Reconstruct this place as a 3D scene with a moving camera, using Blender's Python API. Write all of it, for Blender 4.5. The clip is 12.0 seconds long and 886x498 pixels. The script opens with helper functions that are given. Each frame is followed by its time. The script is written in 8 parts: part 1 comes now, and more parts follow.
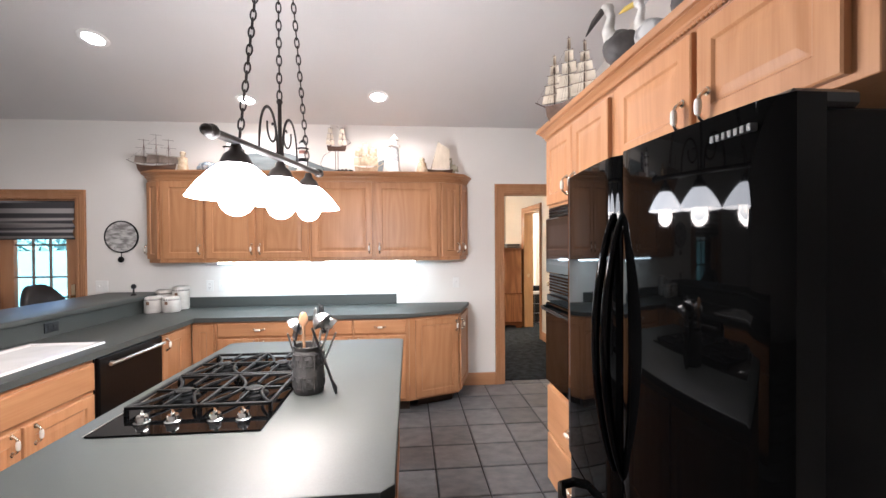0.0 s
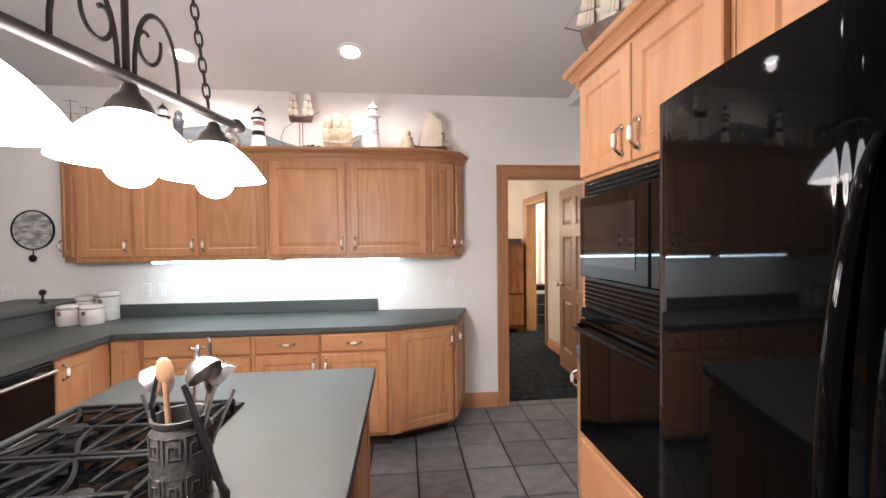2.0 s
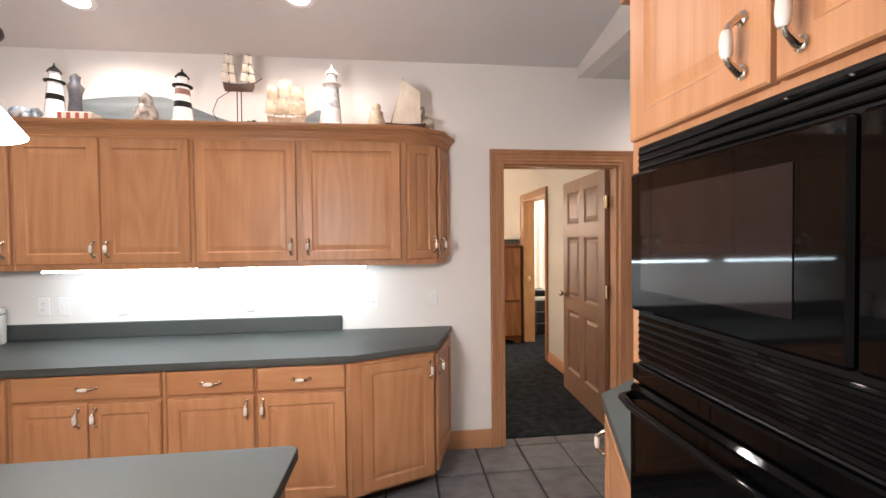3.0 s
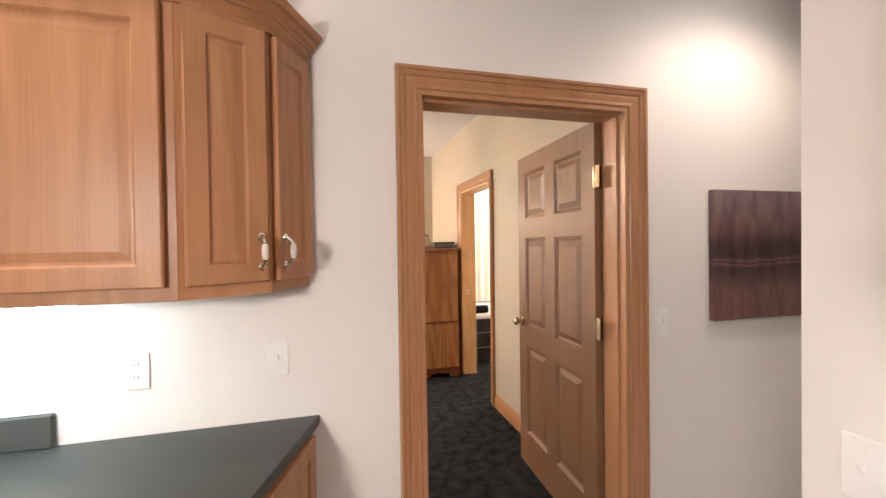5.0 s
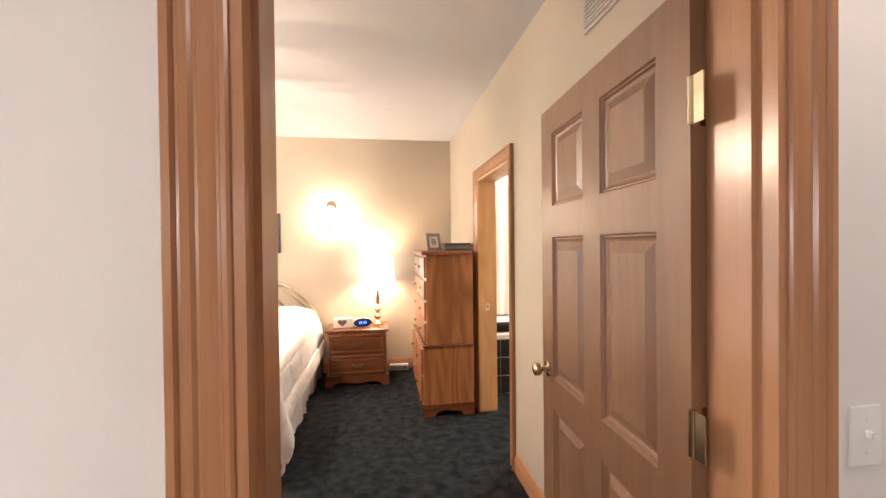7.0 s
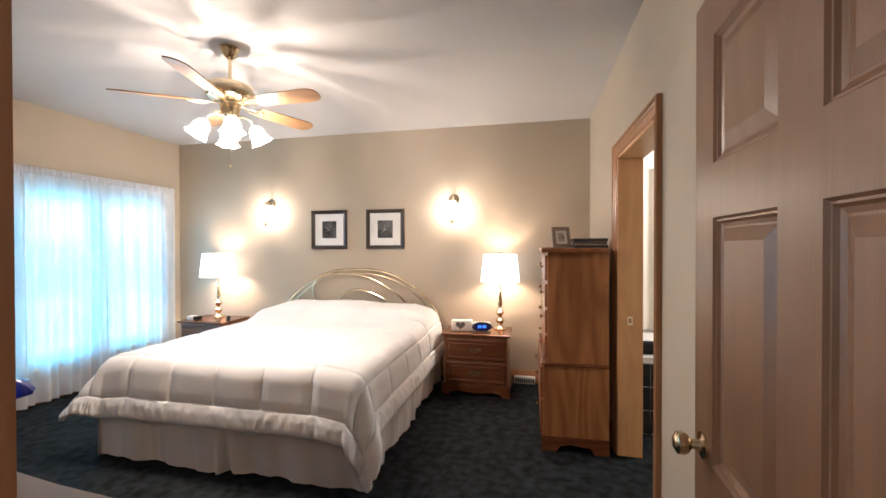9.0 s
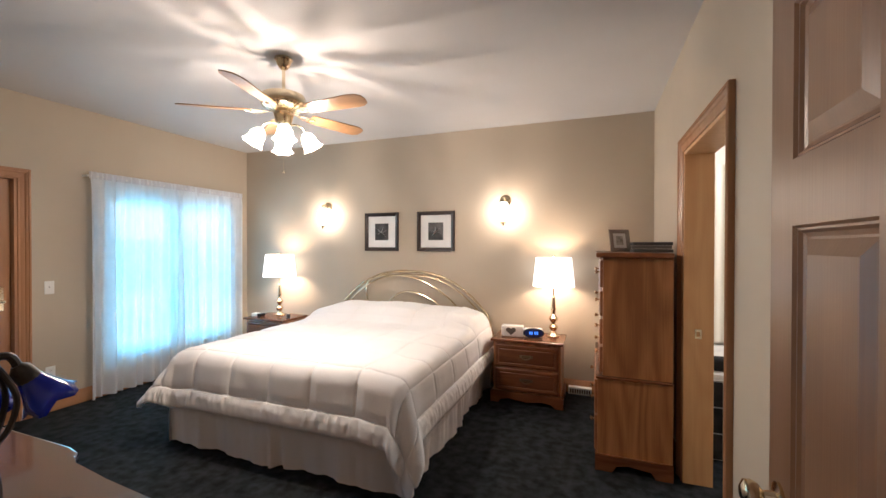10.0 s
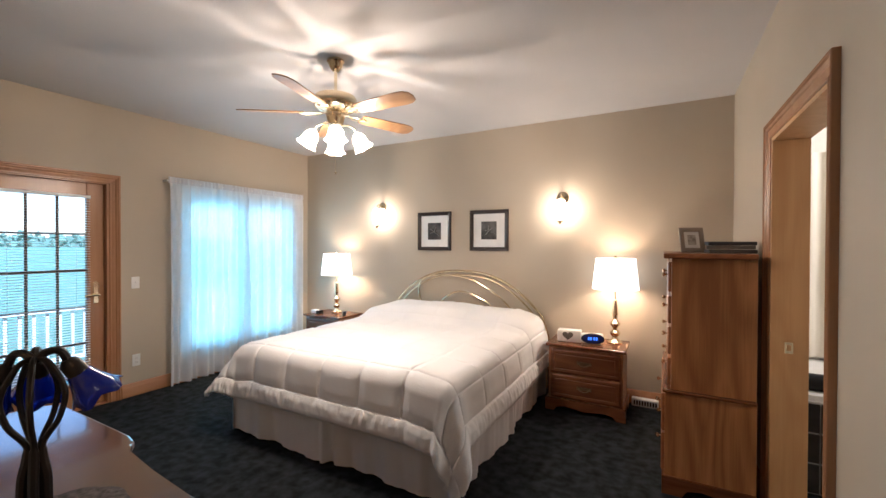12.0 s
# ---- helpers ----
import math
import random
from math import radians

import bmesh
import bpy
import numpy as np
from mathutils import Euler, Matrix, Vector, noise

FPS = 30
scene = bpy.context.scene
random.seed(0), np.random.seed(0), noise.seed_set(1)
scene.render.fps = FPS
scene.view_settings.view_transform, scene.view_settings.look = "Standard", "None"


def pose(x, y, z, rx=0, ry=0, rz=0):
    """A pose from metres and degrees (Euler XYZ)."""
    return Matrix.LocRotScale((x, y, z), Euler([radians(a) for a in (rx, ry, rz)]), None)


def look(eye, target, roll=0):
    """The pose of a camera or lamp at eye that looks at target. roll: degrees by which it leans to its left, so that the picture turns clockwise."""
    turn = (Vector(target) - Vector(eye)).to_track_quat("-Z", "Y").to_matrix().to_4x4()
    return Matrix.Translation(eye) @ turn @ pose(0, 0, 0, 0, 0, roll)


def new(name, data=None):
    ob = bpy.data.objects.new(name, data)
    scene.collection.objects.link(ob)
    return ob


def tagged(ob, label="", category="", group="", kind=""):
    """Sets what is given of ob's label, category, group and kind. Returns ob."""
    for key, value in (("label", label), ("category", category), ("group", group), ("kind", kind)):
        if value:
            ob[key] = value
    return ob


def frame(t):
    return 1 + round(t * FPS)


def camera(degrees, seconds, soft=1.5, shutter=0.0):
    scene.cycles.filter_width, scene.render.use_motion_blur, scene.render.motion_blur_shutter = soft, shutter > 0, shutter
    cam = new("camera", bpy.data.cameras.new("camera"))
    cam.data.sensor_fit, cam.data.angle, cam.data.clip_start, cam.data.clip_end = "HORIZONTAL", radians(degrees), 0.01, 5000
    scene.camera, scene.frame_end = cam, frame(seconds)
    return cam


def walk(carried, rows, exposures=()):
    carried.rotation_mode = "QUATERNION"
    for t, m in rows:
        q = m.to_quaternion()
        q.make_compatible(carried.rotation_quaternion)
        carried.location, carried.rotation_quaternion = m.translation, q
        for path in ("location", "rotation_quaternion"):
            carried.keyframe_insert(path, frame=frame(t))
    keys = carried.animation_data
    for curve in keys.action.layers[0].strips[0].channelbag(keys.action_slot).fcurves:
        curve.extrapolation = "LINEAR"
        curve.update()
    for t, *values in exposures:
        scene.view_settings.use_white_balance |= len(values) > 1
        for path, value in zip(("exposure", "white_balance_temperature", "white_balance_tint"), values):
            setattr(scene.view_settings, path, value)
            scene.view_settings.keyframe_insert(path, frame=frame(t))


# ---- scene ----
cam = camera(95.3, 12.0, soft=1.5)
PATH = [
    (0, (-0.011, -0.035, 1.501), (0.159, 1.957, 1.479), -0.4),
    (0.5, (-0.010, 0.025, 1.494), (0.160, 2.018, 1.467), -0.3),
    (1, (-0.020, 0.168, 1.480), (0.159, 2.159, 1.449), -0.4),
    (1.5, (0.024, 0.401, 1.481), (0.210, 2.392, 1.444), -0.5),
    (2, (0.088, 0.709, 1.481), (0.281, 2.699, 1.440), -0.6),
    (2.5, (0.154, 1.036, 1.499), (0.361, 3.024, 1.454), -0.6),
    (2.7, (0.190, 1.170, 1.500), (0.402, 3.159, 1.455), -0.6),
    (4.3, (0.541, 2.302, 1.483), (0.909, 4.268, 1.459), -0.8),
    (4.5, (0.572, 2.435, 1.493), (0.995, 4.390, 1.465), -0.8),
    (5, (0.689, 2.740, 1.487), (1.203, 4.672, 1.459), -0.8),
    (5.5, (0.820, 3.017, 1.496), (1.350, 4.945, 1.466), -0.9),
    (6, (0.967, 3.243, 1.507), (1.491, 5.173, 1.483), -0.9),
    (6.5, (1.070, 3.439, 1.497), (1.551, 5.380, 1.472), -0.8),
    (6.7, (1.120, 3.508, 1.495), (1.535, 5.465, 1.470), -0.7),
    (8.3, (1.445, 3.975, 1.438), (1.306, 5.970, 1.428), -0.3),
    (8.5, (1.453, 4.027, 1.441), (1.233, 6.014, 1.428), -0.2),
    (9, (1.485, 4.114, 1.451), (1.055, 6.067, 1.434), -0.1),
    (9.5, (1.508, 4.156, 1.464), (0.933, 6.071, 1.448), 0.0),
    (10, (1.541, 4.206, 1.475), (0.838, 6.078, 1.459), 0.1),
    (10.5, (1.552, 4.247, 1.478), (0.737, 6.073, 1.461), 0.2),
    (11, (1.553, 4.277, 1.479), (0.655, 6.065, 1.462), 0.2),
    (11.5, (1.552, 4.299, 1.477), (0.611, 6.063, 1.459), 0.3),
    (12, (1.552, 4.308, 1.475), (0.592, 6.062, 1.456), 0.2),
]
EXPOSURES = [(0, 2.74, 5250, 12), (2.5, 2.48, 5500, 14), (4.5, 2.66, 5800, 15), (6.5, 2.88, 5800, 15), (8.5, 2.06, 5200, 12), (12, 1.58, 5200, 12)]
walk(cam, [(t, look(eye, target, roll)) for t, eye, target, roll in PATH], EXPOSURES)

# ---- world, sun, lamps ----
world = bpy.data.worlds.new("world")
scene.world = world
world.use_nodes = True
_wn = world.node_tree.nodes
sky = _wn.new("ShaderNodeTexSky")
sky.sky_type, sky.sun_disc = "NISHITA", False
sky.sun_elevation, sky.sun_rotation = radians(40), radians(90)
world.node_tree.links.new(sky.outputs[0], _wn["Background"].inputs[0])
_wn["Background"].inputs[1].default_value = 0.15


def lamp(name, kind, loc, power, colour, size=0.05, target=None, angle=None, size_y=None):
    data = bpy.data.lights.new(name, kind)
    data.energy, data.color = power, colour
    if kind == "AREA":
        data.size = size
        if size_y:
            data.shape, data.size_y = "RECTANGLE", size_y
    elif kind == "SUN":
        data.angle = radians(size)
    else:
        data.shadow_soft_size = size
    if kind == "SPOT":
        data.spot_size, data.spot_blend = radians(angle), 0.6
    ob = new(name, data)
    ob.matrix_world = look(loc, target) if target else Matrix.Translation(loc)
    return ob


WARM, WARMER, COOL = (1.0, 0.79, 0.60), (1.0, 0.745, 0.49), (0.92, 1.0, 0.90)
lamp("sun", "SUN", (0, 0, 30), 5.0, (0.74, 0.96, 1.0), 0.5, target=(-8, 1.5, 23))
KCEIL, SLOPE, HCEIL = 2.745, 0.2, 2.675          # ceiling height at the back wall, and its rise towards the room


def ceil_z(y):
    return KCEIL + SLOPE * (4.225 - y)


PENDANTS = [(-0.588, 1.385, 1.664), (-0.550, 1.735, 1.676), (-0.518, 2.085, 1.688)]   # and the height of each rim
for x, y, z in PENDANTS:
    lamp("pendant_bulb", "POINT", (x, y, z - 0.03), 3.3, WARM, 0.06)
# The last three are out of view, added to fill the room with light.
DOWNLIGHTS = [(-0.277, 3.69), (-1.465, 3.79), (-2.223, 3.04), (-1.3, -1.6), (-2.2, 0.6), (-4.2, 2.2)]
for x, y in DOWNLIGHTS:
    z = ceil_z(y) - 0.04
    lamp("downlight_beam", "SPOT", (x, y, z), 6.2 if y > 3.4 else (1.2 if y < 1 else 4.6), WARM, 0.05, target=(x, y, 0), angle=155)
lamp("hall_downlight_beam", "SPOT", (2.45, 3.74, 2.63), 6.4, (1.0, 0.76, 0.56), 0.12, target=(2.45, 3.80, 0), angle=160)
# Unseen second hall lamp, added to even out the light on the wall.
lamp("hall_downlight_beam", "SPOT", (3.2, 2.2, 2.63), 13, WARM, 0.04, target=(3.2, 2.2, 0), angle=120)
lamp("under_cabinet_glow", "AREA", (-1.39, 4.0, 1.335), 0.6, COOL, 0.87, target=(-1.39, 4.03, 0), size_y=0.04)
lamp("under_cabinet_glow", "AREA", (-0.39, 4.0, 1.335), 0.6, COOL, 0.87, target=(-0.39, 4.03, 0), size_y=0.04)
lamp("under_cabinet_glow", "AREA", (1.36, 2.62, 1.335), 1.1, COOL, 0.04, target=(1.37, 2.62, 0), size_y=0.4)
FAN = (-0.45, 6.41)
for k in range(4):
    a = radians(-46 + 90 * k)
    lamp("fan_bulb", "POINT", (FAN[0] + 0.17 * math.cos(a), FAN[1] + 0.17 * math.sin(a), 2.195), 10.8, WARMER, 0.006)
for x, y in ((1.17, 8.25), (-2.18, 8.25)):
    lamp("table_lamp_bulb", "POINT", (x, y, 1.2), 5.8, WARMER, 0.04)
for x in (0.65, -1.61):
    lamp("sconce_bulb", "POINT", (x, 8.36, 1.85), 3.8, WARMER, 0.03)
# Unseen lamp added to brighten the bath beyond the doorway.
lamp("bath_bulb", "POINT", (3.5, 7.6, 2.3), 24, (1.0, 0.85, 0.66), 0.1)
lamp("window_daylight", "AREA", (-3.085, 7.485, 1.16), 15, (0.22, 0.82, 1.0), 1.40, target=(0, 7.485, 1.16), size_y=1.62)

# ---- builders ----
def mat(name, colour, rough=0.5, metal=0.0, colour2=None, scale=(8, 8, 8), bump=0.0, bump_scale=60, spread=0.0, detail=4.0, coat=0.0, emit=0.0, lo=0.35, hi=0.65, spec=None):
    """A surface of two colours mixed by stretched noise, with fine relief and a shade of its own for each piece."""
    m = bpy.data.materials.new(name)
    m.use_nodes = True
    nt, bsdf = m.node_tree, m.node_tree.nodes["Principled BSDF"]
    N, L = nt.nodes.new, nt.links.new
    bsdf.inputs["Roughness"].default_value, bsdf.inputs["Metallic"].default_value = rough, metal
    bsdf.inputs["Coat Weight"].default_value = coat
    bsdf.inputs["Coat Roughness"].default_value = 0.15
    if spec is not None:
        bsdf.inputs["Specular IOR Level"].default_value = spec
    co = N("ShaderNodeTexCoord")
    c2 = colour2 or tuple(c * 0.92 for c in colour)
    mp = N("ShaderNodeMapping")
    mp.inputs["Scale"].default_value = scale
    L(co.outputs["Object"], mp.inputs["Vector"])
    tex = N("ShaderNodeTexNoise")
    tex.inputs["Scale"].default_value, tex.inputs["Detail"].default_value = 1.0, detail
    L(mp.outputs[0], tex.inputs["Vector"])
    ramp = N("ShaderNodeValToRGB")
    ramp.color_ramp.elements[0].position, ramp.color_ramp.elements[1].position = lo, hi
    ramp.color_ramp.elements[0].color, ramp.color_ramp.elements[1].color = (*colour, 1), (*c2, 1)
    L(tex.outputs["Fac"], ramp.inputs[0])
    out = ramp.outputs[0]
    if spread:
        info, hsv, rng = N("ShaderNodeObjectInfo"), N("ShaderNodeHueSaturation"), N("ShaderNodeMapRange")
        rng.inputs["To Min"].default_value, rng.inputs["To Max"].default_value = 1 - spread, 1 + spread
        L(info.outputs["Random"], rng.inputs["Value"])
        L(rng.outputs[0], hsv.inputs["Value"])
        L(out, hsv.inputs["Color"])
        out = hsv.outputs[0]
    L(out, bsdf.inputs["Base Color"])
    if emit:
        L(out, bsdf.inputs["Emission Color"])
        bsdf.inputs["Emission Strength"].default_value = emit
    if bump:
        t2, bp = N("ShaderNodeTexNoise"), N("ShaderNodeBump")
        t2.inputs["Scale"].default_value, t2.inputs["Detail"].default_value = bump_scale, 3
        L(co.outputs["Object"], t2.inputs["Vector"])
        bp.inputs["Strength"].default_value, bp.inputs["Distance"].default_value = bump, 0.004
        L(t2.outputs["Fac"], bp.inputs["Height"])
        L(bp.outputs[0], bsdf.inputs["Normal"])
        rr = N("ShaderNodeMapRange")
        rr.inputs["To Min"].default_value, rr.inputs["To Max"].default_value = max(0.02, rough - 0.06), min(1, rough + 0.06)
        L(tex.outputs["Fac"], rr.inputs["Value"])
        L(rr.outputs[0], bsdf.inputs["Roughness"])
    return m


def wood(name, light, dark, axis=2, rough=0.46, spread=0.08, coat=0.0, fine=1.0, figure=0.25):
    """Wood with long growth figure and fine pores along one axis."""
    m = mat(name, light, rough, colour2=dark, scale=(1, 1, 1), spread=spread, coat=coat)
    nt = m.node_tree
    N, L = nt.nodes.new, nt.links.new
    tex = next(n for n in nt.nodes if n.type == "TEX_NOISE")
    mp = next(n for n in nt.nodes if n.type == "MAPPING")
    co = next(n for n in nt.nodes if n.type == "TEX_COORD")
    info, off = N("ShaderNodeObjectInfo"), N("ShaderNodeVectorMath")
    mul = N("ShaderNodeMath")
    mul.operation = "MULTIPLY"
    mul.inputs[1].default_value = 37.0
    L(info.outputs["Random"], mul.inputs[0])
    L(co.outputs["Object"], off.inputs[0])
    L(mul.outputs[0], off.inputs[1])
    L(off.outputs[0], mp.inputs["Vector"])
    s = [14.0, 14.0, 14.0]
    s[axis] = 0.9
    mp.inputs["Scale"].default_value = s
    tex.inputs["Distortion"].default_value = 0.6
    mp2, pore, mix = N("ShaderNodeMapping"), N("ShaderNodeTexNoise"), N("ShaderNodeMix")
    s2 = [170.0 * fine] * 3
    s2[axis] = 5.0
    mp2.inputs["Scale"].default_value = s2
    L(off.outputs[0], mp2.inputs["Vector"])
    pore.inputs["Scale"].default_value, pore.inputs["Detail"].default_value = 1.0, 2
    L(mp2.outputs[0], pore.inputs["Vector"])
    mix.data_type = "FLOAT"
    mix.inputs[0].default_value = 0.3
    mp3, broad, ring, fig = N("ShaderNodeMapping"), N("ShaderNodeTexNoise"), N("ShaderNodeMath"), N("ShaderNodeMix")
    s3 = [3.4, 3.4, 3.4]
    s3[axis] = 0.55
    mp3.inputs["Scale"].default_value = s3
    L(off.outputs[0], mp3.inputs["Vector"])
    L(mp3.outputs[0], broad.inputs["Vector"])
    broad.inputs["Scale"].default_value, broad.inputs["Detail"].default_value = 1.0, 1.0
    times = N("ShaderNodeMath")
    times.operation = "MULTIPLY"
    times.inputs[1].default_value = 22.0
    L(broad.outputs["Fac"], times.inputs[0])
    ring.operation = "PINGPONG"
    ring.inputs[1].default_value = 1.0
    L(times.outputs[0], ring.inputs[0])
    fig.data_type = "FLOAT"
    fig.inputs[0].default_value = figure
    L(tex.outputs["Fac"], fig.inputs[2])
    L(ring.outputs[0], fig.inputs[3])
    L(fig.outputs[0], mix.inputs[2])
    L(pore.outputs["Fac"], mix.inputs[3])
    L(mix.outputs[0], next(n for n in nt.nodes if n.type == "VALTORGB").inputs[0])
    bp = N("ShaderNodeBump")
    bp.inputs["Strength"].default_value, bp.inputs["Distance"].default_value = 0.12, 0.002
    L(pore.outputs["Fac"], bp.inputs["Height"])
    L(bp.outputs[0], nt.nodes["Principled BSDF"].inputs["Normal"])
    return m


def clear_glass(name, colour=(1, 1, 1), rough=0.0):
    """A thin pane: mostly clear, with a sheen at grazing angles."""
    m = bpy.data.materials.new(name)
    m.use_nodes = True
    nt = m.node_tree
    N, L = nt.nodes.new, nt.links.new
    tr, gl, fr, mx = N("ShaderNodeBsdfTransparent"), N("ShaderNodeBsdfGlossy"), N("ShaderNodeFresnel"), N("ShaderNodeMixShader")
    tr.inputs[0].default_value, gl.inputs["Roughness"].default_value = (*colour, 1), rough
    fr.inputs[0].default_value = 1.3
    L(fr.outputs[0], mx.inputs[0])
    L(tr.outputs[0], mx.inputs[1])
    L(gl.outputs[0], mx.inputs[2])
    L(mx.outputs[0], nt.nodes["Material Output"].inputs[0])
    return m


def sheer(name, colour, cover=0.5, glow=0.0):
    """Thin cloth that lets some light through."""
    m = bpy.data.materials.new(name)
    m.use_nodes = True
    nt = m.node_tree
    N, L = nt.nodes.new, nt.links.new
    tl, df, tr, a, b = N("ShaderNodeBsdfTranslucent"), N("ShaderNodeBsdfDiffuse"), N("ShaderNodeBsdfTransparent"), N("ShaderNodeMixShader"), N("ShaderNodeMixShader")
    tl.inputs[0].default_value = df.inputs[0].default_value = (*colour, 1)
    a.inputs[0].default_value = 0.5
    L(tl.outputs[0], a.inputs[1])
    L(df.outputs[0], a.inputs[2])
    co, tex, rng = N("ShaderNodeTexCoord"), N("ShaderNodeTexNoise"), N("ShaderNodeMapRange")
    tex.inputs["Scale"].default_value = 9
    rng.inputs["To Min"].default_value, rng.inputs["To Max"].default_value = cover - 0.08, cover + 0.08
    L(co.outputs["Object"], tex.inputs["Vector"])
    L(tex.outputs["Fac"], rng.inputs["Value"])
    L(rng.outputs[0], b.inputs[0])
    L(tr.outputs[0], b.inputs[1])
    L(a.outputs[0], b.inputs[2])
    L(b.outputs[0], nt.nodes["Material Output"].inputs[0])
    return m


def glow(name, colour, strength):
    m = bpy.data.materials.new(name)
    m.use_nodes = True
    b = m.node_tree.nodes["Principled BSDF"]
    b.inputs["Base Color"].default_value = b.inputs["Emission Color"].default_value = (*colour, 1)
    b.inputs["Emission Strength"].default_value = strength
    b.inputs["Roughness"].default_value = 0.3
    return m


def thing(name, loc, label, category, group="", kind=""):
    ob = new(name)
    ob.empty_display_size = 0.05
    ob.matrix_basis = Matrix.Translation(loc)
    return tagged(ob, label, category, group, kind)


def part(name, bm, material, parent=None, label="", smooth=False, m=None):
    """Links a bmesh, in world coordinates (or in those of m), as one mesh object."""
    if m is not None:
        bm.transform(m)
    bmesh.ops.recalc_face_normals(bm, faces=bm.faces)
    me = bpy.data.meshes.new(name)
    bm.to_mesh(me)
    bm.free()
    for mm in material if isinstance(material, (list, tuple)) else [material]:
        me.materials.append(mm)
    if smooth:
        me.polygons.foreach_set("use_smooth", [True] * len(me.polygons))
        if smooth != "all":
            me.set_sharp_from_angle(angle=radians(40))
    ob = new(name, me)
    if parent is not None:
        ob.parent = parent
        if parent.type == "EMPTY":
            ob.matrix_parent_inverse = parent.matrix_basis.inverted()
    if label:
        ob["label"] = label
    return ob


def setting(name, bm, material, label, category="", smooth=False):
    return tagged(part(name, bm, material, smooth=smooth), label, category or name.split("_")[0], kind="structure")


def solo(name, bm, material, label, category, group="", smooth=False, m=None):
    return tagged(part(name, bm, material, smooth=smooth, m=m), label, category, group)


def bx(bm, x0, x1, y0, y1, z0, z1, bev=0.0, seg=1, m=None):
    vs = [bm.verts.new((x, y, z)) for x in (x0, x1) for y in (y0, y1) for z in (z0, z1)]
    fs = [bm.faces.new([vs[i] for i in f]) for f in ((0, 1, 3, 2), (4, 6, 7, 5), (0, 4, 5, 1), (2, 3, 7, 6), (0, 2, 6, 4), (1, 5, 7, 3))]
    if bev:
        es = list({e for f in fs for e in f.edges})
        out = bmesh.ops.bevel(bm, geom=es, offset=bev, segments=seg, affect="EDGES", profile=0.5)
        vs = list({v for f in out["faces"] for v in f.verts} | {v for v in vs if v.is_valid})
    if m is not None:
        bmesh.ops.transform(bm, matrix=m, verts=[v for v in vs if v.is_valid])
    return bm


def box(*a, **k):
    return bx(bmesh.new(), *a, **k)


def prism(bm, poly, z0, z1, bev=0.0, seg=2):
    """An upright prism over a polygon."""
    lo = [bm.verts.new((x, y, z0)) for x, y in poly]
    hi = [bm.verts.new((x, y, z1)) for x, y in poly]
    n = len(poly)
    top, bot = bm.faces.new(hi), bm.faces.new(lo[::-1])
    for i in range(n):
        bm.faces.new((lo[i], lo[(i + 1) % n], hi[(i + 1) % n], hi[i]))
    if bev:
        bmesh.ops.bevel(bm, geom=list(top.edges) + list(bot.edges), offset=bev, segments=seg, affect="EDGES", profile=0.5)
    return bm


def lathe(bm, prof, cx=0, cy=0, cz=0, seg=24, m=None, caps=True):
    """A turned body from (radius, height) pairs."""
    rings, made = [], []
    for r, z in prof:
        ring = [bm.verts.new((cx + r * math.cos(2 * math.pi * k / seg), cy + r * math.sin(2 * math.pi * k / seg), cz + z)) for k in range(seg)]
        rings.append(ring)
        made += ring
    for a, b in zip(rings, rings[1:]):
        for k in range(seg):
            bm.faces.new((a[k], a[(k + 1) % seg], b[(k + 1) % seg], b[k]))
    if caps:
        bm.faces.new(rings[0][::-1])
        bm.faces.new(rings[-1])
    if m is not None:
        bmesh.ops.transform(bm, matrix=m, verts=made)
    return bm


def tube(bm, pts, r, seg=8, closed=False, flat=None):
    """A round (or, with flat, oval) rod along points; r may be a list."""
    pts = [Vector(p) for p in pts]
    n = len(pts)
    rs = r if isinstance(r, (list, tuple)) else [r] * n
    rings, up = [], None
    for i, p in enumerate(pts):
        a, b = pts[(i - 1) % n if closed else max(i - 1, 0)], pts[(i + 1) % n if closed else min(i + 1, n - 1)]
        d = (b - a).normalized()
        if up is None:
            up = Vector((0, 0, 1)) if abs(d.z) < 0.9 else Vector((1, 0, 0))
        s = d.cross(up).normalized()
        up = s.cross(d).normalized()
        k2 = flat or 1.0
        rings.append([bm.verts.new(p + rs[i] * (math.cos(2 * math.pi * k / seg) * s + k2 * math.sin(2 * math.pi * k / seg) * up)) for k in range(seg)])
    for i in range(n if closed else n - 1):
        a, b = rings[i], rings[(i + 1) % n]
        for k in range(seg):
            bm.faces.new((a[k], a[(k + 1) % seg], b[(k + 1) % seg], b[k]))
    if not closed:
        bm.faces.new(rings[0][::-1])
        bm.faces.new(rings[-1])
    return bm


def sweep(bm, path, prof, place, closed=False):
    """A moulding: the profile (out, height) run along a plane path with mitred corners; out is to the right of the way."""
    n = len(path)
    P = [Vector(p) for p in path]
    rows = []
    for i in range(n):
        d0 = (P[i] - P[i - 1]).normalized() if (i or closed) else None
        d1 = (P[(i + 1) % n] - P[i]).normalized() if (i < n - 1 or closed) else None
        n0 = Vector((d0.y, -d0.x)) if d0 else Vector((d1.y, -d1.x))
        n1 = Vector((d1.y, -d1.x)) if d1 else n0
        mit = (n0 + n1) / max(0.2, 1 + n0.dot(n1))
        rows.append([bm.verts.new(place(*(P[i] + mit * o), h)) for o, h in prof])
    k = len(prof)
    for i in range(n if closed else n - 1):
        a, b = rows[i], rows[(i + 1) % n]
        for j in range(k):
            bm.faces.new((a[j], b[j], b[(j + 1) % k], a[(j + 1) % k]))
    if not closed:
        bm.faces.new(rows[0])
        bm.faces.new(rows[-1][::-1])
    return bm


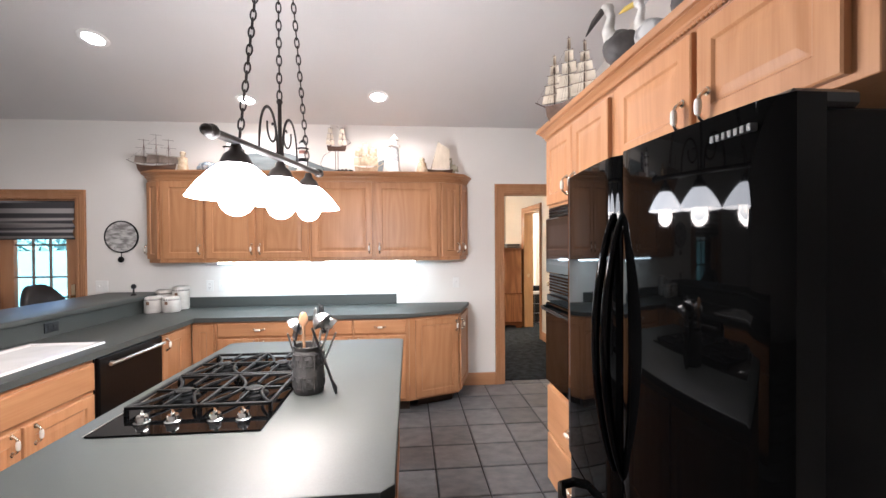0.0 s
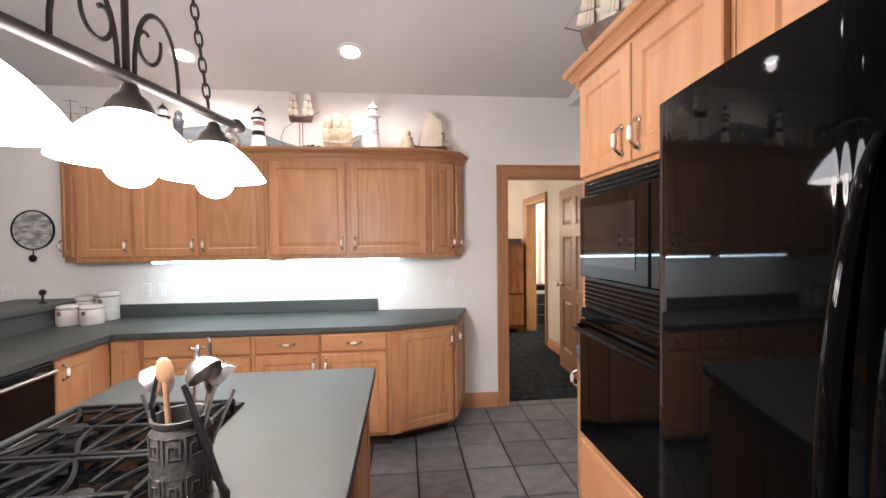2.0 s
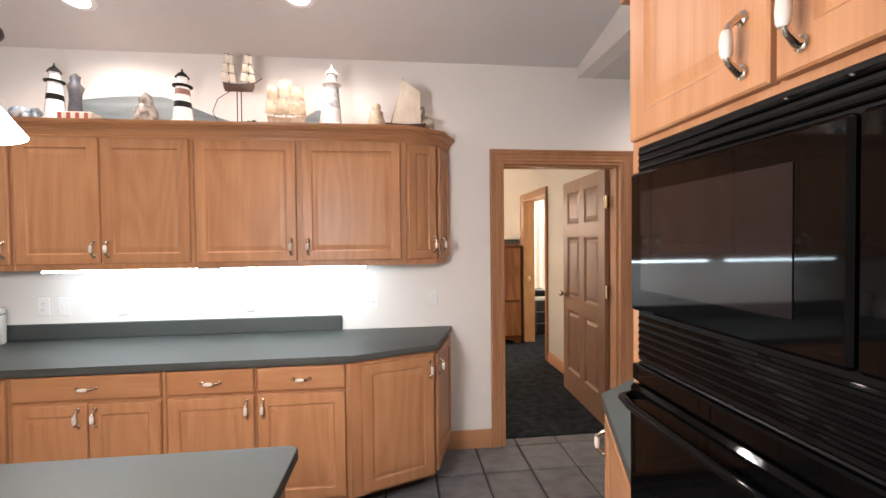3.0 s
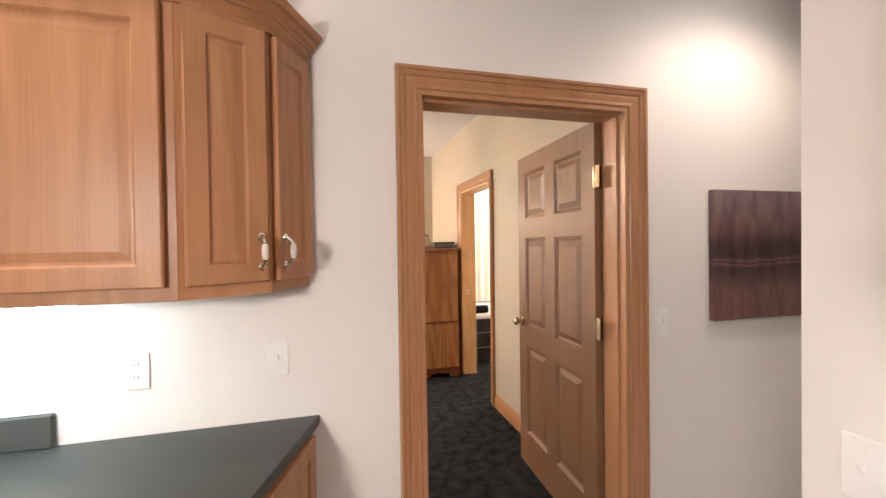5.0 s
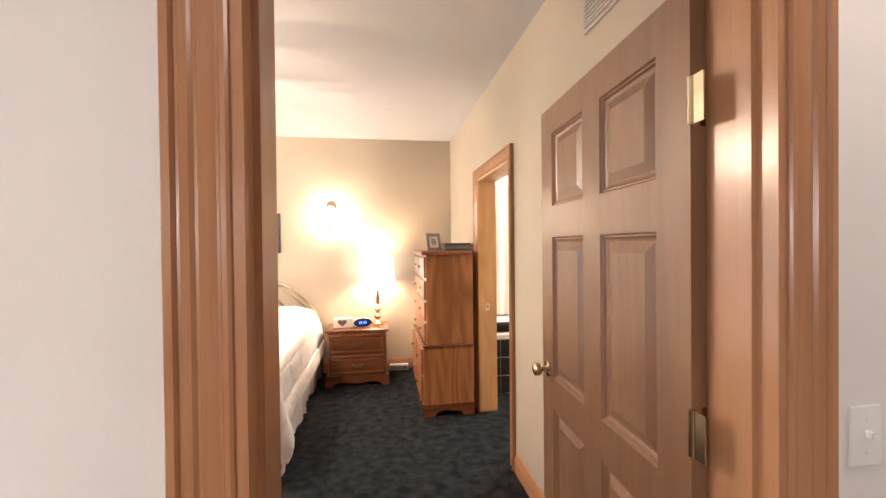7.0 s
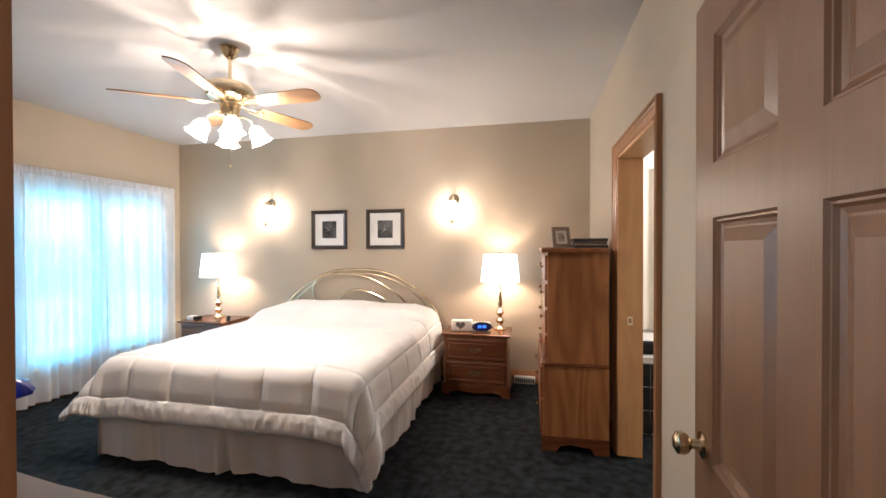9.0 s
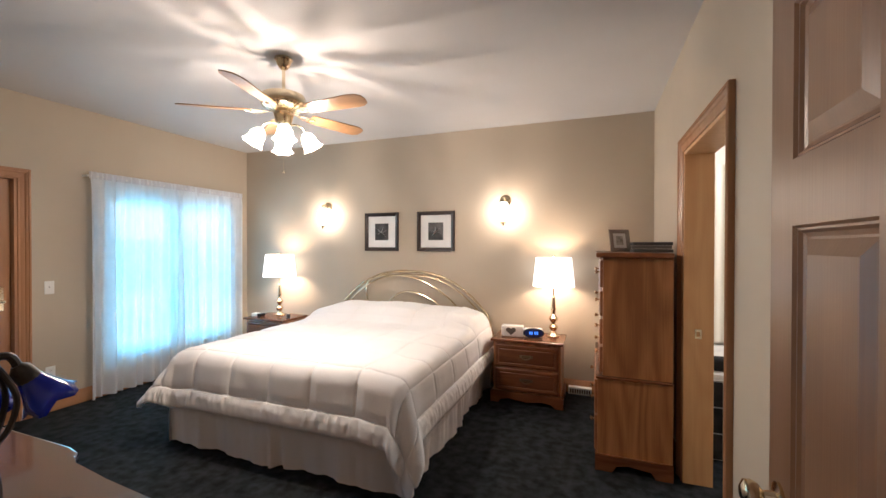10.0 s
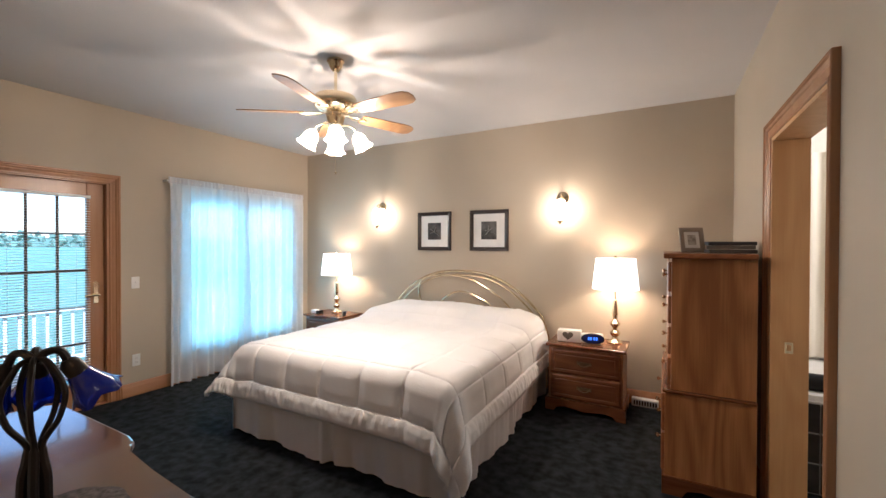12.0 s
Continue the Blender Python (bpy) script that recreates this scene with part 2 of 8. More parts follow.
def rings(bm, w, h, steps, x=0.0, z=0.0):
    """A panel face built of nested rectangles: (inset, y) pairs, from the outside in."""
    loops = []
    for ins, y in steps:
        loops.append([bm.verts.new(p) for p in ((x + ins, y, z + ins), (x + w - ins, y, z + ins), (x + w - ins, y, z + h - ins), (x + ins, y, z + h - ins))])
    for a, b in zip(loops, loops[1:]):
        for k in range(4):
            bm.faces.new((a[k], a[(k + 1) % 4], b[(k + 1) % 4], b[k]))
    bm.faces.new(loops[-1])
    bm.faces.new(loops[0][::-1])
    return bm


def ball(bm, c, r, seg=12, squash=(1, 1, 1)):
    bmesh.ops.create_uvsphere(bm, u_segments=seg, v_segments=max(6, seg * 2 // 3), radius=r, matrix=Matrix.Translation(c) @ Matrix.Diagonal((*squash, 1)))
    return bm


# ---- materials ----
WALL = mat("kitchen wall paint", (0.72, 0.69, 0.65), 0.6, colour2=(0.70, 0.665, 0.62), scale=(1.3, 1.3, 1.3), bump=0.10, bump_scale=180)
CEIL = mat("ceiling paint", (0.62, 0.60, 0.585), 0.75, colour2=(0.60, 0.58, 0.565), scale=(1.1, 1.1, 1.1), bump=0.5, bump_scale=140)
BCEIL = mat("bedroom ceiling paint", (0.55, 0.53, 0.52), 0.75, colour2=(0.52, 0.50, 0.49), scale=(1.1, 1.1, 1.1), bump=0.5, bump_scale=140)
TAN = mat("tan wall paint", (0.47, 0.40, 0.305), 0.55, colour2=(0.45, 0.38, 0.29), scale=(1.3, 1.3, 1.3), bump=0.10, bump_scale=180)
OAK = wood("hickory upright", (0.44, 0.226, 0.106), (0.355, 0.166, 0.070), 2, figure=0.22, rough=0.38)
OAKX = wood("hickory along x", (0.44, 0.226, 0.106), (0.355, 0.166, 0.070), 0, figure=0.22, rough=0.38)
OAKY = wood("hickory along y", (0.44, 0.226, 0.106), (0.355, 0.166, 0.070), 1, figure=0.22, rough=0.38)
for m_ in (OAK, OAKX, OAKY):
    m_.node_tree.nodes["Principled BSDF"].inputs["Specular IOR Level"].default_value = 0.4
TRIM = wood("trim wood upright", (0.42, 0.216, 0.105), (0.36, 0.176, 0.082), 2, spread=0.03, figure=0.12, rough=0.26)
TRIMX = wood("trim wood along x", (0.42, 0.216, 0.105), (0.36, 0.176, 0.082), 0, spread=0.03, figure=0.12, rough=0.26)
TRIMY = wood("trim wood along y", (0.42, 0.216, 0.105), (0.36, 0.176, 0.082), 1, spread=0.03, figure=0.12, rough=0.26)
SLAB = wood("door wood", (0.205, 0.107, 0.053), (0.165, 0.083, 0.040), 2, spread=0.02, figure=0.18, rough=0.36)
# Trim wood made paler: light on the bath jamb is in its colour.
TRIM_LIT = wood("trim wood lightened as if lit", (0.64, 0.38, 0.165), (0.56, 0.31, 0.125), 2, spread=0.02)
RED = wood("red oak furniture", (0.39, 0.175, 0.064), (0.23, 0.092, 0.032), 2, rough=0.3, spread=0.05, figure=0.34)
REDX = wood("red oak along x", (0.19, 0.070, 0.025), (0.115, 0.039, 0.014), 0, rough=0.25, spread=0.05, figure=0.25)
REDY = wood("red oak along y", (0.265, 0.098, 0.033), (0.165, 0.054, 0.018), 1, rough=0.3, spread=0.05, figure=0.25)
LAM = mat("dark green laminate", (0.046, 0.050, 0.0455), 0.5, colour2=(0.053, 0.0575, 0.0525), scale=(160, 160, 160), bump=0.03, bump_scale=300, detail=2, spec=0.45)
TILE = mat("slate floor tile", (0.088, 0.088, 0.091), 0.45, colour2=(0.145, 0.143, 0.143), scale=(9, 14, 9), bump=0.35, bump_scale=35, spread=0.16, detail=6)
GROUT = mat("dark grout", (0.016, 0.015, 0.015), 0.9, bump=0.4, bump_scale=300)
CARPET = mat("charcoal carpet", (0.006, 0.008, 0.009), 1.0, colour2=(0.024, 0.027, 0.030), scale=(14, 14, 14), bump=1.0, bump_scale=420, detail=6, spec=0.1)
BLACK = mat("black gloss", (0.0012, 0.0012, 0.0012), 0.035, colour2=(0.0016, 0.0016, 0.0016), spec=0.13)
SMOKY = mat("black door glass", (0.0012, 0.0012, 0.0012), 0.04, colour2=(0.0016, 0.0016, 0.0016), spec=0.28)
BLACKSIDE = mat("black textured steel", (0.0025, 0.0025, 0.003), 0.4, bump=0.3, bump_scale=500, spec=0.12)
BLACKMAT = mat("black satin", (0.0025, 0.0025, 0.0025), 0.3, bump=0.1, spec=0.2)
# Shade of the toe recess is put into this near-black colour.
TOE_SHADE = mat("toe board darkened for shade", (0.035, 0.022, 0.014), 0.7, colour2=(0.022, 0.014, 0.009), scale=(3, 3, 30))
IRON = mat("cast iron", (0.0045, 0.0043, 0.0042), 0.42, bump=0.4, bump_scale=200, spec=0.16)
BRONZE = mat("oil-rubbed bronze", (0.030, 0.024, 0.020), 0.42, metal=0.6, bump=0.2, bump_scale=90)
CHROME = mat("chrome", (0.75, 0.74, 0.72), 0.12, metal=1.0)
STEEL = mat("brushed steel", (0.62, 0.61, 0.60), 0.28, metal=1.0, scale=(4, 4, 120))
BRASS = mat("polished brass", (0.74, 0.63, 0.44), 0.16, metal=1.0, colour2=(0.66, 0.55, 0.37))
PULLMETAL = mat("warm nickel", (0.72, 0.66, 0.56), 0.18, metal=1.0)
GRIP = mat("ivory porcelain", (0.66, 0.61, 0.54), 0.2)
PORC = mat("white porcelain", (0.80, 0.78, 0.75), 0.15)
STONEWARE = mat("off-white glazed stoneware", (0.56, 0.53, 0.49), 0.3, colour2=(0.47, 0.44, 0.40), scale=(14, 14, 14), bump=0.15)
WHITE = mat("white plastic", (0.78, 0.77, 0.74), 0.35)
PLASTIC_BLACK = mat("black plastic", (0.012, 0.012, 0.013), 0.3)
GLASS = clear_glass("window glass")

# ---- the large structure ----
WY0, WY1, SEAM = 4.225, 4.392, 4.328            # the wall between kitchen and bedroom
DX0, DX1, DZ = 0.992, 1.915, 2.06  # its doorway
KX0, KX1, KY0 = -6.2, 1.568, -2.6   # kitchen
HX1 = 4.0                          # hall
BX0, BX1, BY1, BCZ = -2.96, 2.065, 8.48, 2.75   # bedroom
PD0, PD1, PDZ = -4.02, -3.25, 1.98              # patio door in the back wall
FD0, FD1, FDZ = 5.225, 6.105, 2.03              # french door in the bedroom's side wall
WN0, WN1, WNZ0, WNZ1 = 6.77, 8.20, 0.33, 1.99   # bedroom window
BD0, BD1, BDZ = 6.21, 7.09, 2.06                # doorway to the bath

bm = box(KX0 - 0.15, HX1 + 0.15, KY0 - 0.15, SEAM, -0.12, -0.012)
floor_k = setting("floor_kitchen", bm, GROUT, "dark grey slate tile floor with dark grout", "floor")
bm = bmesh.new()
bx(bm, BX0 - 0.15, 4.6, SEAM, BY1 + 0.15, -0.12, 0.004)
floor_b = setting("floor_bedroom", bm, CARPET, "dark charcoal cut-pile carpet", "carpet")

# back wall of the kitchen, with the patio door and the bedroom doorway through it
bm = bmesh.new()
TOP = 4.6
for x0, x1, z0, z1 in ((KX0, PD0, 0, TOP), (PD0, PD1, PDZ, TOP), (PD1, DX0, 0, TOP), (DX0, DX1, DZ, TOP), (DX1, HX1, 0, TOP)):
    bx(bm, x0, x1, WY0, WY1 - 0.06, z0, z1)
setting("wall_north", bm, WALL, "off-white painted kitchen back wall", "wall")
bm = bmesh.new()
for x0, x1, z0, z1 in ((BX0, DX0, 0, TOP), (DX0, DX1, DZ, TOP), (DX1, BX1, 0, TOP)):
    bx(bm, x0, x1, WY1 - 0.06, WY1, z0, z1)
setting("wall_bedroom_south", bm, TAN, "tan painted bedroom wall beside the door", "wall")
bm = box(KX0 - 0.12, KX0, KY0, WY1, 0, TOP + 0.2)
setting("wall_west", bm, WALL, "off-white painted wall", "wall")
bm = box(KX0, HX1, KY0 - 0.12, KY0, 0, TOP + 0.2)
setting("wall_south", bm, WALL, "off-white painted wall", "wall")
bm = bmesh.new()
bx(bm, KX1, KX1 + 0.12, KY0, 3.322, 0, TOP)
bx(bm, KX1, KX1 + 0.12, 3.322, WY0, HCEIL, TOP)
setting("wall_east", bm, WALL, "off-white painted wall behind the tall cabinets", "wall")
bm = box(HX1, HX1 + 0.12, KY0, WY1, 0, TOP)
setting("wall_hall_east", bm, WALL, "off-white painted hall wall", "wall")
bm = bmesh.new()
ys = (KY0 - 0.12, WY0)
vs = [bm.verts.new((x, y, ceil_z(y) + dz)) for dz in (0, 0.1) for x in (KX0 - 0.1, KX1) for y in ys]
for f in ((0, 1, 3, 2), (4, 6, 7, 5), (0, 4, 5, 1), (2, 3, 7, 6), (0, 2, 6, 4), (1, 5, 7, 3)):
    bm.faces.new([vs[i] for i in f])
setting("ceiling_kitchen", bm, CEIL, "off-white sloping kitchen ceiling", "ceiling")
bm = box(KX1 + 0.12, HX1, KY0, WY0, HCEIL, HCEIL + 0.1)
setting("ceiling_hall", bm, CEIL, "off-white flat hall ceiling", "ceiling")

# bedroom shell
bm = bmesh.new()
for y0, y1, z0, z1 in ((WY1, FD0, 0, 3), (FD0, FD1, FDZ, 3), (FD1, WN0, 0, 3), (WN0, WN1, 0, WNZ0), (WN0, WN1, WNZ1, 3), (WN1, BY1, 0, 3)):
    bx(bm, BX0 - 0.14, BX0, y0, y1, z0, z1)
setting("wall_bedroom_west", bm, TAN, "tan painted bedroom wall with door and window", "wall")
bm = box(BX0 - 0.14, BX1 + 0.12, BY1, BY1 + 0.12, 0, 3)
setting("wall_bedroom_north", bm, TAN, "tan painted wall behind the bed", "wall")
bm = bmesh.new()
for y0, y1, z0, z1 in ((WY1, BD0, 0, 3), (BD0, BD1, BDZ, 3), (BD1, BY1, 0, 3)):
    bx(bm, BX1, BX1 + 0.15, y0, y1, z0, z1)
setting("wall_bedroom_east", bm, TAN, "tan painted bedroom wall with an open doorway", "wall")
bm = box(BX0 - 0.14, 4.6, WY1, BY1 + 0.12, BCZ, BCZ + 0.1)
setting("ceiling_bedroom", bm, BCEIL, "white textured bedroom ceiling", "ceiling")
# bath beyond the doorway
bm = bmesh.new()
bx(bm, 4.5, 4.6, WY1, BY1, 0, 3)
bx(bm, BX1 + 0.15, 4.5, 5.2, 5.3, 0, 3)
for a in ((BX1 + 0.12, 2.35, 0, 3), (2.35, 3.6, 0, 0.95), (2.35, 3.6, 2.1, 3), (3.6, 4.5, 0, 3)):
    bx(bm, a[0], a[1], BY1, BY1 + 0.12, a[2], a[3])
setting("wall_bath", bm, mat("bath wall paint", (0.78, 0.74, 0.66), 0.6, bump=0.2), "cream painted bath wall", "wall")

CASING = [(0.0, 0.0), (0.0, 0.010), (0.004, 0.014), (0.011, 0.014), (0.014, 0.0100), (0.018, 0.0100), (0.027, 0.013), (0.039, 0.016), (0.041, 0.0130), (0.045, 0.0130), (0.050, 0.019), (0.060, 0.023), (0.062, 0.0195), (0.066, 0.0195), (0.070, 0.027), (0.080, 0.028), (0.083, 0.024), (0.083, 0.0)]
BASE = [(0.0, 0.0), (0.016, 0.0), (0.016, 0.085), (0.013, 0.095), (0.009, 0.105), (0.007, 0.125), (0.003, 0.13), (0.0, 0.13)]


def casing(name, u0, u1, top, place, label, mats=(TRIM,), bottom=0.0, closed=False):
    bm = bmesh.new()
    if closed:
        sweep(bm, [(u0, bottom), (u0, top), (u1, top), (u1, bottom)][::-1], CASING, place, True)
    else:
        sweep(bm, [(u1, bottom), (u1, top), (u0, top), (u0, bottom)], [(-0.0 + o, h) for o, h in CASING], place)
    return setting(name, bm, mats[0], label, "door frame")


casing("trim_door_kitchen", DX0, DX1, DZ, lambda u, v, h: (u, WY0 - h, v), "honey-brown moulded wood door casing")
casing("trim_door_bedroom", DX0, DX1, DZ, lambda u, v, h: (u, WY1 + h, v), "honey-brown moulded wood door casing")
bm = bmesh.new()
bx(bm, DX0 - 0.001, DX0 + 0.018, WY0 - 0.006, WY1 + 0.006, 0, DZ)
bx(bm, DX1 - 0.018, DX1 + 0.001, WY0 - 0.006, WY1 + 0.006, 0, DZ)
bx(bm, DX0 + 0.018, DX1 - 0.018, WY0 - 0.006, WY1 + 0.006, DZ - 0.018, DZ + 0.001)
for x0, x1 in ((DX0 + 0.018, DX0 + 0.030), (DX1 - 0.030, DX1 - 0.018)):
    bx(bm, x0, x1, WY0 + 0.035, WY1 - 0.038, 0, DZ - 0.018)
bx(bm, DX0 + 0.03, DX1 - 0.03, WY0 + 0.035, WY1 - 0.038, DZ - 0.03, DZ - 0.018)
setting("trim_jamb", bm, TRIM, "honey-brown wood door jamb with stop", "door frame")
casing("trim_door_bath", BD0, BD1, BDZ, lambda u, v, h: (BX1 - h, u, v), "honey-brown moulded wood casing of the bath doorway")
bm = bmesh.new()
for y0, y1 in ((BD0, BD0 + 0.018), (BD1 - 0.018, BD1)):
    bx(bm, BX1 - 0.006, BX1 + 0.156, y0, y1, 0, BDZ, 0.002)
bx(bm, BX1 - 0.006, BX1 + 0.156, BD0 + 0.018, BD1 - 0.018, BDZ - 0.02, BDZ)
jamb = setting("trim_jamb_bath", bm, TRIM_LIT, "wood jamb of the bath doorway, light put into its colour, with a brass strike plate", "door frame")
bm = bmesh.new()
for y0, y1, z0, z1 in ((2.120, 2.129, 0.905, 0.965), (2.147, 2.156, 0.905, 0.965), (2.129, 2.147, 0.905, 0.920), (2.129, 2.147, 0.950, 0.965)):
    bx(bm, y0, y1, BD1 - 0.0205, BD1 - 0.0165, z0, z1)
part("strike_plate", bm, BRASS, jamb, "brass strike plate")
casing("trim_french_door", FD0, FD1, FDZ, lambda u, v, h: (BX0 + h, u, v), "honey-brown moulded wood casing of the french door")
casing("trim_patio_door", PD0, PD1, PDZ, lambda u, v, h: (u, WY0 - h, v), "honey-brown moulded wood casing of the patio door")
casing("trim_window", WN0, WN1, WNZ1, lambda u, v, h: (BX0 + h, u, v), "white painted window casing", mats=(WHITE,), bottom=WNZ0, closed=True)

bm = bmesh.new()
flat = lambda u, v, h: (u, v, h)
sweep(bm, [(DX0 - 0.083, WY0), (0.55, WY0)][::-1], BASE, flat)
sweep(bm, [(HX1, WY0), (DX1 + 0.083, WY0)][::-1], BASE, flat)
sweep(bm, [(PD1 + 0.093, WY0), (-2.6, WY0)], BASE, flat)
sweep(bm, [(KX1, 2.9), (KX1, 3.322), (KX1 + 0.12, 3.322), (KX1 + 0.12, KY0)][::-1], BASE, flat)
setting("baseboard_kitchen", bm, TRIMX, "honey-brown moulded wood baseboard", "baseboard", smooth=True)
bm = bmesh.new()
sweep(bm, [(BX0, FD1 + 0.093), (BX0, BY1), (BX1, BY1), (BX1, BD1 + 0.093)], BASE, flat)
sweep(bm, [(BX1, BD0 - 0.093), (BX1, WY1), (DX1 + 0.083, WY1)], BASE, flat)
sweep(bm, [(DX0 - 0.083, WY1), (BX0, WY1), (BX0, FD0 - 0.093)], BASE, flat)
setting("baseboard_bedroom", bm, TRIMY, "honey-brown moulded wood baseboard", "baseboard", smooth=True)


def glazed_door(name, w, h, m, label, cols, rows, blind=False, hand_x=None):
    """A wooden door leaf with a grid of panes; local x across, y out of the room, z up."""
    st, top, bot = 0.125, 0.13, 0.24
    d = tagged(new(name), label, "door", kind="structure")
    d.matrix_basis = m
    def put(nm, bm, mt, par=d, **k):
        o = part(nm, bm, mt, None, **k)
        o.parent = par
        return o
    bm = bmesh.new()
    bx(bm, 0, st, 0, 0.044, 0, h, 0.003)
    bx(bm, w - st, w, 0, 0.044, 0, h, 0.003)
    bx(bm, st, w - st, 0.001, 0.043, 0, bot, 0.003)
    bx(bm, st, w - st, 0.001, 0.043, h - top, h, 0.003)
    put("door_frame", bm, TRIM)
    gw, gh = w - 2 * st, h - top - bot
    for i in range(1, cols):
        put("muntin", box(st + gw * i / cols - 0.009, st + gw * i / cols + 0.009, 0.010, 0.034, bot, h - top, 0.004), MUNTIN)
    for j in range(1, rows):
        put("muntin", box(st, w - st, 0.011, 0.033, bot + gh * j / rows - 0.009, bot + gh * j / rows + 0.009, 0.004), MUNTIN)
    for i in range(cols):
        for j in range(rows):
            o = put("pane", box(st + gw * i / cols + 0.009, st + gw * (i + 1) / cols - 0.009, 0.020, 0.024, bot + gh * j / rows + 0.009, bot + gh * (j + 1) / rows - 0.009), GLASS)
            o.visible_shadow = False
    if hand_x is not None:
        bm = bmesh.new()
        bx(bm, hand_x - 0.02, hand_x + 0.02, -0.008, 0, 0.92, 1.12, 0.004)
        lathe(bm, [(0.012, 0), (0.012, 0.05)], seg=10, m=Matrix.Translation((hand_x, -0.008, 1.0)) @ pose(0, 0, 0, 90))
        tube(bm, [(hand_x, -0.055, 1.0), (hand_x - 0.05, -0.06, 1.0), (hand_x - 0.10, -0.055, 0.995)], 0.009)
        put("door_handle", bm, BRASS, smooth=True)
    return d


MUNTIN = mat("dark muntin", (0.20, 0.15, 0.11), 0.5)
glazed_door("door_1", FD1 - FD0 - 0.04, FDZ - 0.02, Matrix.Translation((BX0 - 0.05, FD0 + 0.02, 0.012)) @ pose(0, 0, 0, 0, 0, 90), "wooden french door with glass panes and a brass handle", 3, 5, hand_x=FD1 - FD0 - 0.04 - 0.062)
glazed_door("door_2", PD1 - PD0 - 0.04, PDZ - 0.02, Matrix.Translation((PD0 + 0.02, WY0 + 0.05, 0.012)), "wooden patio door with glass panes", 3, 5, hand_x=PD1 - PD0 - 0.04 - 0.062)
bm = bmesh.new()
for y0, y1 in ((FD0 - 0.001, FD0 + 0.018), (FD1 - 0.018, FD1 + 0.001)):
    bx(bm, BX0 - 0.139, BX0 + 0.004, y0, y1, 0, FDZ)
bx(bm, BX0 - 0.139, BX0 + 0.004, FD0 + 0.018, FD1 - 0.018, FDZ - 0.008, FDZ + 0.001)
bx(bm, BX0 - 0.15, BX0 + 0.004, FD0 + 0.018, FD1 - 0.018, -0.01, 0.012)
setting("trim_french_jamb", bm, TRIM, "wooden french door jamb and sill", "door frame")
bm = bmesh.new()
for x0, x1 in ((PD0 - 0.001, PD0 + 0.018), (PD1 - 0.018, PD1 + 0.001)):
    bx(bm, x0, x1, WY0 - 0.004, WY1 + 0.02, 0, PDZ)
bx(bm, PD0 + 0.018, PD1 - 0.018, WY0 - 0.004, WY1 + 0.02, PDZ - 0.008, PDZ + 0.001)
bx(bm, PD0 + 0.018, PD1 - 0.018, WY0 - 0.004, WY1 + 0.02, -0.01, 0.012)
setting("trim_patio_jamb", bm, TRIM, "wooden patio door jamb and sill", "door frame")

# bedroom window: two sashes side by side
win = thing("window_1", (BX0, (WN0 + WN1) / 2, WNZ0), "double white window behind sheer white curtains", "window", kind="structure")
ym = (WN0 + WN1) / 2
bm = bmesh.new()
for y0, y1, z0, z1 in ((WN0, WN0 + 0.03, WNZ0, WNZ1), (WN1 - 0.03, WN1, WNZ0, WNZ1), (WN0 + 0.03, WN1 - 0.03, WNZ1 - 0.03, WNZ1), (WN0 + 0.03, WN1 - 0.03, WNZ0, WNZ0 + 0.03), (ym - 0.03, ym + 0.03, WNZ0 + 0.03, WNZ1 - 0.03)):
    bx(bm, BX0 - 0.138, BX0 + 0.004, y0, y1, z0, z1)
part("window_frame", bm, WHITE, win)
part("window_sill", box(BX0 - 0.01, BX0 + 0.05, WN0 - 0.06, WN1 + 0.06, WNZ0 - 0.02, WNZ0 + 0.006, 0.004), WHITE, win)
for y0, y1 in ((WN0 + 0.03, ym - 0.03), (ym + 0.03, WN1 - 0.03)):
    bm = bmesh.new()
    z0, z1, s = WNZ0 + 0.03, WNZ1 - 0.03, 0.05
    for a, b, c, d in ((y0, y0 + s, z0, z1), (y1 - s, y1, z0, z1), (y0 + s, y1 - s, z0, z0 + s), (y0 + s, y1 - s, z1 - s, z1), (y0 + s, y1 - s, (z0 + z1) / 2 - 0.02, (z0 + z1) / 2 + 0.02)):
        bx(bm, BX0 - 0.09, BX0 - 0.05, a, b, c, d, 0.003)
    part("sash", bm, WHITE, win)
    o = part("pane", box(BX0 - 0.072, BX0 - 0.068, y0 + s, y1 - s, z0 + s, z1 - s), GLASS, win)
    o.visible_shadow = False

# six-panel bedroom door, standing open against the wall side
SW, SH = 0.90, 2.03
SX = 1.887                       # hinge side
slab_m = Matrix.Translation((SX + 0.002, 4.370, 0.014)) @ pose(0, 0, 0, 0, 0, 87.2)
door3 = tagged(new("door_3"), "six-panel brown wooden bedroom door standing open", "door", kind="structure")
door3.matrix_basis = slab_m


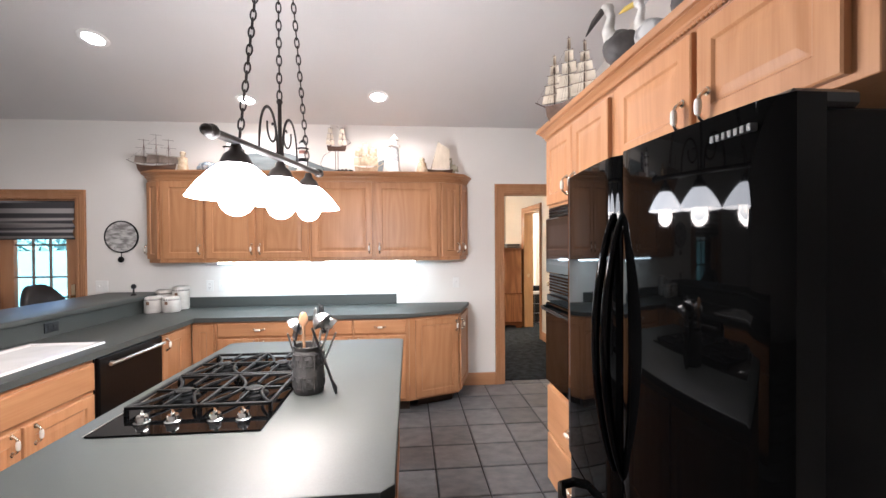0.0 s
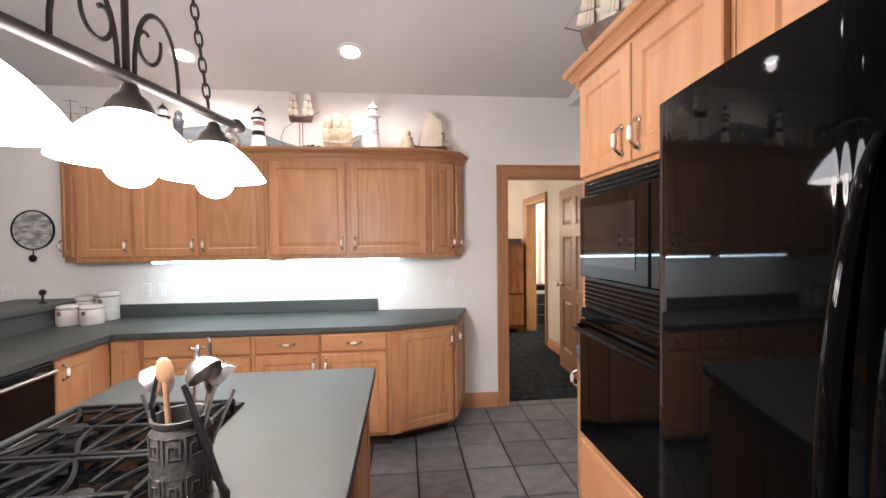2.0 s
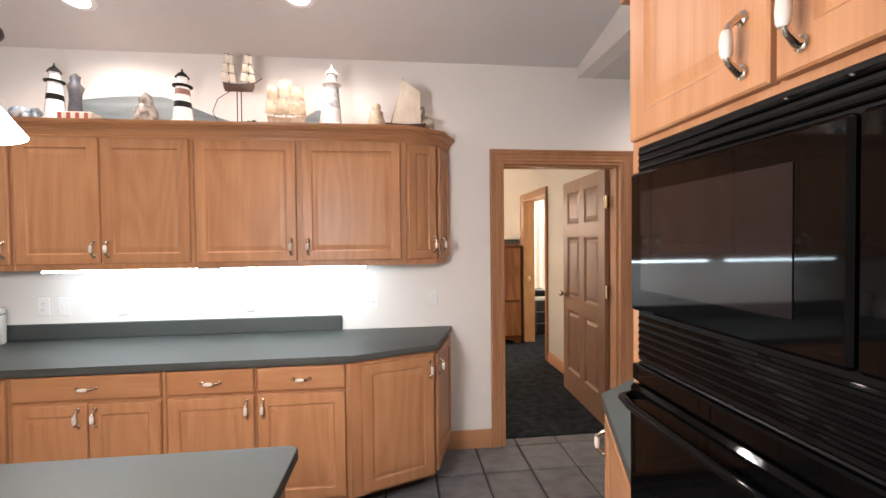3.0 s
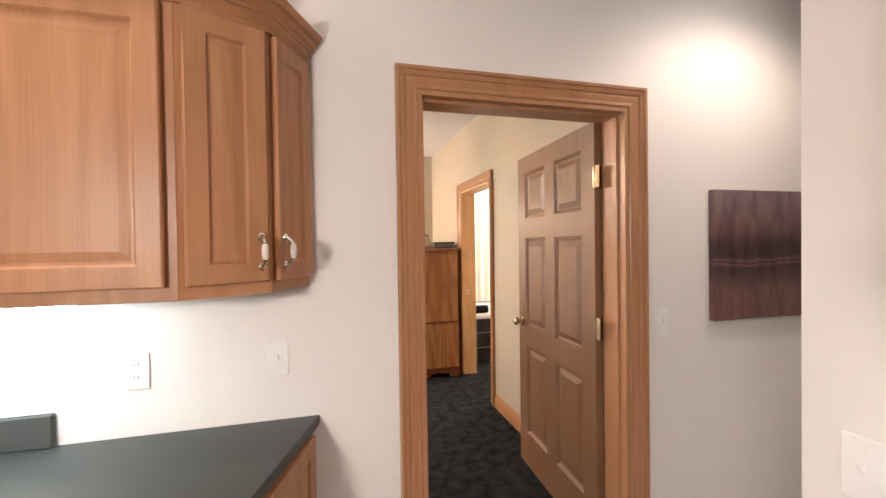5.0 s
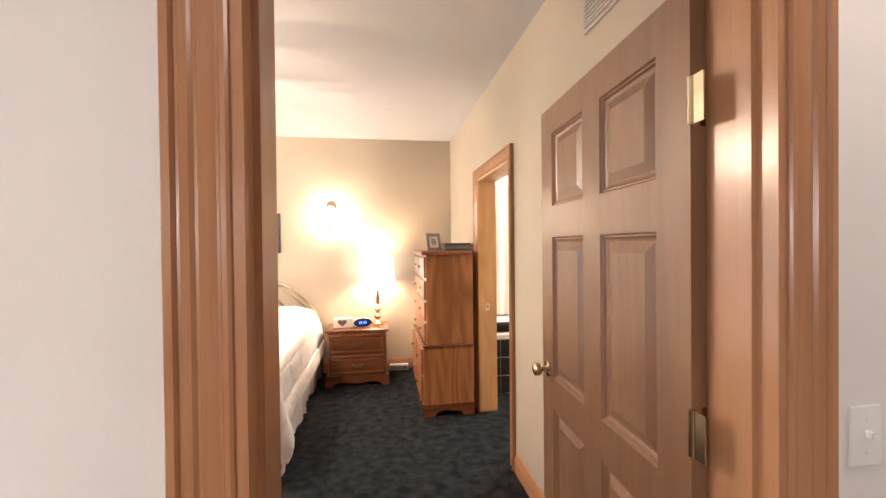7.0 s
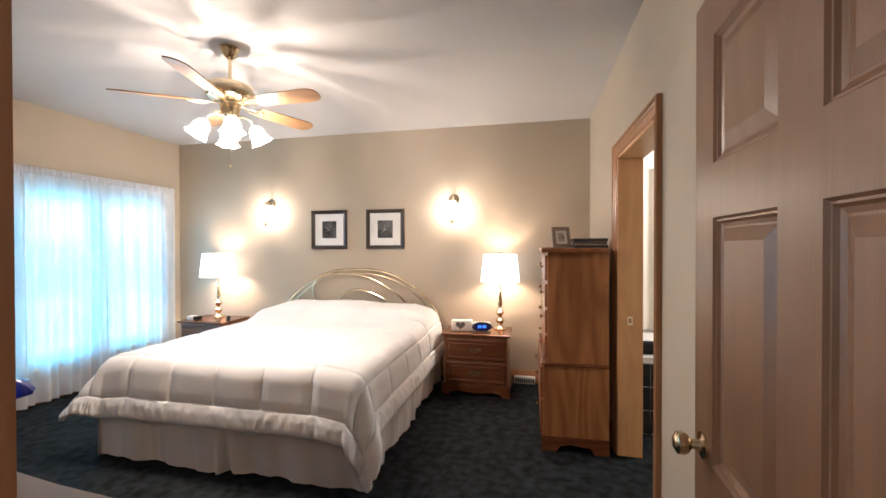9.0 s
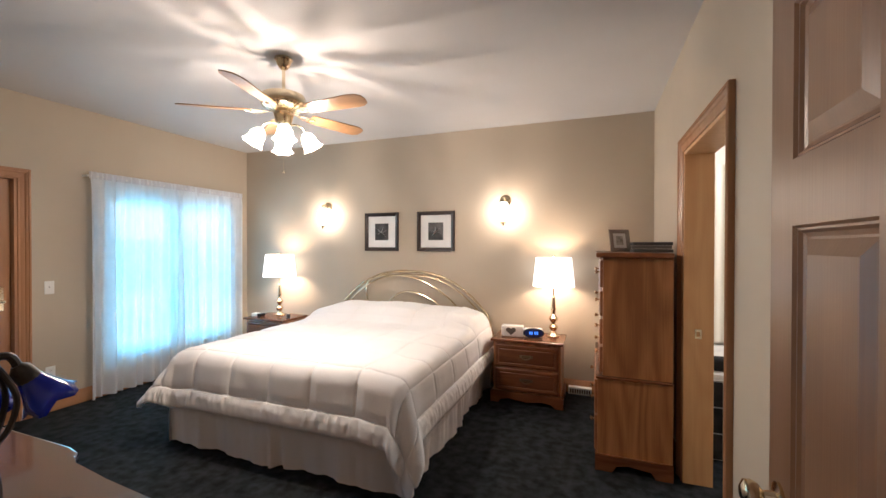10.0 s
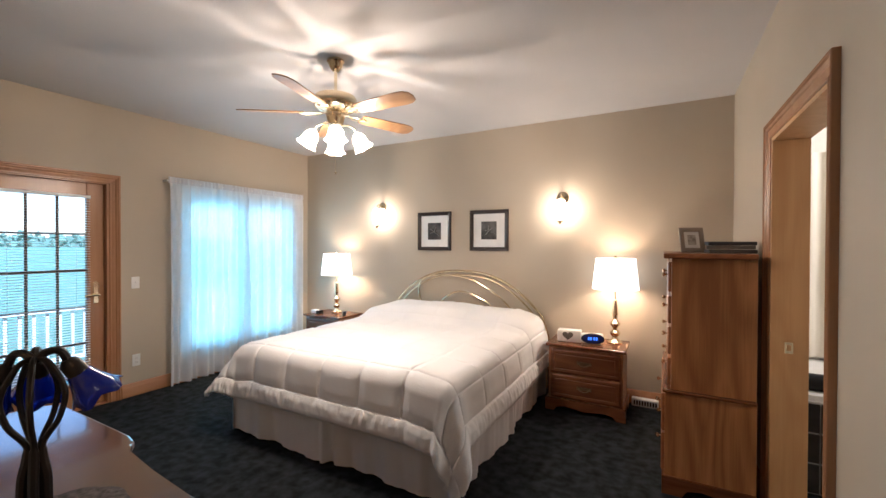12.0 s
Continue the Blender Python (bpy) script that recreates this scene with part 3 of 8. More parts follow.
def six_panel(bm, side):
    """One face of the slab; local x along the width, face at y = side."""
    s = 1 if side > 0 else -1
    st, mid = 0.115, 0.115
    pw = (SW - 2 * st - mid) / 2
    zs = [(0.23, 0.62), (1.02, 0.62), (1.72, 0.21)]
    xs = [0, st, st + pw, st + pw + mid, SW - st, SW]
    cuts = [0, 0.22, 0.80, 0.925, 1.50, 1.625, 1.92, SH]
    y = side
    for i in range(5):
        for j in range(7):
            x0, x1, z0, z1 = xs[i], xs[i + 1], cuts[j], cuts[j + 1]
            if i in (1, 3) and j in (1, 3, 5):
                loops = []
                for ins, dep in ((0, 0), (0.005, 0.006), (0.009, 0.006), (0.014, 0.012), (0.022, 0.015), (0.026, 0.015), (0.054, 0.004)):
                    loops.append([bm.verts.new(p) for p in ((x0 + ins, y - s * dep, z0 + ins), (x1 - ins, y - s * dep, z0 + ins), (x1 - ins, y - s * dep, z1 - ins), (x0 + ins, y - s * dep, z1 - ins))])
                for a, b in zip(loops, loops[1:]):
                    for k in range(4):
                        bm.faces.new((a[k], a[(k + 1) % 4], b[(k + 1) % 4], b[k]))
                bm.faces.new(loops[-1])
            else:
                bm.faces.new([bm.verts.new(p) for p in ((x0, y, z0), (x1, y, z0), (x1, y, z1), (x0, y, z1))])


bm = bmesh.new()
six_panel(bm, 0.0357)
six_panel(bm, 0.0)
for q in (((0, 0, 0), (0, 0.0357, 0), (0, 0.0357, SH), (0, 0, SH)), ((SW, 0, 0), (SW, 0.0357, 0), (SW, 0.0357, SH), (SW, 0, SH)), ((0, 0, 0), (SW, 0, 0), (SW, 0.0357, 0), (0, 0.0357, 0)), ((0, 0, SH), (SW, 0, SH), (SW, 0.0357, SH), (0, 0.0357, SH))):
    bm.faces.new([bm.verts.new(p) for p in q])
bmesh.ops.remove_doubles(bm, verts=bm.verts, dist=0.0003)
o = part("door_leaf", bm, SLAB)
o.parent = door3
for side in (1, -1):
    bm = bmesh.new()
    base = 0.0357 if side > 0 else 0.0
    lathe(bm, [(0.032, 0), (0.032, 0.006), (0.014, 0.010), (0.011, 0.028), (0.022, 0.036), (0.028, 0.048), (0.026, 0.060), (0.014, 0.067)], seg=20, m=Matrix.Translation((SW - 0.065, base, 0.95)) @ pose(0, 0, 0, -90 * side))
    o = part("door_knob", bm, BRASS, smooth=True)
    o.parent = door3
for z in (0.22, 1.07, 1.77):
    bm = bmesh.new()
    tube(bm, [(-0.008, 0.040, z - 0.05), (-0.008, 0.040, z + 0.05)], 0.0075, 10)
    bx(bm, -0.002, 0.003, 0.002, 0.036, z - 0.05, z + 0.05)
    bx(bm, -0.045, -0.008, 0.0385, 0.0415, z - 0.05, z + 0.05, m=None)
    o = part("hinge", bm, BRASS, smooth=True)
    o.parent = door3

# ---- kitchen cabinets ----
DOOR_STEPS = lambda t: [(0, 0), (0, -t + 0.004), (0.004, -t), (0.056, -t), (0.060, -t + 0.004), (0.063, -t + 0.008), (0.070, -t + 0.008), (0.094, -t + 0.0045)]
DRAWER_STEPS = lambda t: [(0, 0), (0, -t + 0.005), (0.005, -t + 0.001), (0.010, -t)]


def pull(door, x, z, vert, m, y=-0.02):
    """Chrome bail pull with a white porcelain grip."""
    L_ = 0.042
    pts = [(-L_, 0, 0), (-L_, -0.010, 0), (-L_ * 0.72, -0.024, 0), (-L_ * 0.4, -0.030, 0), (L_ * 0.4, -0.030, 0), (L_ * 0.72, -0.024, 0), (L_, -0.010, 0), (L_, 0, 0)]
    loc = Matrix.Translation((x, y, z)) @ pose(0, 0, 0, 0, 90 if vert else 0, 0)
    bm = bmesh.new()
    tube(bm, pts, [0.010, 0.0065, 0.0055, 0.006, 0.006, 0.0055, 0.0065, 0.010], 10)
    for e_ in (-L_, L_):
        ball(bm, (e_, -0.003, 0), 0.0105, 10, (1.25, 0.5, 1.0))
    part("handle", bm, PULLMETAL, door, smooth=True, m=m @ loc)
    bm = bmesh.new()
    lathe(bm, [(0.006, -0.022), (0.009, -0.016), (0.0102, 0), (0.009, 0.016), (0.006, 0.022)], seg=12, m=Matrix.Translation((0, -0.030, 0)) @ pose(0, 0, 0, 0, 90))
    part("grip", bm, GRIP, door, "white porcelain grip", smooth=True, m=m @ loc)


def cabinet(name, m, w, d, z0, z1, doors, label, group="", toe=0.0, drawers=(), horiz=OAKX, base=None):
    """A cabinet unit; local x across, front at y = 0, depth to y = d. doors: (x, z, w, h, handle x, handle z)."""
    c = m @ Vector((w / 2, d / 2, z0))
    t = thing(name, c, label, "cabinet", group)
    bm = bmesh.new()
    bx(bm, 0.001, w - 0.001, 0.0, d, z0 + toe, z1, 0.002)
    part("body", bm, OAK, t, m=m)
    if toe:
        part("toe_kick", box(0.001, w - 0.001, 0.075, d, z0, z0 + toe), TOE_SHADE, t, "recessed toe board, shade in its colour", m=m)
    for x, z, dw, dh, hx, hz in doors:
        bm = bmesh.new()
        rings(bm, dw, dh, DOOR_STEPS(0.02), x, z)
        o = part("door", bm, OAK, t, m=m @ Matrix.Translation((0, -0.0015, 0)))
        if hx is not None:
            pull(o, hx, hz, True, m, -0.0215)
    for x, z, dw, dh in drawers:
        bm = bmesh.new()
        rings(bm, dw, dh, DRAWER_STEPS(0.02), x, z)
        o = part("drawer", bm, horiz, t, m=m @ Matrix.Translation((0, -0.0015, 0)))
        pull(o, x + dw / 2, z + dh / 2, False, m, -0.0215)
    return t


G1 = "wall cabinets over the back counter"
UZ0, UZ1, UY = 1.348, 2.115, 3.915
UB = WY0 - UY
T = Matrix.Translation
dz0, dh = 1.384, 0.722
L1 = "honey-brown hickory wall cabinet with raised-panel doors"
cabinet("wall_cabinet", T((-2.30, UY, 0)), 0.395, UB, UZ0, UZ1, [(0.03, dz0, 0.355, dh, 0.355, 1.47)], L1, G1)
cabinet("wall_cabinet", T((-1.905, UY, 0)), 0.962, UB, UZ0, UZ1, [(0.018, dz0, 0.437, dh, 0.427, 1.47), (0.473, dz0, 0.470, dh, 0.503, 1.47)], L1, G1)
cabinet("wall_cabinet", T((-0.943, UY, 0)), 1.243, UB, UZ0, UZ1, [(0.017, dz0, 0.569, dh, 0.556, 1.47), (0.622, dz0, 0.592, dh, 0.655, 1.47)], L1, G1)


def end_cabinet(name, poly, z0, z1, faces, label, toe=0.0, group=""):
    """A cabinet with a canted end: an upright prism, with narrow doors on the faces named by polygon edge."""
    cx, cy = sum(p[0] for p in poly) / len(poly), sum(p[1] for p in poly) / len(poly)
    t = thing(name, (cx, cy, z0), label, "cabinet", group)
    bm = bmesh.new()
    prism(bm, poly, z0 + toe, z1)
    if toe:
        k = [(cx + (x - cx) * 0.72, cy + (y - cy) * 0.72 + 0.05) for x, y in poly]
        part("toe_kick", prism(bmesh.new(), k, z0, z0 + toe), TOE_SHADE, t, "recessed toe board, shade in its colour")
    part("body", bm, OAK, t)
    for (ax, ay), (bx_, by), zz, hh, side, hz in faces:
        L_ = math.hypot(bx_ - ax, by - ay)
        m = T((ax, ay, 0)) @ pose(0, 0, 0, 0, 0, math.degrees(math.atan2(by - ay, bx_ - ax)))
        bm = bmesh.new()
        st = [(i * min(1.0, L_ / 0.24), y) for i, y in DOOR_STEPS(0.02)]
        rings(bm, L_ - 0.024, hh, st, 0.012, zz)
        o = part("door", bm, OAK, t, m=m @ T((0, -0.0015, 0)))
        if side:
            pull(o, L_ - 0.035 if side > 0 else 0.035, hz, True, m, -0.0215)
    return t


A_, B_, C_ = (0.30, UY), (0.505, 4.025), (0.60, WY0)
end_cabinet("wall_cabinet", [A_, B_, C_, (0.30, WY0)], UZ0, UZ1, [(A_, B_, dz0, dh, 1, 1.47), (B_, C_, dz0, dh, -1, 1.47)], "honey-brown hickory wall cabinet with a canted end", group=G1)
A2, B2, C2 = (-2.30, UY), (-2.46, 4.02), (-2.53, WY0)
end_cabinet("wall_cabinet", [A2, (-2.30, WY0), C2, B2], UZ0, UZ1, [(B2, A2, dz0, dh, 0, 1.47), (C2, B2, dz0, dh, 1, 1.47)], "honey-brown hickory wall cabinet with a canted end", group=G1)
CROWN = [(0.0, 0.0), (0.010, 0.0), (0.012, 0.010), (0.008, 0.014), (0.012, 0.020), (0.018, 0.026), (0.021, 0.038), (0.029, 0.040), (0.031, 0.047), (0.027, 0.050), (0.036, 0.056), (0.046, 0.064), (0.044, 0.068), (0.054, 0.070), (0.060, 0.078), (0.062, 0.092), (0.0, 0.092)]
bm = sweep(bmesh.new(), [C2, B2, A2, A_, B_, C_], CROWN, lambda u, v, h: (u, v, UZ1 - 0.005 + h))
prism(bm, [C2, B2, A2, A_, B_, C_], UZ1, UZ1 + 0.084)
solo("crown_moulding", bm, OAKX, "honey-brown stepped crown moulding on the wall cabinets", "moulding", smooth=True)

# base run along the back wall
CZ = 0.89
FY = 3.585
G2 = "base cabinets under the back counter"
L2 = "honey-brown hickory base cabinet with drawers above raised-panel doors"
BZ = CZ - 0.038
cabinet("base_cabinet", T((-1.665, FY, 0)), 0.72, 0.63, 0, BZ, [(0.018, 0.13, 0.337, 0.568, 0.32, 0.63), (0.365, 0.13, 0.337, 0.568, 0.40, 0.63)], L2, G2, 0.1, [(0.016, 0.716, 0.688, 0.124)])
cabinet("base_cabinet", T((-0.945, FY, 0)), 0.446, 0.63, 0, BZ, [(0.014, 0.13, 0.424, 0.568, 0.405, 0.63)], L2, G2, 0.1, [(0.014, 0.716, 0.424, 0.124)])
cabinet("base_cabinet", T((-0.499, FY, 0)), 0.489, 0.63, 0, BZ, [(0.008, 0.13, 0.450, 0.568, 0.04, 0.63)], L2, G2, 0.1, [(0.008, 0.716, 0.450, 0.124)])
E1, E2, E3 = (-0.01, FY), (0.455, 3.755), (0.595, WY0)
end_cabinet("base_cabinet", [E1, E2, E3, (-0.01, WY0)], 0, BZ, [((0.03, FY + 0.015), E2, 0.12, 0.705, 1, 0.745), (E2, E3, 0.12, 0.705, -1, 0.745)], "honey-brown hickory base cabinet with a canted end", 0.1, G2)
# corner and the peninsula run
PX = -1.865                           # front of the peninsula cabinets
cabinet("base_cabinet", T((PX, FY, 0)), 0.20, 0.63, 0, BZ, [(0.012, 0.12, 0.174, 0.705, None, 0)], "narrow hickory corner base cabinet", G2, 0.1)
MP = T((PX, 0, 0)) @ pose(0, 0, 0, 0, 0, 90)
G3 = "base cabinets of the peninsula"
def pen(y0, w, *a, **k):
    return cabinet("base_cabinet", T((PX, y0, 0)) @ pose(0, 0, 0, 0, 0, 90), w, 0.60, 0, BZ, *a, **k)
pen(3.13, 0.45, [(0.012, 0.12, 0.30, 0.705, 0.05, 0.76)], "narrow hickory base cabinet with one tall door", G3, 0.1)
pen(1.58, 0.92, [(0.015, 0.12, 0.435, 0.52, 0.40, 0.585), (0.465, 0.12, 0.435, 0.52, 0.52, 0.585)], "hickory sink base cabinet with two doors", G3, 0.1, [])
pen(0.62, 0.96, [(0.015, 0.12, 0.455, 0.52, 0.41, 0.585), (0.485, 0.12, 0.455, 0.52, 0.54, 0.585)], "hickory base cabinet with two doors", G3, 0.1, [(0.015, 0.69, 0.455, 0.135), (0.485, 0.69, 0.455, 0.135)])
for y0, w in ((1.595, 0.89),):
    o = [t for t in bpy.data.objects if t.get("label", "").startswith("hickory sink")][0]
    bm = rings(bmesh.new(), w, 0.155, DRAWER_STEPS(0.02), 0.0, 0.665)
    part("false_front", bm, OAKY, o, m=T((PX + 0.0015, y0, 0)) @ pose(0, 0, 0, 0, 0, 90))

# dishwasher
dw = thing("dishwasher", (PX - 0.3, 2.815, 0), "black dishwasher with a bar handle under the counter", "dishwasher")
part("body", box(PX - 0.58, PX, 2.505, 3.125, 0.10, BZ - 0.004), BLACKMAT, dw)
part("door", box(PX, PX + 0.028, 2.51, 3.12, 0.12, BZ - 0.012, 0.006, 2), BLACKMAT, dw)
part("kick_plate", box(PX - 0.08, PX - 0.06, 2.51, 3.12, 0.0, 0.115), PLASTIC_BLACK, dw)
bm = tube(bmesh.new(), [(PX + 0.066, 2.545, 0.795), (PX + 0.066, 3.085, 0.795)], 0.011, 12)
for y in (2.60, 3.03):
    tube(bm, [(PX + 0.026, y, 0.795), (PX + 0.066, y, 0.795)], 0.008, 8)
part("handle", bm, STEEL, dw, "brushed steel bar handle", smooth=True)

# counters
CX = PX + 0.035
bm = bmesh.new()
poly = [(-2.46, 0.55), (CX, 0.55), (CX, FY - 0.035), (-0.02, FY - 0.035), (0.47, 3.725), (0.625, WY0), (-2.46, WY0)]
prism(bm, poly, CZ - 0.038, CZ, 0.006, 2)
ctr = solo("countertop", bm, LAM, "dark green-black laminate countertop with a canted end", "countertop", smooth=True)
bm = bmesh.new()
bx(bm, -2.30, -0.14, WY0 - 0.022, WY0, CZ, CZ + 0.10, 0.004)
bx(bm, -2.46, -2.44, 3.95, WY0, CZ, CZ + 0.10, 0.003)
solo("backsplash", bm, LAM, "dark laminate backsplash strip along the wall", "backsplash")

# raised bar behind the sink
bm = box(-2.58, -2.46, 0.55, WY0, 0, 1.012)
setting("wall_bar", bm, LAM, "dark laminate-faced half wall under the raised bar", "half wall")
bm = prism(bmesh.new(), [(-2.98, 0.55), (-2.42, 0.55), (-2.42, 4.10), (-2.50, WY0), (-2.98, WY0)], 1.012, 1.05, 0.006, 2)
solo("bar_counter", bm, LAM, "dark laminate raised bar top", "countertop", smooth=True)

# island
IX0, IX1, IY0, IY1 = -1.13, -0.05, 0.965, 2.62
isl = thing("kitchen_island", (-0.6, 1.8, 0), "hickory kitchen island cabinet", "kitchen island")
part("body", box(IX0 + 0.06, IX1 - 0.05, IY0 + 0.06, IY1 - 0.06, 0.1, CZ - 0.04), OAK, isl)
part("plinth", box(IX0 + 0.13, IX1 - 0.12, IY0 + 0.13, IY1 - 0.13, 0.0, 0.1), OAK, isl)
for k in range(3):
    bm = rings(bmesh.new(), 0.50, 0.66, DOOR_STEPS(0.02), 0, 0.14)
    part("panel", bm, OAK, isl, m=T((IX1 - 0.0485, IY0 + 0.075 + 0.515 * k, 0)) @ pose(0, 0, 0, 0, 0, 90))
c = 0.035
bm = prism(bmesh.new(), [(IX0 + c, IY0), (IX1 - c, IY0), (IX1, IY0 + c), (IX1, IY1 - c / 2), (IX1 - c / 2, IY1), (IX0 + c, IY1), (IX0, IY1 - c), (IX0, IY0 + c)], CZ - 0.04, CZ, 0.006, 2)
solo("island_top", bm, LAM, "dark green-black laminate island top", "countertop", smooth=True)

# ---- tall run at the side: pantry-height oven cabinet, fridge, cabinet over the fridge ----
TX = 0.82
def side(y1):
    return T((TX, y1, 0)) @ pose(0, 0, 0, 0, 0, -90)
OY1, OY0 = 2.30, 1.54
L4 = "tall honey-brown hickory oven cabinet with doors above and drawers below"
oc = thing("oven_cabinet", (TX + 0.35, 1.95, 0), L4, "cabinet")
bm = bmesh.new()
D_ = KX1 - TX
for a in ((0, 0.035, 0, D_, 0.1, 2.115), (0.725, 0.76, 0, D_, 0.1, 2.115), (0.035, 0.725, 0, D_, 1.71, 2.115), (0.035, 0.725, 0, D_, 0.1, 0.695), (0.035, 0.725, 0.55, D_, 0.695, 1.71), (0, 0.76, 0.07, D_, 0, 0.1)):
    bx(bm, *a)
part("body", bm, OAK, oc, m=side(OY1))
for x, hx in ((0.018, 0.335), (0.388, 0.430)):
    o = part("door", rings(bmesh.new(), 0.360, 0.37, DOOR_STEPS(0.02), x, 1.725), OAK, oc, m=side(OY1) @ T((0, -0.0015, 0)))
    pull(o, hx, 1.80, True, side(OY1), -0.0215)
for z, h in ((0.405, 0.265), (0.12, 0.27)):
    o = part("drawer", rings(bmesh.new(), 0.724, h, DRAWER_STEPS(0.02), 0.018, z), OAKY, oc, m=side(OY1) @ T((0, -0.0015, 0)))
    pull(o, 0.38, z + h / 2, False, side(OY1), -0.0215)

cabinet("wall_cabinet", side(1.54), 0.93, D_, 1.80, 2.115, [(0.060, 1.815, 0.415, 0.29, 0.445, 1.868), (0.498, 1.815, 0.385, 0.29, 0.545, 1.868)], "honey-brown hickory cabinet above the fridge", "")
bm = sweep(bmesh.new(), [(KX1, OY1 + 0.08), (TX + 0.03, OY1 + 0.08), (TX + 0.03, 0.605), (KX1, 0.605)], CROWN, lambda u, v, h: (u, v, 2.11 + h))
prism(bm, [(KX1, OY1 + 0.08), (TX + 0.03, OY1 + 0.08), (TX + 0.03, 0.605), (KX1, 0.605)], 2.116, 2.19)
solo("crown_moulding", bm, OAKY, "honey-brown stepped crown moulding on the tall cabinets", "moulding", smooth=True)

bm = bmesh.new()
k = 0
while 0.625 + 0.016 * k < OY1 + 0.04:
    bx(bm, -0.006, 0.006, -0.006, 0.006, -0.013, 0.013, 0.003, m=T((TX + 0.005, 0.625 + 0.016 * k, 2.142)) @ pose(0, 0, 0, 35, 25, 0))
    k += 1
o = part("rope_bead", bm, OAKY, bpy.data.objects["crown_moulding.001"])
o["kind"] = "stuff"

# built-in microwave and oven, one black unit each
def fr(x0, x1, z0, z1, y0, y1, bev=0.0):
    return box(x0, x1, y0, y1, z0, z1, bev)
S = side(OY1)
mw = thing("microwave", (TX, 1.955, 1.215), "black built-in microwave with a dark glass door and vent grilles", "microwave")
part("body", fr(0.038, 0.722, 1.215, 1.708, -0.012, 0.5, 0.003), BLACKMAT, mw, m=S)
part("door", fr(0.042, 0.500, 1.335, 1.645, -0.034, -0.012, 0.006), SMOKY, mw, m=S)
SMOKE = mat("smoked glass", (0.010, 0.008, 0.008), 0.05, spec=0.5)
BUTTON_GREY = mat("dark grey buttons", (0.016, 0.016, 0.015), 0.5, spec=0.2)
part("window", fr(0.085, 0.43, 1.385, 1.60, -0.0355, -0.034), SMOKE, mw, m=S)
part("control_panel", fr(0.504, 0.718, 1.335, 1.645, -0.034, -0.012, 0.006), SMOKY, mw, m=S)
for r in range(7):
    for k in range(4):
        w_ = 0.020 if (r + k) % 3 else 0.026
        part("button", fr(0.545 + 0.040 * k, 0.545 + w_ + 0.040 * k, 1.352 + 0.030 * r, 1.360 + 0.030 * r, -0.0348, -0.034), BUTTON_GREY, mw, m=S)
part("display", fr(0.545, 0.690, 1.575, 1.62, -0.0355, -0.034), SMOKE, mw, m=S)
for z0, n in ((1.655, 3), (1.228, 6)):
    for k in range(n):
        bm = box(0.045, 0.718, -0.004, 0.006, 0, 0.010, 0.002, m=None)
        part("vent_slat", bm, BLACK, mw, m=S @ T((0, -0.015, z0 + 0.0165 * k)) @ pose(0, 0, 0, -25))
ov = thing("wall_oven", (TX, 1.955, 0.70), "black built-in wall oven with a dark glass door and bar handle", "oven")
part("body", fr(0.038, 0.722, 0.70, 1.213, -0.012, 0.5, 0.003), BLACKMAT, ov, m=S)
part("control_panel", fr(0.042, 0.718, 1.172, 1.211, -0.030, -0.012, 0.004), BLACK, ov, m=S)
part("door", fr(0.042, 0.718, 0.708, 1.166, -0.038, -0.012, 0.008), BLACK, ov, m=S)
bm = tube(bmesh.new(), [(0.055, -0.040, 1.140), (0.065, -0.066, 1.140), (0.11, -0.074, 1.138), (0.65, -0.074, 1.138), (0.695, -0.066, 1.140), (0.705, -0.040, 1.140)], 0.010, 10)
part("handle", bm, BLACK, ov, smooth=True, m=S)

# fridge
FX, FY0, FY1, FZ = 0.572, 0.58, 1.515, 1.75
fg = thing("refrigerator", (1.0, 1.05, 0), "glossy black french-door refrigerator with curved bar handles", "refrigerator")
part("case", box(FX + 0.115, KX1 - 0.03, FY0 + 0.012, FY1 - 0.012, 0.02, FZ - 0.02, 0.004), BLACKSIDE, fg)
def bowed(y0, y1, z0, z1):
    """A door skin, slightly bowed outwards and rounded at the sides."""
    bm = bmesh.new()
    n, rows = 14, []
    for k in range(n + 1):
        s = k / n
        y = y0 + (y1 - y0) * s
        gy = (y - (FY0 + FY1) / 2) / ((FY1 - FY0) / 2)
        e = min(s, 1 - s) * (y1 - y0)
        x = FX + 0.038 * gy * gy + (0.018 * (1 - min(1, e / 0.018)) ** 2)
        rows.append([bm.verts.new((x, y, z0)), bm.verts.new((x, y, z1))])
    back = [[bm.verts.new((FX + 0.11, y, z)) for z in (z0, z1)] for y in (y0, y1)]
    for a, b in zip(rows, rows[1:]):
        bm.faces.new((a[0], b[0], b[1], a[1]))
    bm.faces.new((rows[0][0], rows[0][1], back[0][1], back[0][0]))
    bm.faces.new((rows[-1][0], rows[-1][1], back[1][1], back[1][0]))
    bm.faces.new((back[0][0], back[0][1], back[1][1], back[1][0]))
    bm.faces.new([r[1] for r in rows] + [back[1][1], back[0][1]])
    bm.faces.new([r[0] for r in rows] + [back[1][0], back[0][0]])
    return bm
SP = 1.056
for y0, y1, hy in ((SP + 0.003, FY1, SP + 0.026), (FY0, SP - 0.003, SP - 0.026)):
    o = part("door", bowed(y0, y1, 0.70, FZ), BLACK, fg, smooth=True)
    pts = [(FX + 0.008 - 0.056 * math.sin(math.pi * k / 24) ** 0.7, hy, 1.585 - 0.74 * k / 24) for k in range(25)]
    bm = tube(bmesh.new(), pts, [0.008 + 0.006 * math.sin(math.pi * k / 24) for k in range(25)], 12)
    part("handle", bm, BLACK, o, smooth=True)
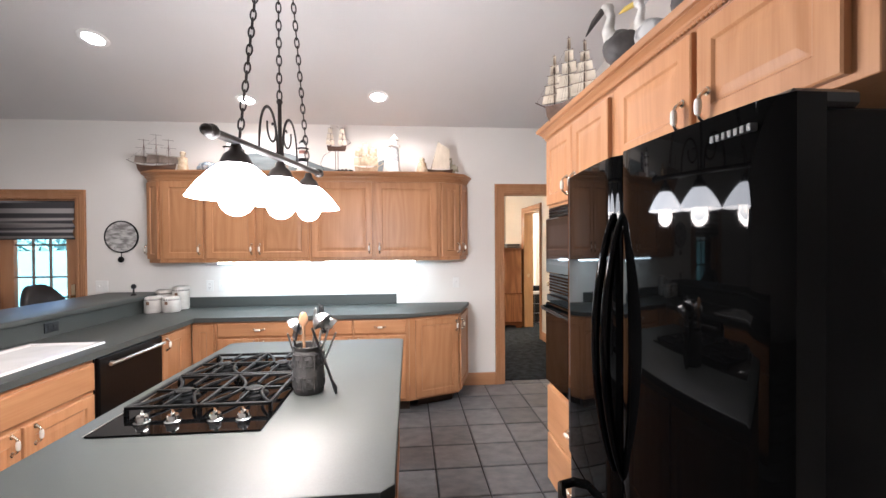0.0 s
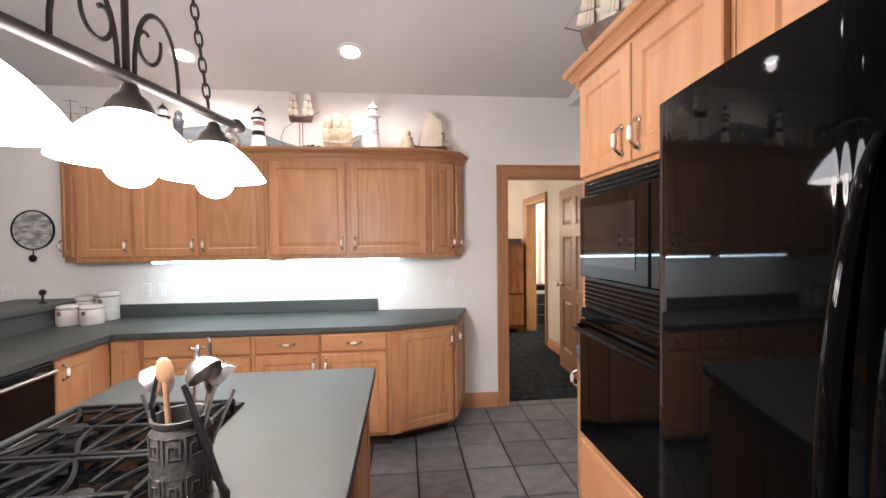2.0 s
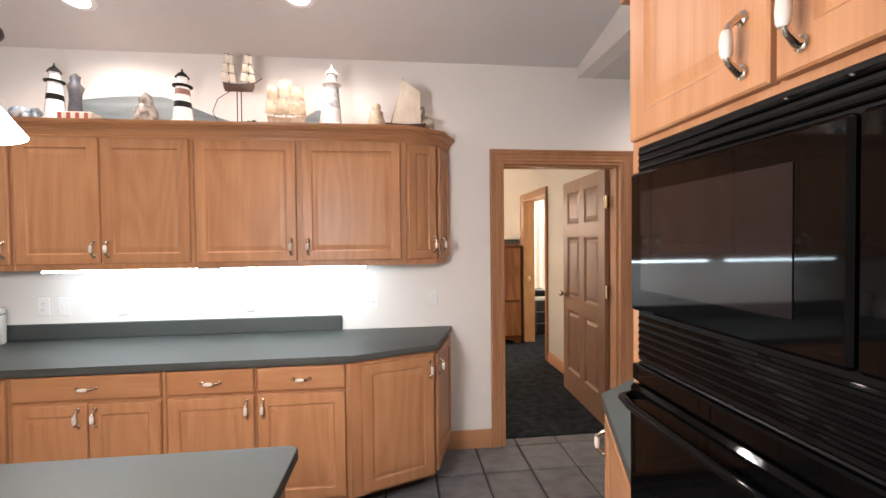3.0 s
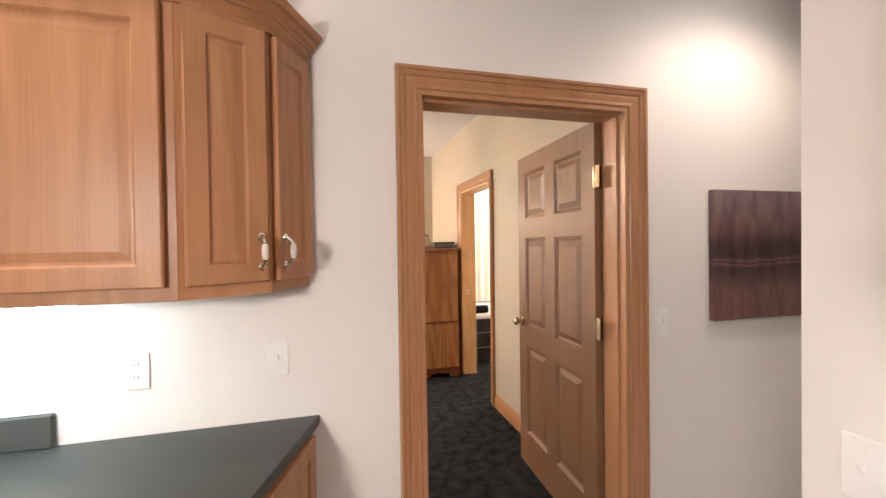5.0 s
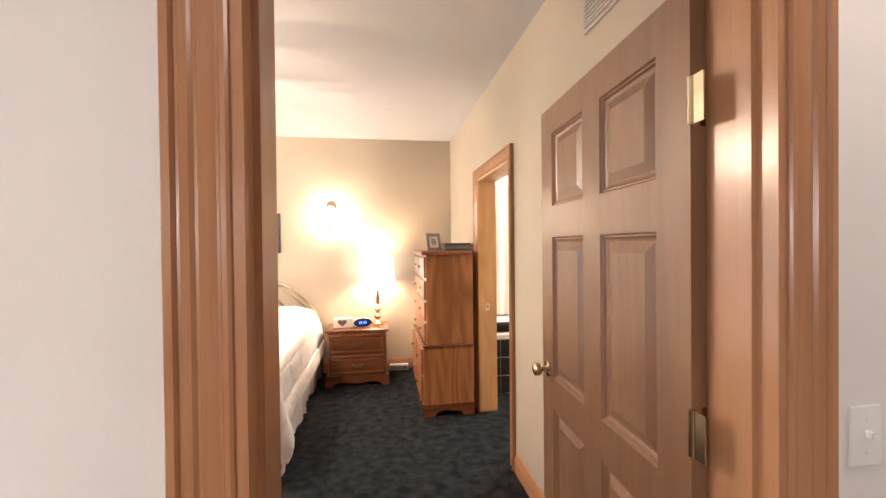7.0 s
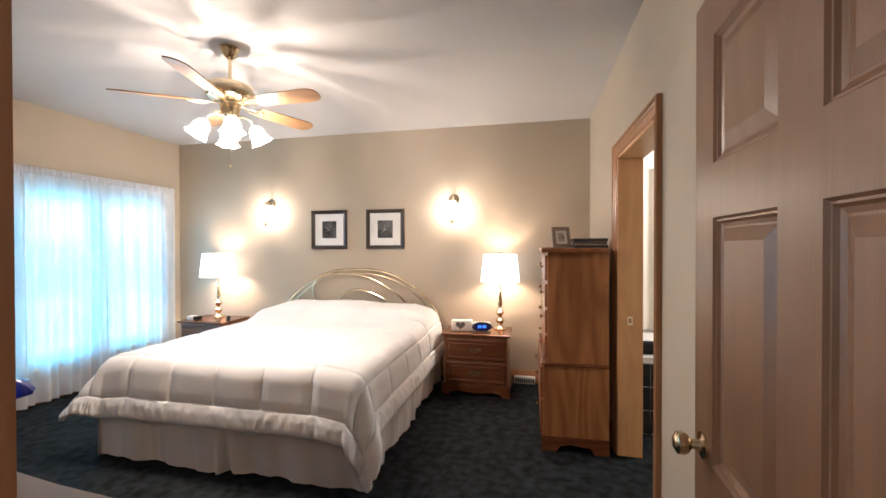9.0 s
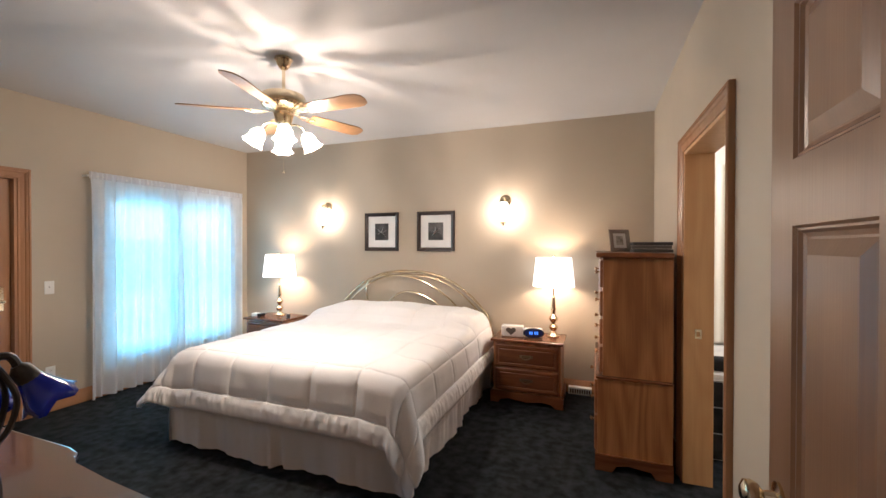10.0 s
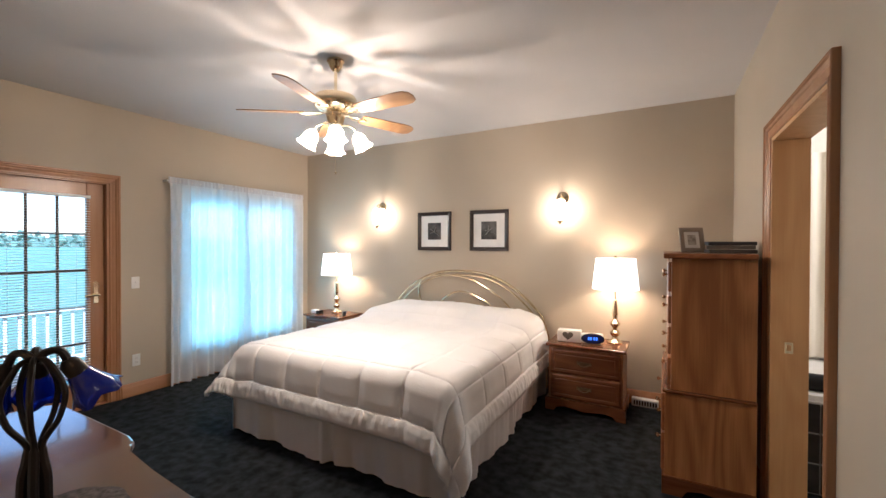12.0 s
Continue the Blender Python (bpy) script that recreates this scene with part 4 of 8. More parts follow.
o = part("freezer_drawer", bowed(FY0, FY1, 0.06, 0.692), BLACK, fg, smooth=True)
bm = tube(bmesh.new(), [(FX + 0.035, FY0 + 0.10, 0.615), (FX - 0.03, FY0 + 0.12, 0.615), (FX - 0.058, FY0 + 0.2, 0.615), (FX - 0.058, FY1 - 0.2, 0.615), (FX - 0.03, FY1 - 0.12, 0.615), (FX + 0.035, FY1 - 0.10, 0.615)], 0.016, 12)
part("handle", bm, BLACK, o, smooth=True)
for y in (FY0 + 0.05, FY1 - 0.05):
    part("hinge_cover", box(FX + 0.06, FX + 0.19, y - 0.04, y + 0.04, FZ - 0.02, FZ + 0.012, 0.008), PLASTIC_BLACK, fg)
for k in range(7):
    part("badge_letter", box(FX + 0.017, FX + 0.034, 0.628 + 0.0145 * k, 0.638 + 0.0145 * k, 1.698, 1.712, 0.001), mat("dull badge metal", (0.10, 0.10, 0.10), 0.5, metal=0.3) if k == 0 else bpy.data.materials["dull badge metal"], fg)

# low counter and wall cabinet past the oven, both with canted ends
LP = [(TX + 0.03, OY1 + 0.002), (1.06, 2.85), (1.50, 3.14), (KX1, 3.14), (KX1, OY1 + 0.002)]
end_cabinet("base_cabinet", LP[::1], 0, BZ, [((1.06, 2.85), (TX + 0.03, OY1 + 0.002), 0.12, 0.705, -1, 0.72), ((1.50, 3.14), (1.06, 2.85), 0.12, 0.705, 0, 0.7)], "honey-brown hickory base cabinet with a canted end", 0.1)
bm = prism(bmesh.new(), [(TX + 0.005, OY1 + 0.002), (1.04, 2.88), (1.50, 3.185), (KX1, 3.185), (KX1, OY1 + 0.002)], CZ - 0.038, CZ, 0.006)
solo("countertop", bm, LAM, "dark laminate countertop over a small base cabinet", "countertop", smooth=True)
UP = [(1.21, OY1 + 0.002), (1.21, 2.72), (1.405, 3.06), (KX1, 3.10), (KX1, OY1 + 0.002)]
end_cabinet("wall_cabinet", UP, 1.338, 2.115, [((1.405, 3.06), (1.21, 2.72), dz0, dh, -1, 1.47), ((1.21, 2.72), (1.21, OY1 + 0.01), dz0, dh, 0, 1.47)], "honey-brown hickory wall cabinet with a canted end")

# floor tiles
P_ = 0.313
tile_bm = bmesh.new()
near, far = [], []
for i in range(-22, 13):
    for j in range(-17, 6):
        x0, y0 = 0.160 + P_ * i, 2.647 + P_ * j
        x1, y1 = x0 + P_, min(y0 + P_, WY0 + 0.1)
        if x0 < KX0 - 0.2 or x1 > HX1 or y0 > WY0 + 0.05:
            continue
        (near if -2.0 < x0 < 1.7 and -0.3 < y0 else far).append((x0, x1, y0, y1))
def tile(bm, x0, x1, y0, y1):
    g, t = 0.006, 0.006
    lo = [bm.verts.new(p) for p in ((x0 + g, y0 + g, -0.013), (x1 - g, y0 + g, -0.013), (x1 - g, y1 - g, -0.013), (x0 + g, y1 - g, -0.013))]
    mi = [bm.verts.new((v.co.x, v.co.y, -0.0035)) for v in lo]
    hi = [bm.verts.new((v.co.x + (t if k in (0, 3) else -t), v.co.y + (t if k < 2 else -t), 0.0)) for k, v in enumerate(lo)]
    for a, b in ((lo, mi), (mi, hi)):
        for k in range(4):
            bm.faces.new((a[k], a[(k + 1) % 4], b[(k + 1) % 4], b[k]))
    bm.faces.new(hi)
for r in far:
    tile(tile_bm, *r)
o = part("tile_field", tile_bm, TILE, floor_k)
o["kind"] = "stuff"
for r in near:
    part("tile", tile(b := bmesh.new(), *r) or b, TILE, floor_k)

# ---- bedroom: large things ----
# chest of drawers against the side wall, seen from its end
DX_, DY0, DY1 = 1.562, 7.05, 8.03
ch = thing("chest_of_drawers", (1.8, 7.54, 0), "tall reddish oak chest of drawers with brass knobs", "chest of drawers")
bm = bmesh.new()
bx(bm, DX_ + 0.03, 2.004, DY0 + 0.012, DY1 - 0.012, 0.62, 1.40, 0.003)
part("upper_case", bm, RED, ch)
part("lower_case", box(DX_, 2.004, DY0, DY1, 0.10, 0.605, 0.003), RED, ch)
part("ledge", box(DX_ - 0.012, 2.004, DY0 - 0.012, DY1 + 0.012, 0.605, 0.622, 0.005), REDX, ch)
part("top", box(DX_ - 0.012, 2.004, DY0 - 0.018, DY1 + 0.018, 1.40, 1.432, 0.008, 2), REDY, ch)
bm = bmesh.new()
foot = [(0, 0), (0.10, 0), (0.13, 0.045), (0.20, 0.06), (0.27, 0.05), (0.33, 0.045), (0.36, 0), (0.454, 0), (0.454, 0.11), (0, 0.11)]
for y in (DY0 - 0.012, DY1 - 0.008):
    a = [bm.verts.new((DX_ - 0.012 + u, y, v)) for u, v in foot]
    b = [bm.verts.new((DX_ - 0.012 + u, y + 0.02, v)) for u, v in foot]
    bm.faces.new(a), bm.faces.new(b[::-1])
    for k in range(len(foot)):
        bm.faces.new((a[k], a[(k + 1) % len(foot)], b[(k + 1) % len(foot)], b[k]))
bx(bm, DX_ - 0.012, DX_ + 0.008, DY0 + 0.008, DY1 - 0.008, 0.045, 0.11)
part("plinth", bm, REDX, ch)
rows_ = [(0.12, 0.225, DX_), (0.36, 0.225, DX_), (0.64, 0.165, DX_ + 0.03), (0.825, 0.165, DX_ + 0.03), (1.01, 0.165, DX_ + 0.03), (1.20, 0.18, DX_ + 0.03)]
for z, h, x in rows_:
    for k in range(2):
        w = (DY1 - DY0 - 0.08) / 2
        y1 = DY1 - 0.035 - k * (w + 0.01)
        m = Matrix.Translation((x, y1, 0)) @ pose(0, 0, 0, 0, 0, -90)
        o = part("drawer", rings(bmesh.new(), w, h, [(0, 0), (0, -0.012), (0.008, -0.018), (0.02, -0.018)], 0, z), REDY, ch, m=m)
        bm = bmesh.new()
        lathe(bm, [(0.006, 0), (0.006, 0.012), (0.014, 0.018), (0.015, 0.026), (0.006, 0.032)], seg=12, m=Matrix.Translation((w / 2, -0.018, z + h / 2)) @ pose(0, 0, 0, 90))
        part("knob", bm, BRASS, o, smooth=True, m=m)


AGED = mat("aged brass", (0.30, 0.22, 0.12), 0.35, metal=0.9, colour2=(0.20, 0.14, 0.07))


def nightstand(x0, x1, y0, y1, h, label):
    ns = thing("nightstand", ((x0 + x1) / 2, (y0 + y1) / 2, 0), label, "nightstand", "nightstands beside the bed")
    part("case", box(x0 + 0.025, x1 - 0.025, y0 + 0.03, y1, 0.10, h - 0.025, 0.003), RED, ns)
    part("top", box(x0, x1, y0, y1, h - 0.025, h, 0.009, 2), REDX, ns)
    W_ = x1 - x0
    prof = [(0, 0), (0.07, 0), (0.10, 0.035), (0.17, 0.05), (0.24, 0.042), (W_ / 2, 0.030)]
    prof = prof + [(W_ - u, v) for u, v in prof[-2::-1]] + [(W_, 0.11), (0, 0.11)]
    bm = bmesh.new()
    a = [bm.verts.new((x0 + u, y0 + 0.008, v)) for u, v in prof]
    b = [bm.verts.new((x0 + u, y0 + 0.028, v)) for u, v in prof]
    bm.faces.new(a), bm.faces.new(b[::-1])
    for k in range(len(prof)):
        bm.faces.new((a[k], a[(k + 1) % len(prof)], b[(k + 1) % len(prof)], b[k]))
    part("plinth", bm, REDX, ns)
    for x in (x0 + 0.005, x1 - 0.025):
        bm = bmesh.new()
        a = [(y0 + 0.028, 0), (y0 + 0.10, 0), (y0 + 0.13, 0.05), (y1 - 0.12, 0.05), (y1 - 0.09, 0), (y1, 0), (y1, 0.11), (y0 + 0.028, 0.11)]
        p = [[bm.verts.new((xx, u, v)) for u, v in a] for xx in (x, x + 0.02)]
        bm.faces.new(p[0]), bm.faces.new(p[1][::-1])
        for k in range(len(a)):
            bm.faces.new((p[0][k], p[0][(k + 1) % len(a)], p[1][(k + 1) % len(a)], p[1][k]))
        part("side_plinth", bm, REDY, ns)
    for z in (0.125, 0.345):
        m = Matrix.Translation((x0 + 0.045, y0 + 0.03, 0))
        o = part("drawer", rings(bmesh.new(), W_ - 0.09, 0.205, [(0, 0), (0, -0.012), (0.010, -0.018), (0.03, -0.018), (0.038, -0.014), (0.045, -0.018)], 0, z), REDX, ns, m=m)
        cx, cz, yy = (W_ - 0.09) / 2, z + 0.105, -0.018
        bm = tube(bmesh.new(), [(cx - 0.045, yy, cz), (cx - 0.045, yy - 0.014, cz), (cx - 0.03, yy - 0.02, cz - 0.014), (cx, yy - 0.022, cz - 0.02), (cx + 0.03, yy - 0.02, cz - 0.014), (cx + 0.045, yy - 0.014, cz), (cx + 0.045, yy, cz)], 0.0035, 8)
        bx(bm, cx - 0.06, cx + 0.06, yy - 0.002, yy, cz - 0.012, cz + 0.014)
        part("handle", bm, AGED, o, smooth=True, m=m)
    return ns


nightstand(0.62, 1.285, 7.94, 8.38, 0.60, "reddish oak nightstand with two drawers and a lamp on it")
nightstand(-2.46, -1.85, 7.94, 8.38, 0.60, "reddish oak nightstand on the window side of the bed")

# bed
BDX0, BDX1, BDY0, BDY1 = -1.40, 0.50, 6.32, 8.34
BCX = (BDX0 + BDX1) / 2
LINEN = mat("white quilted cotton", (0.85, 0.84, 0.845), 0.85, colour2=(0.82, 0.81, 0.815), scale=(3, 3, 3), bump=0.25, bump_scale=120)
SKIRT = mat("white bed skirt cloth", (0.76, 0.74, 0.74), 0.9, colour2=(0.70, 0.68, 0.68), scale=(6, 6, 1), bump=0.3, bump_scale=150)
bed = thing("bed", (BCX, 7.3, 0), "king bed with a curved brass headboard", "bed")
part("mattress", box(BDX0, BDX1, BDY0, BDY1, 0.20, 0.62, 0.05, 3), mat("mattress ticking", (0.7, 0.68, 0.66), 0.9), bed)
part("base", box(BDX0 + 0.03, BDX1 - 0.03, BDY0 + 0.03, BDY1, 0.02, 0.20), mat("bed base cloth", (0.5, 0.48, 0.46), 0.9), bed)
bm = bmesh.new()
HY = 8.40
def arc(x0, x1, z0, zt, n=32, p=2.5):
    return [(x0 + (x1 - x0) * k / n, HY, z0 + (zt - z0) * (1 - abs(2 * k / n - 1) ** p)) for k in range(n + 1)]
HX0, HX1_ = -1.43, 0.53
tube(bm, [(HX0, HY, 0.02), (HX0, HY, 0.55)] + arc(HX0, HX1_, 0.66, 1.185)[1:-1] + [(HX1_, HY, 0.55), (HX1_, HY, 0.02)], 0.014, 10)
part("headboard_frame", bm, BRASS, bed, "polished brass tube", smooth=True)
for off in (0.04,):
    bm = tube(bmesh.new(), [(HX0 + off, HY, 0.5)] + arc(HX0 + off, HX1_ - off, 0.62, 1.185 - off * 1.1)[1:-1] + [(HX1_ - off, HY, 0.5)], 0.008, 8)
    part("headboard_rod", bm, BRASS, bed, smooth=True)
def curve(pts, n=20):
    out = []
    P = [Vector(p) for p in pts]
    P = [P[0] * 2 - P[1]] + P + [P[-1] * 2 - P[-2]]
    for i in range(1, len(P) - 2):
        for k in range(n // (len(pts) - 1)):
            t = k / (n // (len(pts) - 1))
            a, b, c, d = P[i - 1:i + 3]
            out.append(0.5 * ((2 * b) + (c - a) * t + (2 * a - 5 * b + 4 * c - d) * t * t + (3 * b - a - 3 * c + d) * t ** 3))
    return out + [P[-2]]
for pts in ([(-0.98, HY, 0.75), (-1.0, HY, 1.02), (-0.78, HY, 1.13), (-0.35, HY, 1.10), (0.0, HY, 0.92), (0.2, HY, 0.72)],
            [(-0.80, HY, 0.72), (-0.62, HY, 0.90), (-0.42, HY, 0.95), (-0.15, HY, 0.86), (0.0, HY, 0.72)]):
    part("headboard_scroll", tube(bmesh.new(), curve(pts, 40), 0.009, 8), BRASS, bed, smooth=True)

# pleated skirt round three sides
bm = bmesh.new()
path = [(BDX0 - 0.02, BDY1), (BDX0 - 0.02, BDY0 - 0.02), (BDX1 + 0.02, BDY0 - 0.02), (BDX1 + 0.02, BDY1)]
for (ax, ay), (bx2, by2) in zip(path, path[1:]):
    L_ = math.hypot(bx2 - ax, by2 - ay)
    n = int(L_ / 0.02)
    nx, ny = (by2 - ay) / L_, -(bx2 - ax) / L_
    prev = None
    for k in range(n + 1):
        s = k / n
        u = s * L_
        fold = 0.012 * math.sin(u * 12 + 2 * math.sin(u * 3.1)) + 0.009 * math.sin(u * 27 + 1.0 + math.sin(u * 5)) + 0.0025 * math.sin(u * 75)
        pleat = -0.035 * math.exp(-((u - L_ / 2) / 0.022) ** 2) + 0.02 * math.exp(-((u - L_ / 2 - 0.05) / 0.03) ** 2)
        col = []
        for z, sc in ((0.46, 0.1), (0.3, 0.5), (0.15, 0.8), (0.015, 1.2)):
            o = sc * (fold + pleat) + 0.02 * (0.46 - z)
            col.append(bm.verts.new((ax + (bx2 - ax) * s - nx * -o * -1, ay + (by2 - ay) * s - ny * -o * -1, z + 0.006 * math.sin(u * 6))))
        if prev:
            for a, b, c, d in zip(prev, prev[1:], col[1:], col):
                bm.faces.new((a, b, c, d))
        prev = col
part("bed_skirt", bm, SKIRT, bed, "pleated white bed skirt", smooth="all")

# comforter: a quilted sheet laid over the mattress, its gathered border hanging at the sides and foot
NX, NY = 220, 190
OV, OVF, BAND = 0.33, 0.35, 0.13
cx0, cx1 = BDX0 - 0.03, BDX1 + 0.03
cy0 = BDY0 - 0.03
wid = cx1 - cx0
lenn = BDY1 - 0.02 - cy0
R_ = 0.10


def drape(s):
    """Distance along the cloth past the bend to (out, down): rounded over, then hanging a little outwards."""
    if s <= 0:
        return 0.0, 0.0
    q = R_ * math.pi / 2
    if s < q:
        return R_ * math.sin(s / R_), R_ * (1 - math.cos(s / R_))
    return R_ + 0.15 * (s - q), R_ + (s - q) * 0.98


def seam(d, w=0.05):
    """0 on a stitched line, 1 on the puff between."""
    return min(1.0, abs(d) / w) ** 0.5


def smooth01(s):
    s = max(0.0, min(1.0, s))
    return s * s * (3 - 2 * s)


US = [k * 0.335 - 0.04 for k in range(0, 8)]
VS = [-OVF + BAND, 0.08, 0.44, 0.80, 1.16, 1.52]
STITCH = (-0.015, -0.006, 0.0, 0.006, 0.015)
u_lines = sorted({round(-OV + (wid + 2 * OV) * i / NX, 4) for i in range(NX + 1)} | {round(q + d, 4) for q in US + [BAND - OV, wid + OV - BAND] for d in STITCH if -OV < q + d < wid + OV})
v_lines = sorted({round(-OVF + (lenn + OVF) * j / NY, 4) for j in range(NY + 1)} | {round(q + d, 4) for q in VS for d in STITCH})
grid = []
for v in v_lines:
    row = []
    for u in u_lines:
        right = u > wid / 2
        sx = 1 if right else -1
        over = u - wid if right else -u
        a_, b_ = max(0.0, over + R_), max(0.0, -v + R_)
        r_ = math.hypot(a_, b_)
        th = math.atan2(b_, a_) if r_ > 0 else 0.0
        out, down = drape(r_)
        lobe = math.sin(2 * th) if a_ > 0 and b_ > 0 else 0.0
        hang = max(0.0, r_ - R_)
        if lobe > 0:
            if right:
                out += lobe * hang * (0.10 + 0.10 * math.cos(6 * th - 2.6)) + 0.03 * lobe * math.sin(4 * th + 0.6) * hang / 0.4
                down += 0.22 * hang * lobe
            else:
                out += 0.26 * hang * lobe
                down -= 0.34 * hang * lobe
        ux, vy = math.cos(th), math.sin(th)
        x = (cx1 - R_ if right else cx0 + R_) + sx * out * ux if a_ > 0 else cx0 + u
        y = cy0 + R_ - out * vy if b_ > 0 else cy0 + v
        border = v < -OVF + BAND or over > OV - BAND
        su = min((abs(u - q) for q in US))
        sv = min((abs(v - q) for q in VS))
        edge_u = abs(over - (OV - BAND))
        near = max(1 - smooth01((v + 0.05) / 0.45), 0.55 * (1 - smooth01((-over) / 0.35)))
        if border:
            puff = 0.022 * (seam(abs(v - VS[0])) if v < VS[0] else 1.0) * (seam(edge_u) if over > OV - BAND else 1.0)
            along = (u if v < VS[0] else v) + 0.3 * th
            dep = max(VS[0] - v, over - (OV - BAND)) / BAND
            puff += 0.010 * (1 - 1.6 * abs(noise.noise((along * 18, 4.0, dep * 0.8)))) * (1 - 0.35 * dep)
            puff += 0.006 * noise.noise((along * 42, 2.0, dep * 2)) - 0.010 * max(0.0, dep - 0.8) / 0.2
        else:
            puff = (0.007 + 0.012 * near) * seam(su, 0.04 + 0.02 * near) * seam(sv, 0.04 + 0.02 * near) * seam(edge_u)
            puff -= (0.002 + 0.007 * near) * max(0.0, 1 - min(su, sv) / 0.010)
            crease = max(0.0, 1 - sv / 0.10) * near
            puff += 0.004 * crease * noise.noise((u * 34, v * 5, 6.0))
        puff += 0.014 * noise.noise((u * 1.9, v * 1.9, 8)) + 0.005 * noise.noise((u * 7, v * 7, 3))
        pil = smooth01((v - (lenn - 0.62)) / 0.24)
        edge_fall = max(0.0, min(1.0, (min(u, wid - u)) / 0.28))
        hump = pil * (0.04 + 0.085 * edge_fall ** 0.7 * (0.9 + 0.1 * math.cos((u - wid / 2) * 5)))
        top = 0.675 + 0.035 * edge_fall
        k_ = min(1.0, down / R_)
        z = top + hump * (1 - k_) - down + puff * (1 - 0.8 * k_)
        x += sx * puff * k_ * ux
        y -= puff * k_ * vy
        row.append(((x, y, max(z, 0.035 + 0.01 * math.sin(9 * th))), border))
    grid.append(row)
cf = thing("comforter", (BCX, 7.3, 0.65), "puffy white quilted comforter spread over the bed", "comforter")
for name_, label_, want in (("quilted_panel", "stitched quilted panel", False), ("gathered_border", "gathered ruffle border", True)):
    bm, made = bmesh.new(), {}
    for j_, (ra, rb) in enumerate(zip(grid, grid[1:])):
        for k in range(len(ra) - 1):
            corner = ((j_, k), (j_, k + 1), (j_ + 1, k + 1), (j_ + 1, k))
            if (sum(grid[a][b][1] for a, b in corner) >= 3) != want:
                continue
            for q in corner:
                if q not in made:
                    made[q] = bm.verts.new(grid[q[0]][q[1]][0])
            bm.faces.new([made[q] for q in corner])
    o = part(name_, bm, LINEN, cf, label_, smooth="all")
    sol = o.modifiers.new("thickness", "SOLIDIFY")
    sol.thickness, sol.offset = 0.028, -1.0

# low dresser by the door, only its end in view
DRESSER_TOP = wood("polished dark oak", (0.080, 0.028, 0.011), (0.048, 0.016, 0.006), 0, rough=0.25, spread=0.03, coat=1.0)
DRESSER_TOP.node_tree.nodes["Principled BSDF"].inputs["Coat Roughness"].default_value = 0.07
DRESSER_TOP.node_tree.nodes["Principled BSDF"].inputs["Coat IOR"].default_value = 2.1
lo = thing("dresser", (0.3, 4.65, 0), "long reddish oak dresser with a shaped top", "dresser")
front = [(-0.60, 4.41), (-0.60, 4.92), (-0.54, 4.985), (0.00, 4.982), (0.05, 4.972), (0.075, 4.955), (0.085, 4.938), (0.12, 4.930), (0.30, 4.908), (0.50, 4.893), (0.86, 4.884), (0.90, 4.875), (0.91, 4.41)]
part("top", prism(bmesh.new(), front[::-1], 0.81, 0.84, 0.008, 2), DRESSER_TOP, lo)
part("case", box(-0.57, 0.88, 4.41, 4.855, 0.08, 0.81, 0.003), RED, lo)
part("plinth", box(-0.55, 0.86, 4.43, 4.84, 0.0, 0.08), RED, lo)
for r in range(3):
    for k in range(2):
        m = Matrix.Translation((-0.55 + 0.70 * (k + 1) - 0.015, 4.855, 0)) @ pose(0, 0, 0, 0, 0, 180)
        o = part("drawer", rings(bmesh.new(), 0.67, 0.22, [(0, 0), (0, -0.012), (0.008, -0.018), (0.02, -0.018)], 0, 0.10 + 0.235 * r), REDX, lo, m=m)
        bm = bmesh.new()
        lathe(bm, [(0.006, 0), (0.006, 0.012), (0.014, 0.018), (0.015, 0.026), (0.006, 0.032)], seg=12, m=Matrix.Translation((0.345, -0.018, 0.21 + 0.235 * r)) @ pose(0, 0, 0, 90))
        part("knob", bm, BRASS, o, smooth=True, m=m)

# ---- kitchen: lamp, cooktop, fixtures ----
SHADE_GLASS = glow("lit frosted glass", (1.0, 0.90, 0.78), 5.0)
GLOBE = glow("lit globe bulb", (1.0, 0.88, 0.72), 8.0)
TUBE_ON = glow("lit fluorescent tube", (0.88, 1.0, 0.94), 5.0)
BULB_ON = glow("lit lamp face", (1.0, 0.90, 0.76), 6.0)

pl = thing("pendant_light", (-0.55, 1.735, 1.87), "dark bronze island pendant with three lit glass shades on chains", "pendant light")
B0, B1 = Vector((-0.603, 1.232, 1.847)), Vector((-0.487, 2.20, 1.889))
dirn = (B1 - B0).normalized()
bm = tube(bmesh.new(), [B0, B1], 0.014, 14)
for e, s in ((B0, 1), (B1, -1)):
    for d, r in ((0.0, 0.020), (0.012, 0.024), (-0.012, 0.019), (-0.022, 0.012)):
        ball(bm, e + dirn * d * s, r, 12)
part("bar", bm, BRONZE, pl, smooth=True)
mid = (B0 + B1) / 2
bm = tube(bmesh.new(), [mid, mid + Vector((0, 0, 0.24))], 0.008, 10)
ball(bm, mid + Vector((0, 0, 0.235)), 0.013, 10)
part("post", bm, BRONZE, pl, smooth=True)
